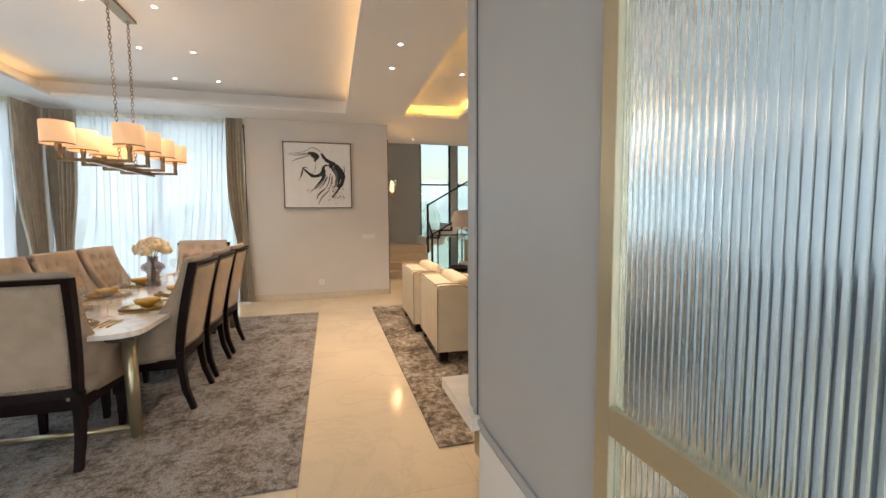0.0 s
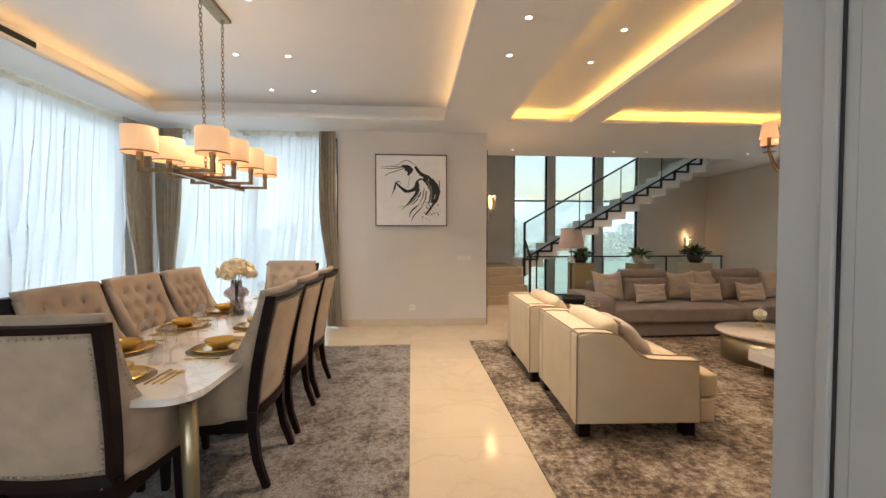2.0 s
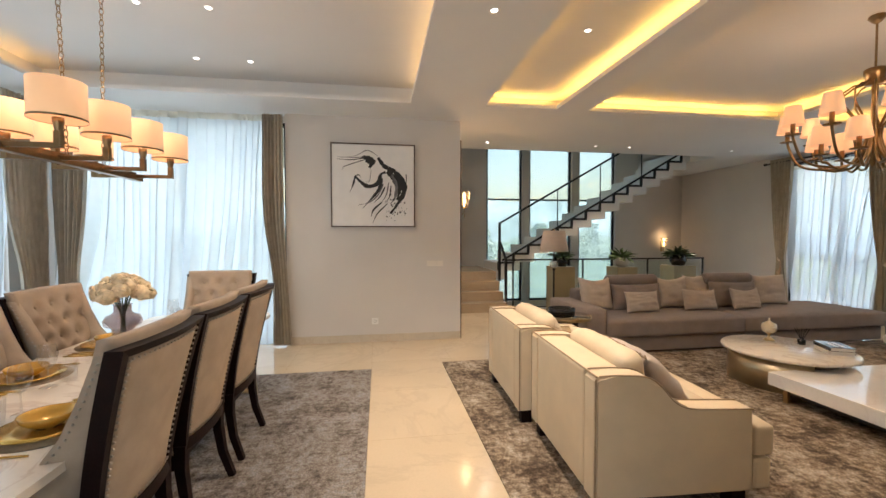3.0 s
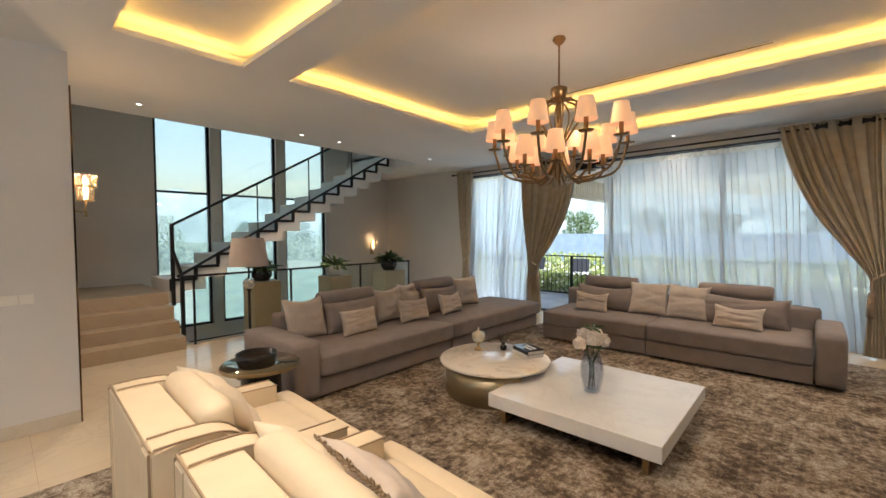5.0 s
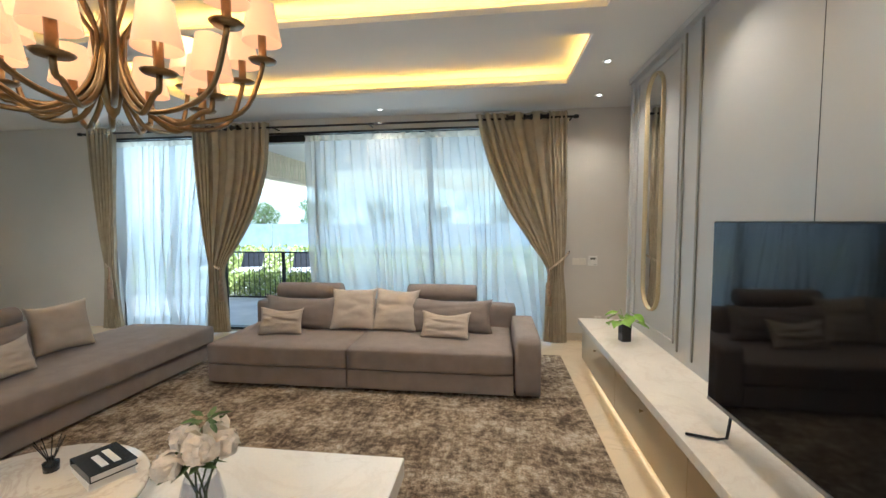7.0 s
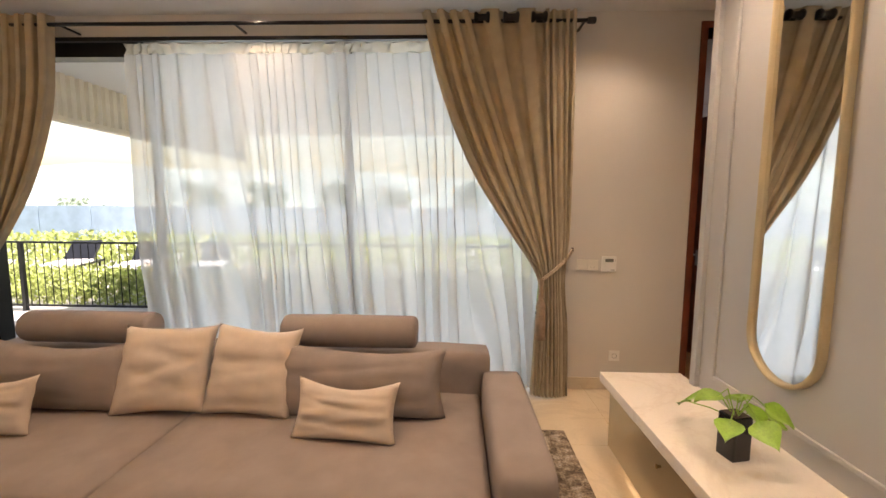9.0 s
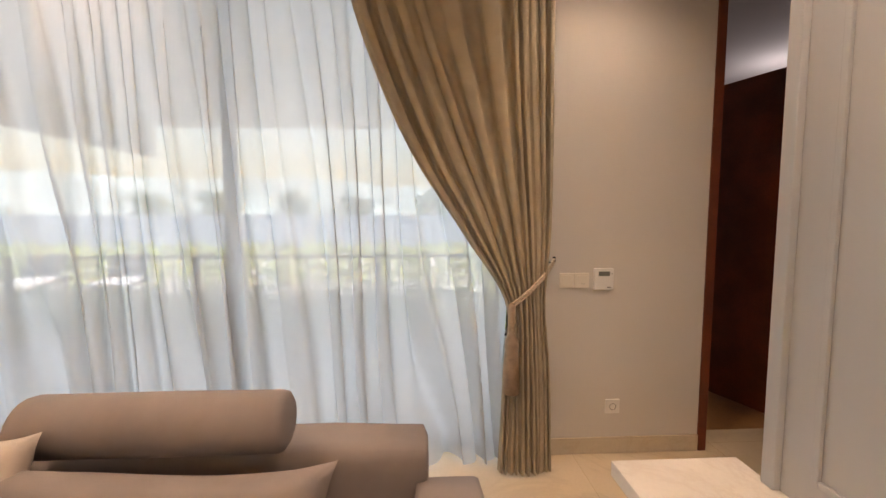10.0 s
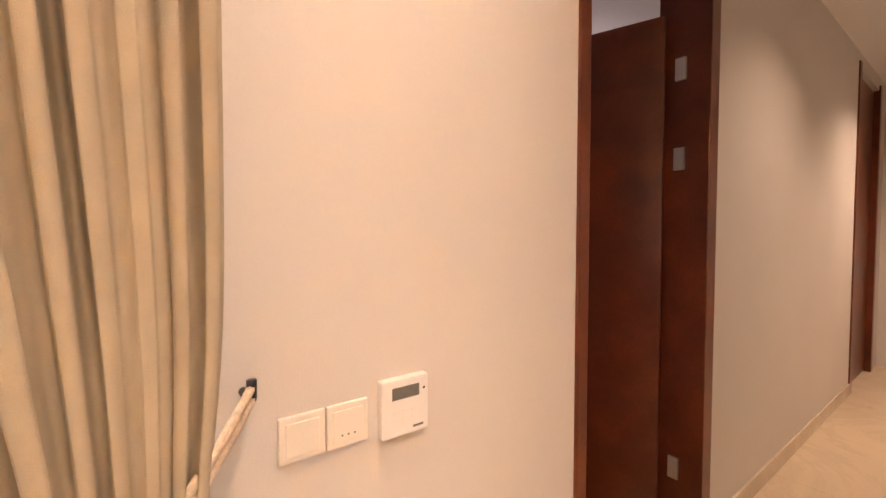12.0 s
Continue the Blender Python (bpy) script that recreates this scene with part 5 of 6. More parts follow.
for (x0, x1), h, pm, r, ph, lf, sz, sd in (((3.17, 3.55), 0.87, BLACKGLOSS, 0.14, 0.17, LEAF_DARK, 0.22, 21), ((4.38, 4.78), 0.85, STONE, 0.13, 0.17, LEAF, 0.24, 22), ((5.52, 5.98), 0.86, BLACKGLOSS, 0.15, 0.2, LEAF_DARK, 0.24, 23)):
    pedestal(x0, x1, 1.28, 1.66, h)
    pot_plant(pose((x0 + x1) / 2, 1.47, h), ("grey" if pm is STONE else "black") + " ceramic pot with a bushy fern on a pedestal", pm, r, ph, lf, sz, sd, 80)

# ---- living room ----


def put(bm, x, y, z, rx=0, ry=0, rz=0):
    return transform(bm, pose(x, y, z, rx, ry, rz))


def seat_block(th, x0, x1, y0, y1, z0, z1, nm, material, r=0.04, crown=0.015, label="", seed=0):
    return part(nm, put(soft_box(x1 - x0, y1 - y0, z1 - z0, r, crown, seed=seed, wrinkle=0.004), (x0 + x1) / 2, (y0 + y1) / 2, z0), material, th, label, True)


def roll(length, r):
    bm = turned([(0, -length / 2), (r * 0.75, -length / 2), (r * 0.95, -length / 2 + 0.012), (r, -length / 2 + 0.03), (r * 1.02, 0), (r, length / 2 - 0.03), (r * 0.95, length / 2 - 0.012), (r * 0.75, length / 2), (0, length / 2)], 24)
    return bm


# sofa along the stair void, open chaise at its far end
th = thing("sectional_sofa", "long taupe fabric sofa with headrest rolls and an open chaise end", "sofa")
for k, (a, b) in enumerate(((2.62, 4.6), (4.6, 6.75))):
    part("base", box(a + 0.02, b - 0.02, -1.1, -0.12, 0.035, 0.215, 0.02), TAUPE, th)
    seat_block(th, a + (0.12 if k == 0 else 0), b, -1.15, -0.12, 0.215, 0.42, "seat_cushion", TAUPE, 0.035, 0.012, seed=k)
seat_block(th, 2.46, 2.75, -1.13, -0.10, 0.035, 0.565, "armrest", TAUPE, 0.035, 0.01)
seat_block(th, 2.76, 5.85, -0.30, -0.08, 0.22, 0.70, "back_frame", TAUPE, 0.05, 0.0)
for a, b, s in ((3.20, 3.92, 1), (4.70, 5.44, 2)):
    part("back_cushion", put(pillow(b - a + 0.03, 0.38, 0.22, s + 60, wrinkle=0.008), (a + b) / 2, -0.50, 0.41, -12), TAUPE, th, "", True)
    part("headrest_roll", put(roll(b - a + 0.02, 0.085), (a + b) / 2, -0.33, 0.80, 0, 90), TAUPE, th, "cylindrical headrest roll", True)
for x in (2.7, 4.5, 6.6):
    for y in (-1.0, -0.25):
        part("foot", boxes((x - 0.03, x + 0.03, y - 0.03, y + 0.03, 0.012 if y < -0.9 else 0.0, 0.036)), BLACK, th)


def scatter(x, y, z, w, h, t, tilt, turn, seed, material=PILLOW, label="beige linen scatter cushion on the sofa"):
    solid("cushion", pillow(w, h, t, seed), material, label, "cushion", smooth=True, m=pose(x, y, z, 0, 0, turn) @ pose(0, 0, 0, -tilt, 0, 0), group="sofa cushions")


for x, y, w, h, turn, sd in ((2.98, -0.50, 0.50, 0.45, 6, 1), (4.12, -0.48, 0.46, 0.44, -5, 2), (4.60, -0.40, 0.44, 0.46, 4, 3), (5.72, -0.46, 0.48, 0.45, -10, 4)):
    scatter(x, y, 0.425, w, h, 0.14, 14, turn, sd)
for x, y, turn, sd in ((3.50, -0.72, 3, 5), (4.36, -0.70, -2, 6), (5.06, -0.72, 6, 7)):
    scatter(x, y, 0.425, 0.50, 0.29, 0.13, 16, turn, sd, label="small oblong beige cushion on the sofa")

# sofa in front of the terrace doors
th = thing("sofa", "taupe fabric sofa with headrest rolls before the terrace doors", "sofa")
for k, (a, b) in enumerate(((-4.47, -2.94), (-2.94, -1.55))):
    part("base", box(6.10, 7.1, a + 0.002, b - 0.002, 0.035, 0.215, 0.012), TAUPE, th)
    seat_block(th, 6.08, 7.08, a + 0.002, b - 0.002, 0.215, 0.42, "seat_cushion", TAUPE, 0.03, 0.012, seed=k + 4)
seat_block(th, 6.08, 7.05, -4.71, -4.475, 0.035, 0.55, "armrest", TAUPE, 0.035, 0.01)
seat_block(th, 7.0, 7.22, -4.53, -1.5, 0.22, 0.665, "back_frame", TAUPE, 0.05, 0.0)
for a, b, s in ((-4.27, -3.40, 3), (-2.64, -1.78, 4)):
    part("back_cushion", transform(pillow(b - a + 0.03, 0.37, 0.24, s + 60, wrinkle=0.008), pose(6.70, (a + b) / 2, 0.41, 0, 0, -90) @ pose(0, 0, 0, -14)), TAUPE, th, "", True)
for a, b in ((-4.11, -3.35), (-2.60, -1.84)):
    part("headrest_roll", put(roll(b - a, 0.09), 6.95, (a + b) / 2, 0.797, 90), TAUPE, th, "cylindrical headrest roll", True)
for y in (-4.5, -2.94, -1.7):
    for x in (6.25, 7.05):
        part("foot", boxes((x - 0.03, x + 0.03, y - 0.03, y + 0.03, 0.012, 0.036)), BLACK, th)
for y, turn, sd in ((-2.80, -84, 11), (-3.25, -95, 12)):
    scatter(6.66, y, 0.425, 0.49, 0.47, 0.17, 24, turn, sd)
scatter(6.42, -2.12, 0.425, 0.46, 0.28, 0.13, 18, -84, 13, label="small oblong beige cushion on the sofa")
scatter(6.46, -3.81, 0.425, 0.50, 0.27, 0.13, 24, -95, 14, label="small oblong beige cushion on the sofa")


def armchair(m):
    """Faces +x; back plane at x = 0, width along y."""
    th = thing("armchair", "cream leather club armchair with sloping arms on dark feet", "armchair", m, "pair of armchairs")
    W = 0.49
    for s in (-1, 1):
        bm = bmesh.new()
        pts = []
        for i in range(21):
            f = i / 20
            x = 0.22 + 0.63 * f
            z = 0.723 - 0.175 / (1 + math.exp(-(f - 0.24) * 17)) - 0.022 * f
            pts.append((x, z))
        prof = [(0.0, 0.10), (0.0, 0.70), (0.02, 0.722), (0.12, 0.725)] + pts + [(0.86, 0.10)]
        y0, y1 = (s * W, s * (W - 0.13))
        a = [bm.verts.new((x, y0, z)) for x, z in prof]
        b = [bm.verts.new((x, y1, z)) for x, z in prof]
        bm.faces.new(a), bm.faces.new(b[::-1])
        n = len(prof)
        for i in range(n):
            bm.faces.new((a[i], b[i], b[(i + 1) % n], a[(i + 1) % n]))
        bmesh.ops.bevel(bm, geom=[e for e in bm.edges if abs(e.verts[0].co.y - e.verts[1].co.y) < 1e-5], offset=0.014, segments=2, affect="EDGES")
        part("side_arm", bm, CREAM, th)
    part("back", box(0.0, 0.20, -W + 0.131, W - 0.131, 0.10, 0.722, 0.015), CREAM, th)
    part("piping", tube([(0.008, -W + 0.005, 0.724), (0.008, W - 0.005, 0.724)], 0.005, 6), PIPING, th, "tan leather piping")
    for s in (-1, 1):
        for side in (W - 0.003, W - 0.127):
            part("piping", tube([(0.02, s * side, 0.727), (0.12, s * side, 0.729)] + [(x, s * side, z + 0.003) for x, z in pts], 0.0045, 6), PIPING, th)
        part("piping", tube([(0.004, s * (W - 0.004), 0.11), (0.004, s * (W - 0.004), 0.715)], 0.0045, 6), PIPING, th)
    part("seat_base", box(0.20, 0.862, -W + 0.134, W - 0.134, 0.10, 0.265, 0.012), CREAM, th)
    part("seat_front", box(0.864, 0.965, -W + 0.012, W - 0.012, 0.10, 0.265, 0.02), CREAM, th)
    part("cushion_front", put(soft_box(0.125, 2 * W - 0.02, 0.172, 0.03, 0.004), 0.925, 0, 0.268), CREAM, th, "wide front lip of the seat cushion", True)
    seat_block(th, 0.22, 0.90, -W + 0.135, W - 0.135, 0.268, 0.44, "seat_cushion", CREAM, 0.04, 0.02)
    part("back_cushion", transform(soft_box(0.70, 0.16, 0.35, 0.06, 0.02, seed=3, wrinkle=0.012), pose(0.315, 0, 0.43, 0, 0, 90) @ pose(0, 0, 0, -6)), CREAM, th, "", True)
    for x in (0.07, 0.80):
        for y in (-W + 0.07, W - 0.07):
            part("foot", boxes((x - 0.04, x + 0.04, y - 0.04, y + 0.04, 0, 0.10), bevel=0.005), WOOD, th, "dark wooden foot")
    return th


chair = armchair(pose(1.15, -3.23, 0.012, 0, 0, -3))
copy_thing(chair, pose(1.13, -2.17, 0.012, 0, 0, -2))
for y, sd in ((-3.06, 31), (-2.06, 33)):
    solid("cushion", pillow(0.56, 0.40, 0.17, sd), CREAM_CUSHION, "plump cream cushion leaning in the armchair", "cushion", smooth=True, m=pose(1.70, y, 0.485, 0, 0, 88) @ pose(0, 0, 0, -42), group="armchair cushions")
fringed = thing("cushion", "beige cushion with a woven fringe in the armchair", "cushion", pose(1.80, -3.33, 0.49, 0, 0, 84) @ pose(0, 0, 0, -44), "armchair cushions")
part("cover", pillow(0.52, 0.38, 0.15, 35), PILLOW, fringed, "", True)
bm = bmesh.new()
rng = random.Random(12)
for i in range(90):
    u = -0.25 + 0.5 * i / 89
    tube([(u, 0, 0.372 - 0.02 * (1 - (u / 0.25) ** 2)), (u + rng.uniform(-0.008, 0.008), rng.uniform(-0.012, 0.012), 0.392 - 0.02 * (1 - (u / 0.25) ** 2))], 0.004, 4, bm)
part("fringe", bm, FABRICMAT, fringed, "short tan woven fringe")

# side table with tray, and standing lamp
th = thing("side_table", "round bronze-mirror topped side table on a dark drum base", "table", pose(2.13, -1.28, 0.012))
part("tabletop", turned([(0, 0.50), (0.275, 0.50), (0.285, 0.51), (0.285, 0.525), (0.278, 0.532), (0, 0.532)], 40), DARKMIRROR, th, "polished bronze mirror top", True)
part("rim", turned([(0.286, 0.502), (0.291, 0.515), (0.286, 0.530)], 40), BRASS, th, "", True)
part("base", turned([(0, 0), (0.17, 0), (0.155, 0.05), (0.145, 0.45), (0.16, 0.5), (0, 0.5)], 28), BLACKGLOSS, th, "dark drum base", True)
solid("round_tray", turned([(0, 0), (0.14, 0), (0.15, 0.07), (0.143, 0.075), (0.13, 0.02), (0, 0.02)], 30), BLACKGLOSS, "round black lacquer tray on the side table", "tray", smooth=True, m=pose(2.11, -1.25, 0.5445))
th = thing("floor_lamp", "standing lamp with crystal ball stem and taupe linen shade", "lamp", pose(2.60, 0.06, 0))
part("base", turned([(0, 0), (0.15, 0), (0.15, 0.015), (0.03, 0.03), (0, 0.03)], 28), BLACKGLOSS, th, "", True)
part("stem", tube([(0, 0, 0.02), (0, 0, 0.95)], 0.014, 10), BLACK, th, "", True)
part("collar", turned([(0.0, 0.93), (0.03, 0.935), (0.02, 0.95), (0.0, 0.955)], 14), BLACK, th, "", True)
part("crystal_ball", turned([(0, 0.945)] + [(0.065 * math.sin(math.pi * i / 6), 1.01 - 0.065 * math.cos(math.pi * i / 6)) for i in range(1, 6)] + [(0, 1.075)], 9), glass_mat("crystal", (0.80, 0.84, 0.86), 0.03, 0.35), th, "faceted crystal ball")
part("neck", tube([(0, 0, 1.07), (0, 0, 1.24)], 0.010, 10), BLACK, th, "", True)
part("shade", turned([(0.205, 1.20), (0.155, 1.50), (0.152, 1.50), (0.202, 1.20)], 32), SHADE_OFF, th, "tapered taupe linen shade", True)
part("finial", turned([(0, 1.48), (0.012, 1.50), (0, 1.54)], 8), BRASS, th)

# coffee tables
th = thing("round_coffee_table", "round marble coffee table with champagne-gold drum base", "coffee table", pose(4.0, -2.17, 0.012))
part("tabletop", turned([(0, 0.285), (0.50, 0.285), (0.53, 0.30), (0.53, 0.317), (0.52, 0.325), (0, 0.325)], 56), MARBLE_WARM, th, "veined cream marble disc", True)
bm = bmesh.new()
rr = [[bm.verts.new((r * math.cos(a), r * math.sin(a), z)) for a in np.linspace(radians(-15), radians(245), 44)] for r, z in ((0.47, 0.0), (0.47, 0.284), (0.44, 0.284), (0.44, 0.0))]
for a, b in zip(rr, rr[1:] + rr[:1]):
    for i in range(43):
        bm.faces.new((a[i], a[i + 1], b[i + 1], b[i]))
bm.faces.new([r[0] for r in rr]), bm.faces.new([r[-1] for r in rr][::-1])
part("drum", bm, GOLD, th, "champagne-gold curved drum wall", True)
part("core", turned([(0, 0), (0.40, 0), (0.40, 0.284), (0, 0.284)], 32), DARKBASE, th, "dark recess of the drum")
th = thing("square_coffee_table", "low square coffee table with thick white marble slab", "coffee table", pose(4.07, -3.16, 0.012))
part("tabletop", box(-0.655, 0.655, -0.64, 0.64, 0.125, 0.235, 0.006), MARBLE, th, "thick white marble slab")
for s in (-1, 1):
    part("leg", boxes((-0.60, 0.60, s * 0.53 - 0.02, s * 0.53 + 0.02, 0.0, 0.03), (-0.60, -0.57, s * 0.53 - 0.018, s * 0.53 + 0.018, 0.03, 0.124), (0.57, 0.60, s * 0.53 - 0.018, s * 0.53 + 0.018, 0.03, 0.124)), BRASS, th, "bronze leg frame")
part("plinth", boxes((-0.48, 0.56, -0.50, 0.50, 0.031, 0.124)), DARKBASE, th, "dark recessed plinth")
th = thing("flower_vase", "grey cut-glass vase with white hydrangeas on the square table", "vase", pose(4.0, -3.13, 0.248) @ Matrix.Scale(1.18, 4))
part("vase", turned([(0, 0), (0.05, 0), (0.055, 0.01), (0.075, 0.10), (0.078, 0.16), (0.06, 0.24), (0.052, 0.26), (0.05, 0.26), (0.056, 0.24), (0.07, 0.16), (0.065, 0.10), (0.045, 0.02), (0, 0.02)], 10), VASEGLASS, th, "faceted grey glass vase")
bm = bmesh.new()
for i in range(7):
    a = i * 0.9
    tube([(0.02 * math.cos(a), 0.02 * math.sin(a), 0.03), (0.015 * math.cos(a + 1), 0.015 * math.sin(a + 1), 0.2), (0.08 * math.cos(a), 0.08 * math.sin(a), 0.36)], 0.0035, 5, bm)
part("stems", bm, STEM, th)
for i, (dx, dy, dz, s) in enumerate(((-0.09, 0.05, 0.34, 0.075), (-0.03, -0.03, 0.37, 0.08), (0.05, -0.06, 0.35, 0.075), (0.02, 0.07, 0.38, 0.075), (0.10, 0.01, 0.37, 0.07))):
    bloom(th, (dx, dy, dz), s, PETAL_W, 50 + i, 40)
part("leaves", leaf_clump(leaf_clump(bmesh.new(), (0, 0, 0.3), 0.11, 16, 0.05, 14), (0.08, 0.03, 0.40), 0.09, 22, 0.03, 15), LEAF, th)
RT = 0.337
th = thing("compote_jar", "lidded pale gold glass compote jar on the round table", "jar", pose(4.10, -1.90, RT))
part("foot", turned([(0, 0), (0.05, 0), (0.045, 0.012), (0.012, 0.03), (0.012, 0.06), (0.03, 0.075), (0, 0.075)], 20), BRASS, th, "", True)
part("bowl", turned([(0, 0.072), (0.05, 0.085), (0.068, 0.12), (0.066, 0.15), (0.06, 0.15), (0.062, 0.12), (0.045, 0.09), (0, 0.08)], 20), COMPOTE, th, "", True)
lid = part("lid", turned([(0.068, 0.152), (0.06, 0.175), (0.02, 0.195), (0.008, 0.205), (0.012, 0.22), (0, 0.235)], 20), COMPOTE, th, "domed glass lid with knob", True)
th = thing("reed_diffuser", "black reed diffuser with dark sticks on the round table", "diffuser", pose(4.26, -2.10, RT))
part("bottle", turned([(0, 0), (0.032, 0), (0.034, 0.045), (0.014, 0.055), (0.014, 0.07), (0, 0.07)], 16), BLACKGLOSS, th, "", True)
for i in range(9):
    a = i * 0.7
    part("reed", tube([(0, 0, 0.03), (0.06 * math.cos(a), 0.06 * math.sin(a), 0.16)], 0.0022, 5), BLACK, th)
for k, (z, cov, lab) in enumerate(((0.0, BOOK, "white hardcover book lying under another book"), (0.036, BOOKBLACK, "black-covered book with pale lettering bars on top"))):
    th = thing("book", lab, "book", pose(4.28, -2.38, RT + z, 0, 0, 62 + 2 * k), "stacked books")
    part("page_block", box(-0.13, 0.13, -0.088, 0.09, 0.003, 0.032, 0.001), BOOK, th)
    part("cover", boxes((-0.135, 0.135, -0.095, 0.095, 0.0, 0.003), (-0.135, 0.135, -0.095, 0.095, 0.032, 0.0355), (-0.135, 0.135, 0.0905, 0.095, 0.003, 0.032)), cov, th)
    if k:
        for j, (a, b) in enumerate(((-0.085, 0.06), (-0.085, 0.085))):
            part("lettering_bar", boxes((a, b, 0.005 - 0.05 * j, 0.035 - 0.05 * j, 0.0356, 0.0362)), BOOK, th)

# chandelier
CHX, CHY = 4.0, -2.83
th = thing("chandelier", "large brass chandelier with two rings of lit fabric shades", "chandelier", pose(CHX, CHY, 0))
part("canopy", turned([(0.05, 3.169), (0.055, 3.15), (0.03, 3.12), (0.012, 3.105), (0, 3.105)], 20), BRONZE, th, "", True)
part("rod", tube([(0, 0, 3.11), (0, 0, 2.74)], 0.008, 8), BRONZE, th)
part("crown", turned([(0, 2.77), (0.05, 2.76), (0.07, 2.75), (0.07, 2.71), (0.06, 2.70), (0.06, 2.63), (0, 2.63)], 20), BRONZE, th, "", True)
part("column", turned([(0.02, 2.65), (0.02, 2.38), (0.035, 2.32), (0.05, 2.20), (0.035, 2.06), (0.02, 2.0), (0.0, 1.97)], 16), BRONZE, th, "", True)
for i in range(10):
    a = 2 * math.pi * i / 10
    c, s = math.cos(a), math.sin(a)
    part("cage_wire", tube([(0.05 * c, 0.05 * s, 2.65), (0.13 * c, 0.13 * s, 2.635), (0.19 * c, 0.19 * s, 2.59), (0.185 * c, 0.185 * s, 2.49), (0.11 * c, 0.11 * s, 2.38), (0.05 * c, 0.05 * s, 2.29), (0.04 * c, 0.04 * s, 2.13)], 0.008, 6), BRONZE, th, "", True)


def arm_and_shade(a, r, zc, k):
    c, s = math.cos(a), math.sin(a)
    pts = [(0.03, 2.28), (0.055, 2.14), (0.11, 2.04), (0.20, 1.975 + 0.01 * k), (r * 0.70, 1.975 + 0.03 * k), (r * 0.88, 2.02 + 0.05 * k), (r * 0.98, zc - 0.06), (r, zc - 0.01)]
    fine = []
    p = [Vector((q[0], q[1], 0)) for q in pts]
    for i in range(len(p) - 1):
        A, B, C, D = p[max(i - 1, 0)], p[i], p[i + 1], p[min(i + 2, len(p) - 1)]
        for t in (0, 0.33, 0.66):
            fine.append(0.5 * ((2 * B) + (C - A) * t + (2 * A - 5 * B + 4 * C - D) * t * t + (3 * B - A - 3 * C + D) * t ** 3))
    fine.append(p[-1])
    arm = part("arm", tube([(q.x * c, q.x * s, q.y) for q in fine], 0.0105, 7), BRONZE, th, "", True)
    part("drip_pan", turned([(0, zc - 0.012), (0.05, zc - 0.008), (0.058, zc), (0.05, zc + 0.002), (0, zc + 0.002)], 16, r * c, r * s), BRONZE, arm, "", True)
    part("candle_tube", turned([(0.017, zc), (0.017, zc + 0.12), (0, zc + 0.12)], 10, r * c, r * s), BRONZE, arm, "", True)
    part("shade", turned([(0.080, zc + 0.075), (0.054, zc + 0.235), (0.052, zc + 0.235), (0.078, zc + 0.075)], 20, r * c, r * s), SHADE, th, "tapered cream fabric shade, lit", True)


for i in range(10):
    arm_and_shade(2 * math.pi * (i + 0.3) / 10, 0.54, 2.27, 1)
for i in range(8):
    arm_and_shade(2 * math.pi * (i + 0.5) / 8, 0.35, 2.09, 0)
for i in range(6):
    a = i * math.pi / 3
    part("crystal_drop", turned([(0, 1.965), (0.012, 1.945), (0.009, 1.925), (0, 1.90)], 6, 0.07 * math.cos(a), 0.07 * math.sin(a)), GLASS, th)
for i in range(3):
    a = i * 2.09
    lamp("chandelier_light", "POINT", 1.6, WARM, pose(CHX + 0.42 * math.cos(a), CHY + 0.42 * math.sin(a), 2.52), r=0.08)

# ---- television wall ----
CF, CBK = -5.285, TVY - 0.001
th = thing("tv_console", "long low champagne-gold cabinet under the television", "cabinet")
for k in range(5):
    a, b = 0.95 + 1.222 * k, 0.95 + 1.222 * (k + 1) - 0.004
    unit = part("cabinet_door", box(a, b, CF + 0.02, CF + 0.045, 0.09, 0.43, 0.003), GOLD, th, "glossy champagne-gold drawer front")
    part("knob", transform(turned([(0, 0), (0.006, 0), (0.006, 0.012), (0.011, 0.016), (0.011, 0.022), (0, 0.024)], 12), pose((a + b) / 2, CF + 0.046, 0.36, -90)), BRASS, unit, "small brass knob", True)
part("carcass", boxes((0.93, 7.08, CBK, CF + 0.018, 0.08, 0.44)), GOLD, th)
part("plinth", boxes((0.98, 7.04, CBK, CF - 0.06, 0.0, 0.078)), DARKBASE, th)
solid("console_top", box(0.76, 7.165, CBK, CF + 0.07, 0.442, 0.50, 0.004), MARBLE_PLAIN, "long pale marble slab on the television cabinet", "worktop")
lamp("plinth_light", "AREA", 1.2, (1.0, 0.7, 0.35), pose(4.0, CF - 0.04, 0.076), w=5.9, h=0.02)

th = thing("television", "large flat black television on thin metal feet", "television")
part("bezel", box(3.12, 4.78, -5.44, -5.40, 0.645, 1.565, 0.004), BLACK, th)
part("screen", boxes((3.127, 4.773, -5.3995, -5.398, 0.668, 1.558)), SCREEN, th)
part("bottom_strip", boxes((3.127, 4.773, -5.3995, -5.396, 0.648, 0.666)), mat("steel_strip", (0.35, 0.34, 0.33), 0.3, 0.9), th)
for x in (3.35, 4.60):
    part("foot", tube([(x, -5.42, 0.65), (x, -5.405, 0.53), (x + 0.02, -5.375, 0.512), (x + 0.07, -5.25, 0.508)], 0.007, 6), BLACK, th, "slim black metal foot", True)
solid("media_box", box(3.55, 3.65, -5.33, -5.28, 0.501, 0.525, 0.008), WHITE, "small white remote box on the marble slab", "remote")

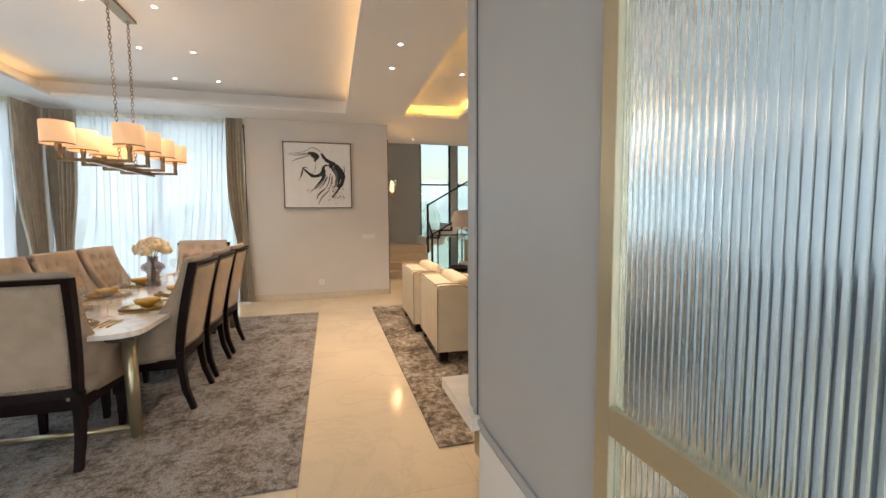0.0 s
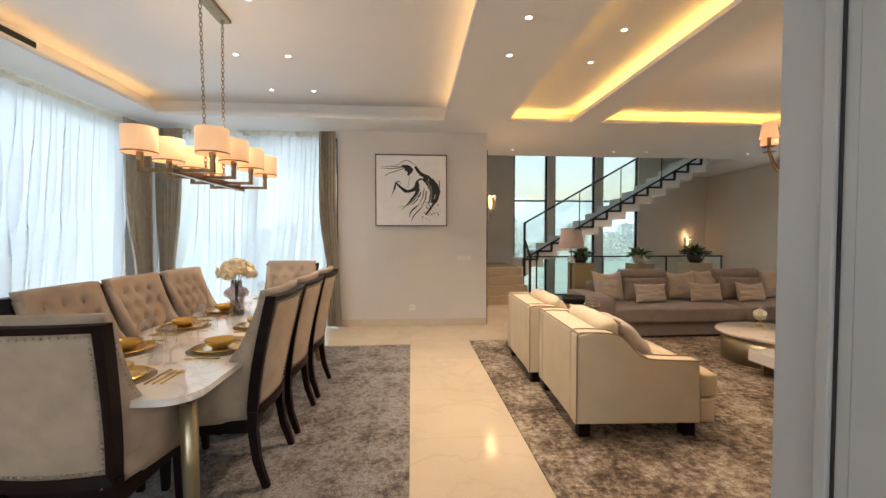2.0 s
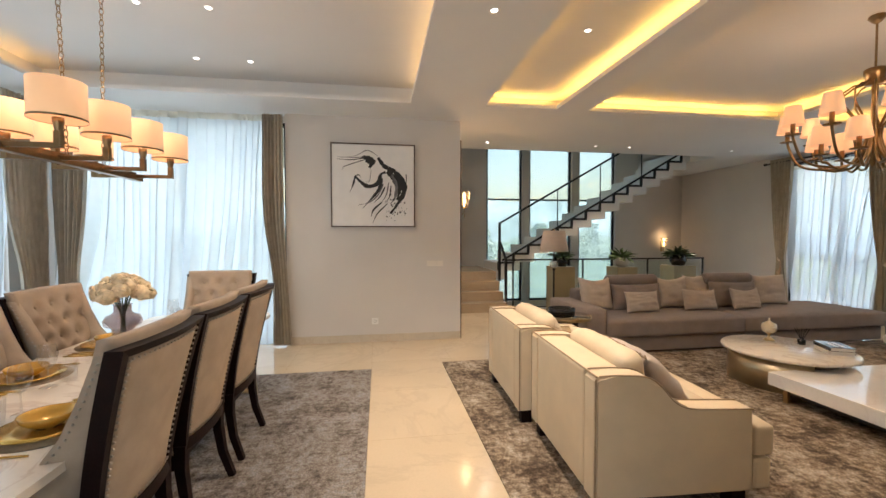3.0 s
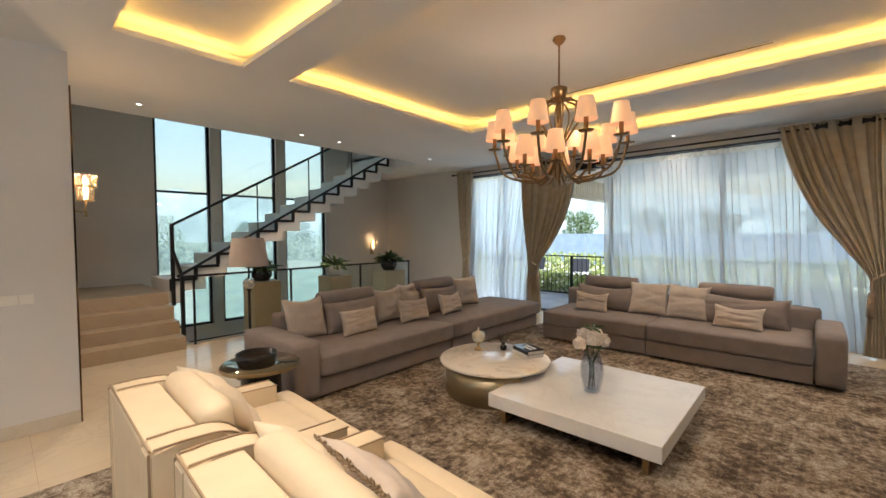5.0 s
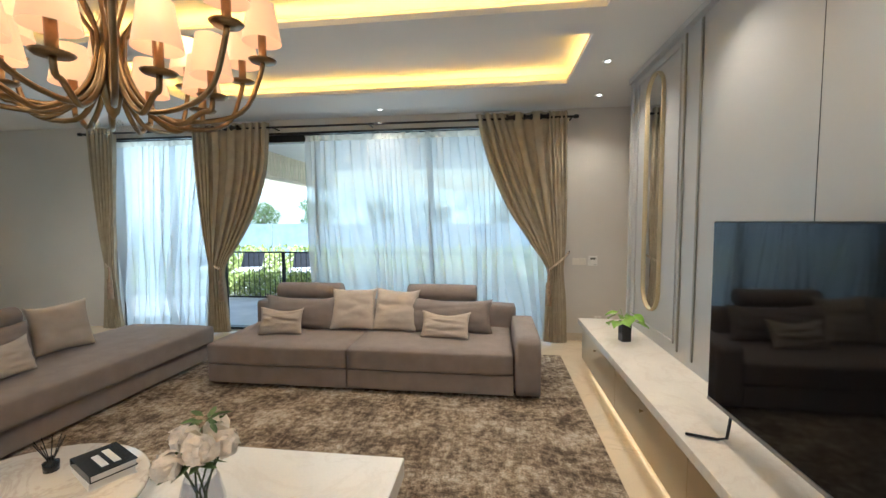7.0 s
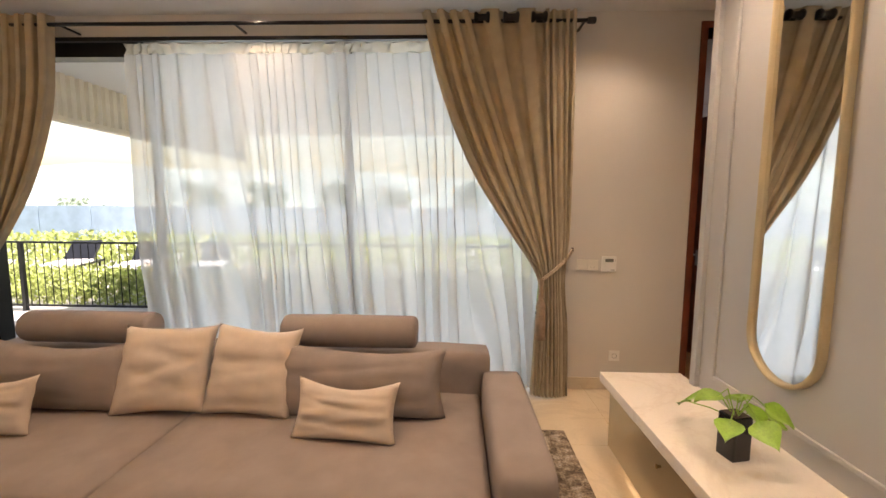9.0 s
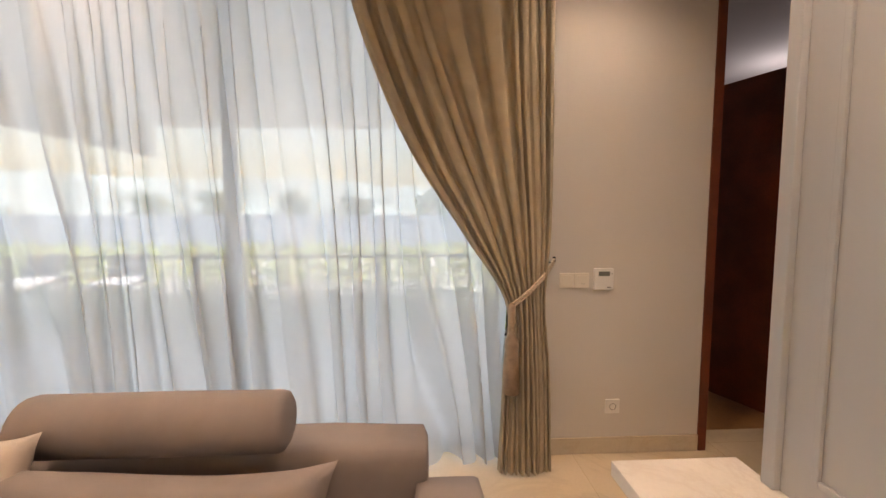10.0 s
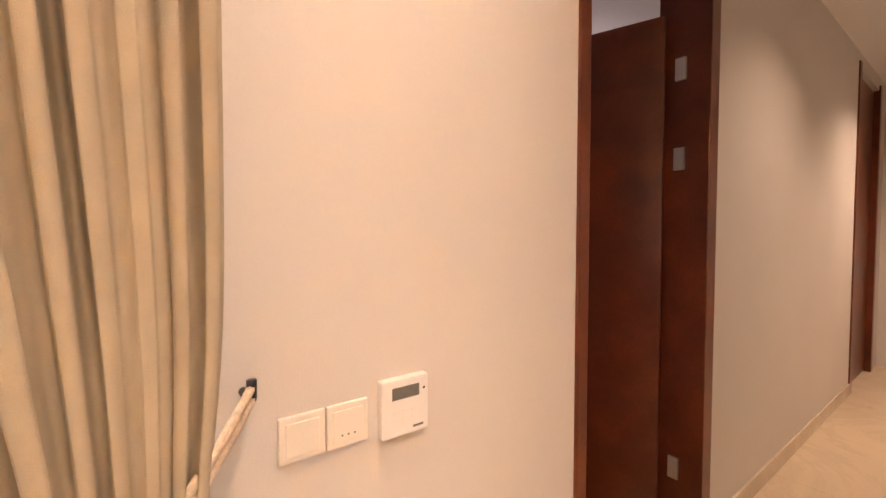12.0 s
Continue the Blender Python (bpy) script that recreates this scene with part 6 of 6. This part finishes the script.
# applied mouldings and mirrors
def moulding(name, x0, x1, z0, z1, w=0.022):
    y0, y1 = TVY + 0.0005, TVY + 0.014
    solid(name, boxes((x0, x0 + w, y0, y1, z0, z1), (x1 - w, x1, y0, y1, z0, z1), (x0 + w, x1 - w, y0, y1, z1 - w, z1), (x0 + w, x1 - w, y0, y1, z0, z0 + w), bevel=0.004), PANEL, "applied grey panel moulding", "trim", "structure")


moulding("trim_panel", 5.92, 6.86, 0.60, 2.90)
moulding("trim_panel", 0.95 + 0.15, 2.15, 0.60, 2.90)
for x in (5.60, 5.84, 2.25, 2.47):
    solid("trim_strip", box(x, x + 0.024, TVY + 0.0005, TVY + 0.013, 0.56, 2.94, 0.004), mat("metal_strip", (0.30, 0.28, 0.24), 0.35, 0.5), "slim metallic strip on the panel wall", "trim", "structure")
solid("trim_panel_joint", boxes((4.553, 4.557, TVY + 0.0002, TVY + 0.0014, 0.5, 2.97), (3.05, 3.054, TVY + 0.0002, TVY + 0.0014, 0.5, 2.97)), DARKBASE, "hairline joint between panels", "trim", "structure")
solid("trim_cornice", boxes((TVX0, TVX1 + 0.03, TVY + 0.001, TVY + 0.05, 2.95, 2.998)), PANEL, "flat cornice above the panels", "trim", "structure")
solid("trim_panel_edge", box(TVX1 - 0.03, TVX1 + 0.02, TVY + 0.0005, TVY + 0.028, 0.501, 2.949, 0.004), PANEL, "raised edge of the panel wall", "trim", "structure")


def mirror(cx, z0, z1, w):
    th = thing("wall_mirror", "tall pill-shaped wall mirror in a pale gold frame", "mirror", pose(cx, TVY, 0), "pair of mirrors")

    def outline(r, y):
        pts = []
        for a in np.linspace(0, math.pi, 17):
            pts.append((r * math.cos(a), y, z1 - w + r * math.sin(a)))
        for a in np.linspace(math.pi, 2 * math.pi, 17):
            pts.append((r * math.cos(a), y, z0 + w + r * math.sin(a)))
        return pts
    bm = bmesh.new()
    loops = [[bm.verts.new(p) for p in outline(r, y)] for r, y in ((w, 0.001), (w, 0.026), (w - 0.008, 0.032), (w - 0.018, 0.029), (w - 0.018, 0.010))]
    for a, b in zip(loops, loops[1:]):
        for i in range(len(a)):
            j = (i + 1) % len(a)
            bm.faces.new((a[i], a[j], b[j], b[i]))
    part("frame", bm, FRAMEGOLD, th, "pale gold rounded frame", True)
    bm = bmesh.new()
    bm.faces.new([bm.verts.new(p) for p in outline(w - 0.017, 0.011)])
    part("glass", bm, MIRROR, th, "silvered mirror glass")


mirror(6.41, 0.76, 2.86, 0.195)
mirror(1.62, 0.76, 2.86, 0.195)

th = thing("potted_plant", "bright green pothos in a black square pot on the console", "plant", pose(6.31, -5.45, 0.501, 0, 0, 12))
part("pot", box(-0.041, 0.041, -0.041, 0.041, 0, 0.18, 0.006), BLACKGLOSS, th)
part("soil", boxes((-0.034, 0.034, -0.034, 0.034, 0.1801, 0.183)), BARK, th)
rng = random.Random(8)
for i, (a, r, z) in enumerate(((2.7, 0.20, 0.20), (3.6, 0.10, 0.21), (0.4, 0.12, 0.17), (5.4, 0.10, 0.16), (1.4, 0.08, 0.22), (2.2, 0.12, 0.15), (4.4, 0.12, 0.13), (0.0, 0.24, 0.08), (3.1, 0.06, 0.2), (5.9, 0.16, 0.14))):
    c, s, z = math.cos(a), math.sin(a), z + 0.035
    part("stem", tube([(0, 0, 0.16), (r * 0.5 * c, r * 0.5 * s, z + 0.03), (r * c, r * s, z)], 0.0025, 5), LEAF_LIGHT, th)
    bm = bmesh.new()
    L, Wd = 0.085, 0.05
    m = Matrix.Translation((r * c, r * s, z)) @ Euler((rng.uniform(-0.4, 0.2), rng.uniform(-0.5, 0.5), a - math.pi / 2)).to_matrix().to_4x4()
    grid = []
    for j in range(7):
        f = j / 6
        wd = Wd * math.sin(math.pi * (f ** 0.65)) if 0 < f < 1 else 0.001
        grid.append([bm.verts.new(m @ Vector((u * wd, f * L * 1.25 - 0.015, 0.012 * abs(u) - 0.03 * f * f))) for u in (-1, -0.5, 0, 0.5, 1)])
    for p, q in zip(grid, grid[1:]):
        for k in range(4):
            bm.faces.new((p[k], p[k + 1], q[k + 1], q[k]))
    part("leaf", bm, LEAF_LIGHT, th, "", True)

# ---- pier with fluted glass door beside the entry ----
solid("pier_panel", boxes((TVX0, 1.0, TVY + 0.001, -5.545, 0.53, 3.0), (TVX0 + 0.001, 1.0, TVY + 0.001, -5.56, 0.501, 0.53)), PANEL, "grey lacquered end panel of the television wall", "wall", "structure")
solid("trim_pier", boxes((TVX0 - 0.012, TVX0 - 0.001, -5.67, -5.645, 0.47, 3.0), (TVX0 - 0.012, TVX0 - 0.001, -6.50, -5.67, 0.47, 0.495), bevel=0.003), PANEL, "applied moulding round the end panel", "trim", "structure")
# thin dark strips paint the shade of the groove beside the moulding
solid("trim_pier_joint", boxes((TVX0 - 0.0035, TVX0 - 0.0005, -5.676, -5.6705, 0.47, 3.0), (TVX0 - 0.0035, TVX0 - 0.0005, -6.50, -5.677, 0.462, 0.4695)), DARKBASE, "dark strip painting the groove's shade along the end panel's moulding", "trim", "structure")
solid("baseboard_pier", boxes((TVX0 - 0.004, TVX0 - 0.001, -6.5, -5.702, 0.002, 0.44)), WHITE, "white base under the end panel", "baseboard", "structure")
solid("trim_door_joint", boxes((TVX0 - 0.006, TVX0 + 0.02, -6.511, -6.501, 0, 3.0)), mat("joint_bronze", (0.035, 0.024, 0.018), 0.35, 0.6), "dark bronze joint between end panel and door", "trim", "structure")
th = thing("door_1", "gold-framed sliding door with fluted glass", "door", kind="structure")
DY0, DY1 = -7.75, -6.512
for r in ((TVX0 - 0.02, TVX0 + 0.03, DY1 - 0.05, DY1, 0, 3.0), (TVX0 - 0.02, TVX0 + 0.03, DY0, DY0 + 0.05, 0, 3.0), (TVX0 - 0.02, TVX0 + 0.03, DY0 + 0.05, DY1 - 0.05, 0.88, 0.945), (TVX0 - 0.02, TVX0 + 0.03, DY0 + 0.05, DY1 - 0.05, 2.9, 3.0), (TVX0 - 0.02, TVX0 + 0.03, DY0 + 0.05, DY1 - 0.05, 0, 0.06)):
    part("door_frame", box(*r, 0.003), FRAMEGOLD, th)
for z0, z1 in ((0.06, 0.88), (0.945, 2.9)):
    bm = bmesh.new()
    n = 75
    rows = []
    for z in (z0, z1):
        row = []
        for i in range(n * 8 + 1):
            y = DY0 + 0.05 + (DY1 - DY0 - 0.1) * i / (n * 8)
            row.append(bm.verts.new((TVX0 - 0.011 - 0.005 * abs(math.sin(math.pi * i / 8)), y, z)))
        rows.append(row)
    for i in range(n * 8):
        bm.faces.new((rows[0][i], rows[0][i + 1], rows[1][i + 1], rows[1][i]))
    back = [[bm.verts.new((TVX0 - 0.002, y, z)) for y in (DY0 + 0.05, DY1 - 0.05)] for z in (z0, z1)]
    bm.faces.new((back[0][0], back[1][0], back[1][1], back[0][1]))
    fg = bpy.data.materials.get("fluted_glass")
    if not fg:
        fg = bpy.data.materials.new("fluted_glass")
        fg.use_nodes = True
        b = fg.node_tree.nodes["Principled BSDF"]
        b.inputs["Transmission Weight"].default_value, b.inputs["Roughness"].default_value, b.inputs["IOR"].default_value = 1.0, 0.13, 1.5
        b.inputs["Base Color"].default_value = (0.88, 0.96, 0.97, 1)
    part("fluted_pane", bm, fg, th, "ribbed translucent glass").visible_shadow = False
# assumed furniture, added to give the flutes a dark shape to blur
th = thing("study_cabinet", "assumed dark blue-grey cabinet, added for the dark blur behind the fluted glass", "cabinet", pose(1.6, -6.0, 0, 0, 0, -90))
part("body", box(0, 0.45, 0.0, 1.9, 0.08, 1.16, 0.01), SLATE, th)
part("upper_shelf", boxes((0, 0.4, 1.15, 1.19, 1.161, 1.75), (0, 0.4, 1.86, 1.9, 1.161, 1.75), (0, 0.4, 1.19, 1.86, 1.71, 1.75), (0, 0.02, 1.19, 1.86, 1.161, 1.71)), SLATE, th)
for k in range(3):
    part("cabinet_door", box(0.451, 0.468, 0.01 + 0.635 * k, 0.63 + 0.635 * k, 0.1, 1.14, 0.004), SLATE, th)
part("plinth", boxes((0.03, 0.42, 0.02, 1.88, 0, 0.08)), BLACK, th)
wall("wall_entry", [(TVX0, TVX0 + 0.12, BACK, DY0, 0, 3.0), (TVX0, 6.4, BACK, BACK + 0.1, 0, 3.0)])

# ---- terrace wall details ----
th = thing("door_2", "open dark mahogany door in a full-height frame", "door", kind="structure")
for r in ((WX - 0.012, WX + 0.21, -6.22, -6.17, 0, 2.92), (WX - 0.012, WX + 0.21, -7.17, -7.08, 0, 2.92), (WX - 0.012, WX + 0.21, -7.08, -6.22, 2.87, 2.92)):
    part("door_casing", box(*r, 0.004), DOORWOOD, th)
leaf = part("door_leaf", transform(box(0, 0.84, -0.02, 0.02, 0.01, 2.41, 0.003), pose(WX + 0.17, -7.055, 0, 0, 0, 20)), DOORWOOD, th, "dark mahogany leaf, open into the room")
for z in (0.34, 1.76, 2.16):
    part("hinge", boxes((WX + 0.085, WX + 0.13, -7.078, -7.066, z - 0.05, z + 0.05)), mat("hinge_steel", (0.62, 0.60, 0.56), 0.3, 0.7), th, "steel hinge")
part("door_handle", transform(boxes((0.745, 0.785, 0.0205, 0.028, 0.93, 1.09), (0.757, 0.773, 0.028, 0.062, 1.035, 1.051), (0.65, 0.775, 0.062, 0.074, 1.033, 1.053), bevel=0.002), pose(WX + 0.17, -7.055, 0, 0, 0, 20)), mat("satin_steel", (0.66, 0.64, 0.60), 0.25, 0.9), leaf, "satin steel lever handle")
th = thing("door_3", "closed dark mahogany door at the corridor's end", "door", kind="structure")
for r in ((WX - 0.012, WX + 0.19, -10.2, -10.12, 0, 2.92), (WX - 0.012, WX + 0.19, -11.2, -11.12, 0, 2.92)):
    part("door_casing", box(*r, 0.004), DOORWOOD, th)
part("door_leaf", boxes((WX + 0.04, WX + 0.08, -11.12, -10.2, 0.01, 2.87)), DOORWOOD, th)
solid("floor_room", boxes((8.255, 10.9, -9.5, -6.05, -0.2, -0.002)), PLANK, "brown wooden floor of the room beyond the door", "floor", "structure")
wall("wall_far_room", [(10.9, 11.0, -9.5, -6.05, 0, 3.0), (8.26, 10.9, -6.05, -5.95, 0, 3.0), (8.26, 10.9, -9.6, -9.5, 0, 3.0)], LILAC, "pale lilac wall of the far room")
solid("ceiling_far_room", boxes((8.26, 11.0, -9.6, -5.95, 3.0, 3.1)), CEIL, "white ceiling of the far room", "ceiling", "structure")
lamp("far_room_light", "POINT", 3.2, (1.0, 0.93, 0.88), pose(9.8, -8.2, 2.6), r=0.15)


def on_terrace_wall(y, z):
    return pose(WX - 0.001, y, z, 0, 0, -90)


wall_plate("white blank wall plate beside the thermostat", on_terrace_wall(-5.342, 1.045))
th = wall_plate("white three-key light switch beside the thermostat", on_terrace_wall(-5.430, 1.045))
for k in (-1, 0, 1):
    part("indicator", transform(turned([(0.002, 0), (0, 0.0004)], 8), pose(k * 0.013, -0.0122, -0.018, 90)), BLACK, th)
wall_plate("white wall socket low on the terrace wall", on_terrace_wall(-5.635, 0.29), kind="socket")
th = thing("thermostat", "white room thermostat with grey display", "thermostat", on_terrace_wall(-5.555, 1.054))
part("housing", box(-0.057, 0.057, -0.022, 0, -0.061, 0.061, 0.004), WHITE, th)
part("display", box(-0.033, 0.033, -0.0235, -0.022, 0.018, 0.044, 0.0005), PLASTICGREY, th, "grey liquid-crystal display")
for j in range(2):
    for k in range(3):
        part("button", box(-0.03 + 0.022 * k, -0.014 + 0.022 * k, -0.0232, -0.022, -0.012 - 0.016 * j, -0.004 - 0.016 * j, 0.0005), WHITE, th)
part("lettering_bar", boxes((0.018, 0.044, -0.0223, -0.022, -0.05, -0.045)), PLASTICGREY, th)
part("side_dot", transform(turned([(0.003, 0), (0, 0.002)], 8), pose(0.046, -0.022, 0.031, 90)), BLACK, th)

# ---- outdoors ----
bm = bmesh.new()
bmesh.ops.create_grid(bm, x_segments=40, y_segments=40, size=1500)
for v in bm.verts:
    v.co.z = -2.1
solid("ground", bm, GRASS, "green lawn reaching the horizon", "ground", "structure")
solid("terrace", boxes((8.26, 13.2, -5.9, 4.5, -0.5, -0.05), (13.2, 24.0, -16, 12, -2.09, -0.2)), STONE, "pale stone terrace outside the sliding doors", "terrace", "structure")
solid("terrace_roof", boxes((8.24, 13.0, -5.9, 0.05, 2.92, 3.2)), CEIL, "white soffit over the terrace", "ceiling", "structure")
th = thing("pergola", "cream slatted sunshade hanging from the end of the terrace roof", "pergola")
part("beam", boxes((8.3, 13.0, -0.06, 0.04, 2.40, 2.46)), SLATCREAM, th)
slat = None
for i in range(42):
    o = new("slat", slat.data) if slat else part("slat", boxes((-0.028, 0.028, -0.05, 0.03, 2.461, 2.919)), SLATCREAM, th)
    slat = slat or o
    o.parent = th
    o.location = (8.36 + i * 0.112, 0, 0)
th = thing("terrace_railing", "black metal railing with thin bars along the terrace", "railing")
part("top_rail", boxes((10.38, 10.42, -5.9, 4.4, 0.95, 0.98)), BLACK, th)
part("bottom_rail", boxes((10.385, 10.415, -5.9, 4.4, 0.02, 0.05)), BLACK, th)
bar = None
for i in range(90):
    y = -5.85 + i * 0.114
    o = part("bar", tube([(10.4, 0, 0.05), (10.4, 0, 0.96)], 0.008, 4), BLACK, th) if bar is None else new("bar", bar.data)
    bar = bar or o
    o.parent = th
    o.location = (0, y, 0)
for y in (-5.8, -4.0, -2.0, 0, 2.0, 4.0):
    part("post", boxes((10.375, 10.425, y - 0.025, y + 0.025, -0.05, 0.96)), BLACK, th)


def foliage_box(x0, x1, y0, y1, z0, z1, count, size, seed):
    rng = random.Random(seed)
    verts, faces = [], []
    for _ in range(count):
        p = Vector((rng.uniform(x0, x1), rng.uniform(y0, y1), rng.uniform(z0, z1) + 0.12 * noise.noise(Vector((rng.random() * 9, 0, 0)))))
        q = Euler((rng.uniform(0, 6), rng.uniform(0, 6), rng.uniform(0, 6))).to_matrix()
        s = size * rng.uniform(0.5, 1.3)
        b = len(verts)
        verts += [tuple(p + q @ Vector(c) * s) for c in ((-0.5, 0, 0), (0, -0.3, 0.06), (0.6, 0, 0), (0, 0.3, 0.06))]
        faces += [(b, b + 1, b + 2), (b, b + 2, b + 3)]
    return verts, faces


def leafy(name, data, material, parent=None):
    me = bpy.data.meshes.new(name)
    me.from_pydata(data[0], [], data[1])
    me.materials.append(material)
    ob = new(name, me)
    ob.parent = parent
    return ob


HEDGE = mat("hedge_leaf", (0.46, 0.54, 0.15), 0.6, 0, 0.5, 3)
tagged(leafy("hedge", foliage_box(10.7, 11.9, -7, 6, -0.25, 0.42, 30000, 0.075, 2), HEDGE), "yellow-green clipped hedge behind the terrace railing", "hedge", kind="stuff")
tagged(leafy("shrubs", foliage_box(15.2, 17.5, -8, 9, -0.2, 0.7, 7000, 0.16, 3), HEDGE), "bushy green shrubs beyond the terrace", "shrubs", kind="stuff")
th = thing("boundary_fence", "blue-grey panel fence at the garden's edge", "fence")
for i in range(16):
    y = -20 + i * 2.5
    part("fence_panel", boxes((23.0, 23.08, y + 0.03, y + 2.47, -0.2, 1.5)), FENCE, th)
for k, y in enumerate((1.4, 3.1, 4.8)):
    t2 = thing("sun_lounger", "dark sun lounger with white cushion on the lower terrace", "sun lounger", pose(14.0, y, -0.2, 0, 0, 20), "sun loungers")
    part("frame", boxes((-0.9, 0.9, -0.32, 0.32, 0.28, 0.33)), BLACK, t2)
    part("mattress", box(-0.9, 0.35, -0.31, 0.31, 0.331, 0.40, 0.02), WHITE, t2)
    part("backrest", transform(box(0, 0.7, -0.31, 0.31, 0, 0.05, 0.02), pose(0.36, 0, 0.34, 0, -40, 0)), BLACK, t2)
    for sx in (-0.8, 0.7):
        for sy in (-0.28, 0.28):
            part("leg", boxes((sx - 0.02, sx + 0.02, sy - 0.02, sy + 0.02, 0, 0.28)), BLACK, t2)


def tree(m, h, seed):
    rng = random.Random(seed)
    th = thing("tree", "leafy green garden tree", "tree", m, "garden trees")
    bm = tube([(0, 0, 0), (0.1, 0, h * 0.3), (0.05, 0.1, h * 0.6), (0, 0, h * 0.85)], h * 0.028, 8, None, h * 0.006)
    cl = []
    for i in range(9):
        a, z0 = i * 2.4, h * (0.3 + 0.05 * i)
        e = Vector((math.cos(a) * h * 0.28 * rng.uniform(0.6, 1.1), math.sin(a) * h * 0.28 * rng.uniform(0.6, 1.1), z0 + h * 0.2))
        tube([(0.05, 0.05, z0), tuple(e * 0.5 + Vector((0, 0, z0 * 0.5))), tuple(e)], h * 0.012, 5, bm, h * 0.004)
        cl.append(e)
    part("trunk", bm, BARK, th)
    vs, fs = [], []
    for c in cl + [Vector((0, 0, h * 0.9))]:
        for _ in range(260):
            d = Vector((rng.gauss(0, 1), rng.gauss(0, 1), rng.gauss(0, 0.8)))
            d = d.normalized() * h * 0.16 * rng.uniform(0.3, 1.0) ** 0.5
            q = Euler((rng.uniform(0, 6), rng.uniform(0, 6), 0)).to_matrix()
            s = h * 0.035 * rng.uniform(0.6, 1.3)
            b = len(vs)
            vs += [tuple(c + d + q @ Vector(k) * s) for k in ((-0.5, 0, 0), (0, -0.35, 0.05), (0.6, 0, 0), (0, 0.35, 0.05))]
            fs += [(b, b + 1, b + 2), (b, b + 2, b + 3)]
    leafy("crown", (vs, fs), LEAF, th)
    return th


rng = random.Random(77)
model = tree(pose(34, 78, -2.1), 6.0, 1)
model2 = tree(pose(-26, 84, -2.1), 7.0, 2)
# far woods: the leaf colour is paled to stand in for haze in the air
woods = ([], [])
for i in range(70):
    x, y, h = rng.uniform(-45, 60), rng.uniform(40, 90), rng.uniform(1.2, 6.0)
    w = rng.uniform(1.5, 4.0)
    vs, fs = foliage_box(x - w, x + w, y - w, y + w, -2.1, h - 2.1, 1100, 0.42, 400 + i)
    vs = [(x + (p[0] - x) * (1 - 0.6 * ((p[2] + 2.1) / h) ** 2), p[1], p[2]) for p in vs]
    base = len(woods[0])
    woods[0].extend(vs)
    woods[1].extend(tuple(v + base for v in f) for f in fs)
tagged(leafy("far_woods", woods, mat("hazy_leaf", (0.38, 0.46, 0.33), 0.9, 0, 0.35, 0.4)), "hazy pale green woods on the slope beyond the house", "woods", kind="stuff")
for x, y in ((60, -6), (61, 4), (64, 13), (66, 24), (70, 36), (62, -18), (-14, -4), (-15, 2), (-13, -9), (-16, -13)):
    copy_thing(model if x % 2 else model2, pose(x, y, -2.1, 0, 0, rng.uniform(0, 360)))
# hills ring: distance haze is painted into its pale blue-green colour
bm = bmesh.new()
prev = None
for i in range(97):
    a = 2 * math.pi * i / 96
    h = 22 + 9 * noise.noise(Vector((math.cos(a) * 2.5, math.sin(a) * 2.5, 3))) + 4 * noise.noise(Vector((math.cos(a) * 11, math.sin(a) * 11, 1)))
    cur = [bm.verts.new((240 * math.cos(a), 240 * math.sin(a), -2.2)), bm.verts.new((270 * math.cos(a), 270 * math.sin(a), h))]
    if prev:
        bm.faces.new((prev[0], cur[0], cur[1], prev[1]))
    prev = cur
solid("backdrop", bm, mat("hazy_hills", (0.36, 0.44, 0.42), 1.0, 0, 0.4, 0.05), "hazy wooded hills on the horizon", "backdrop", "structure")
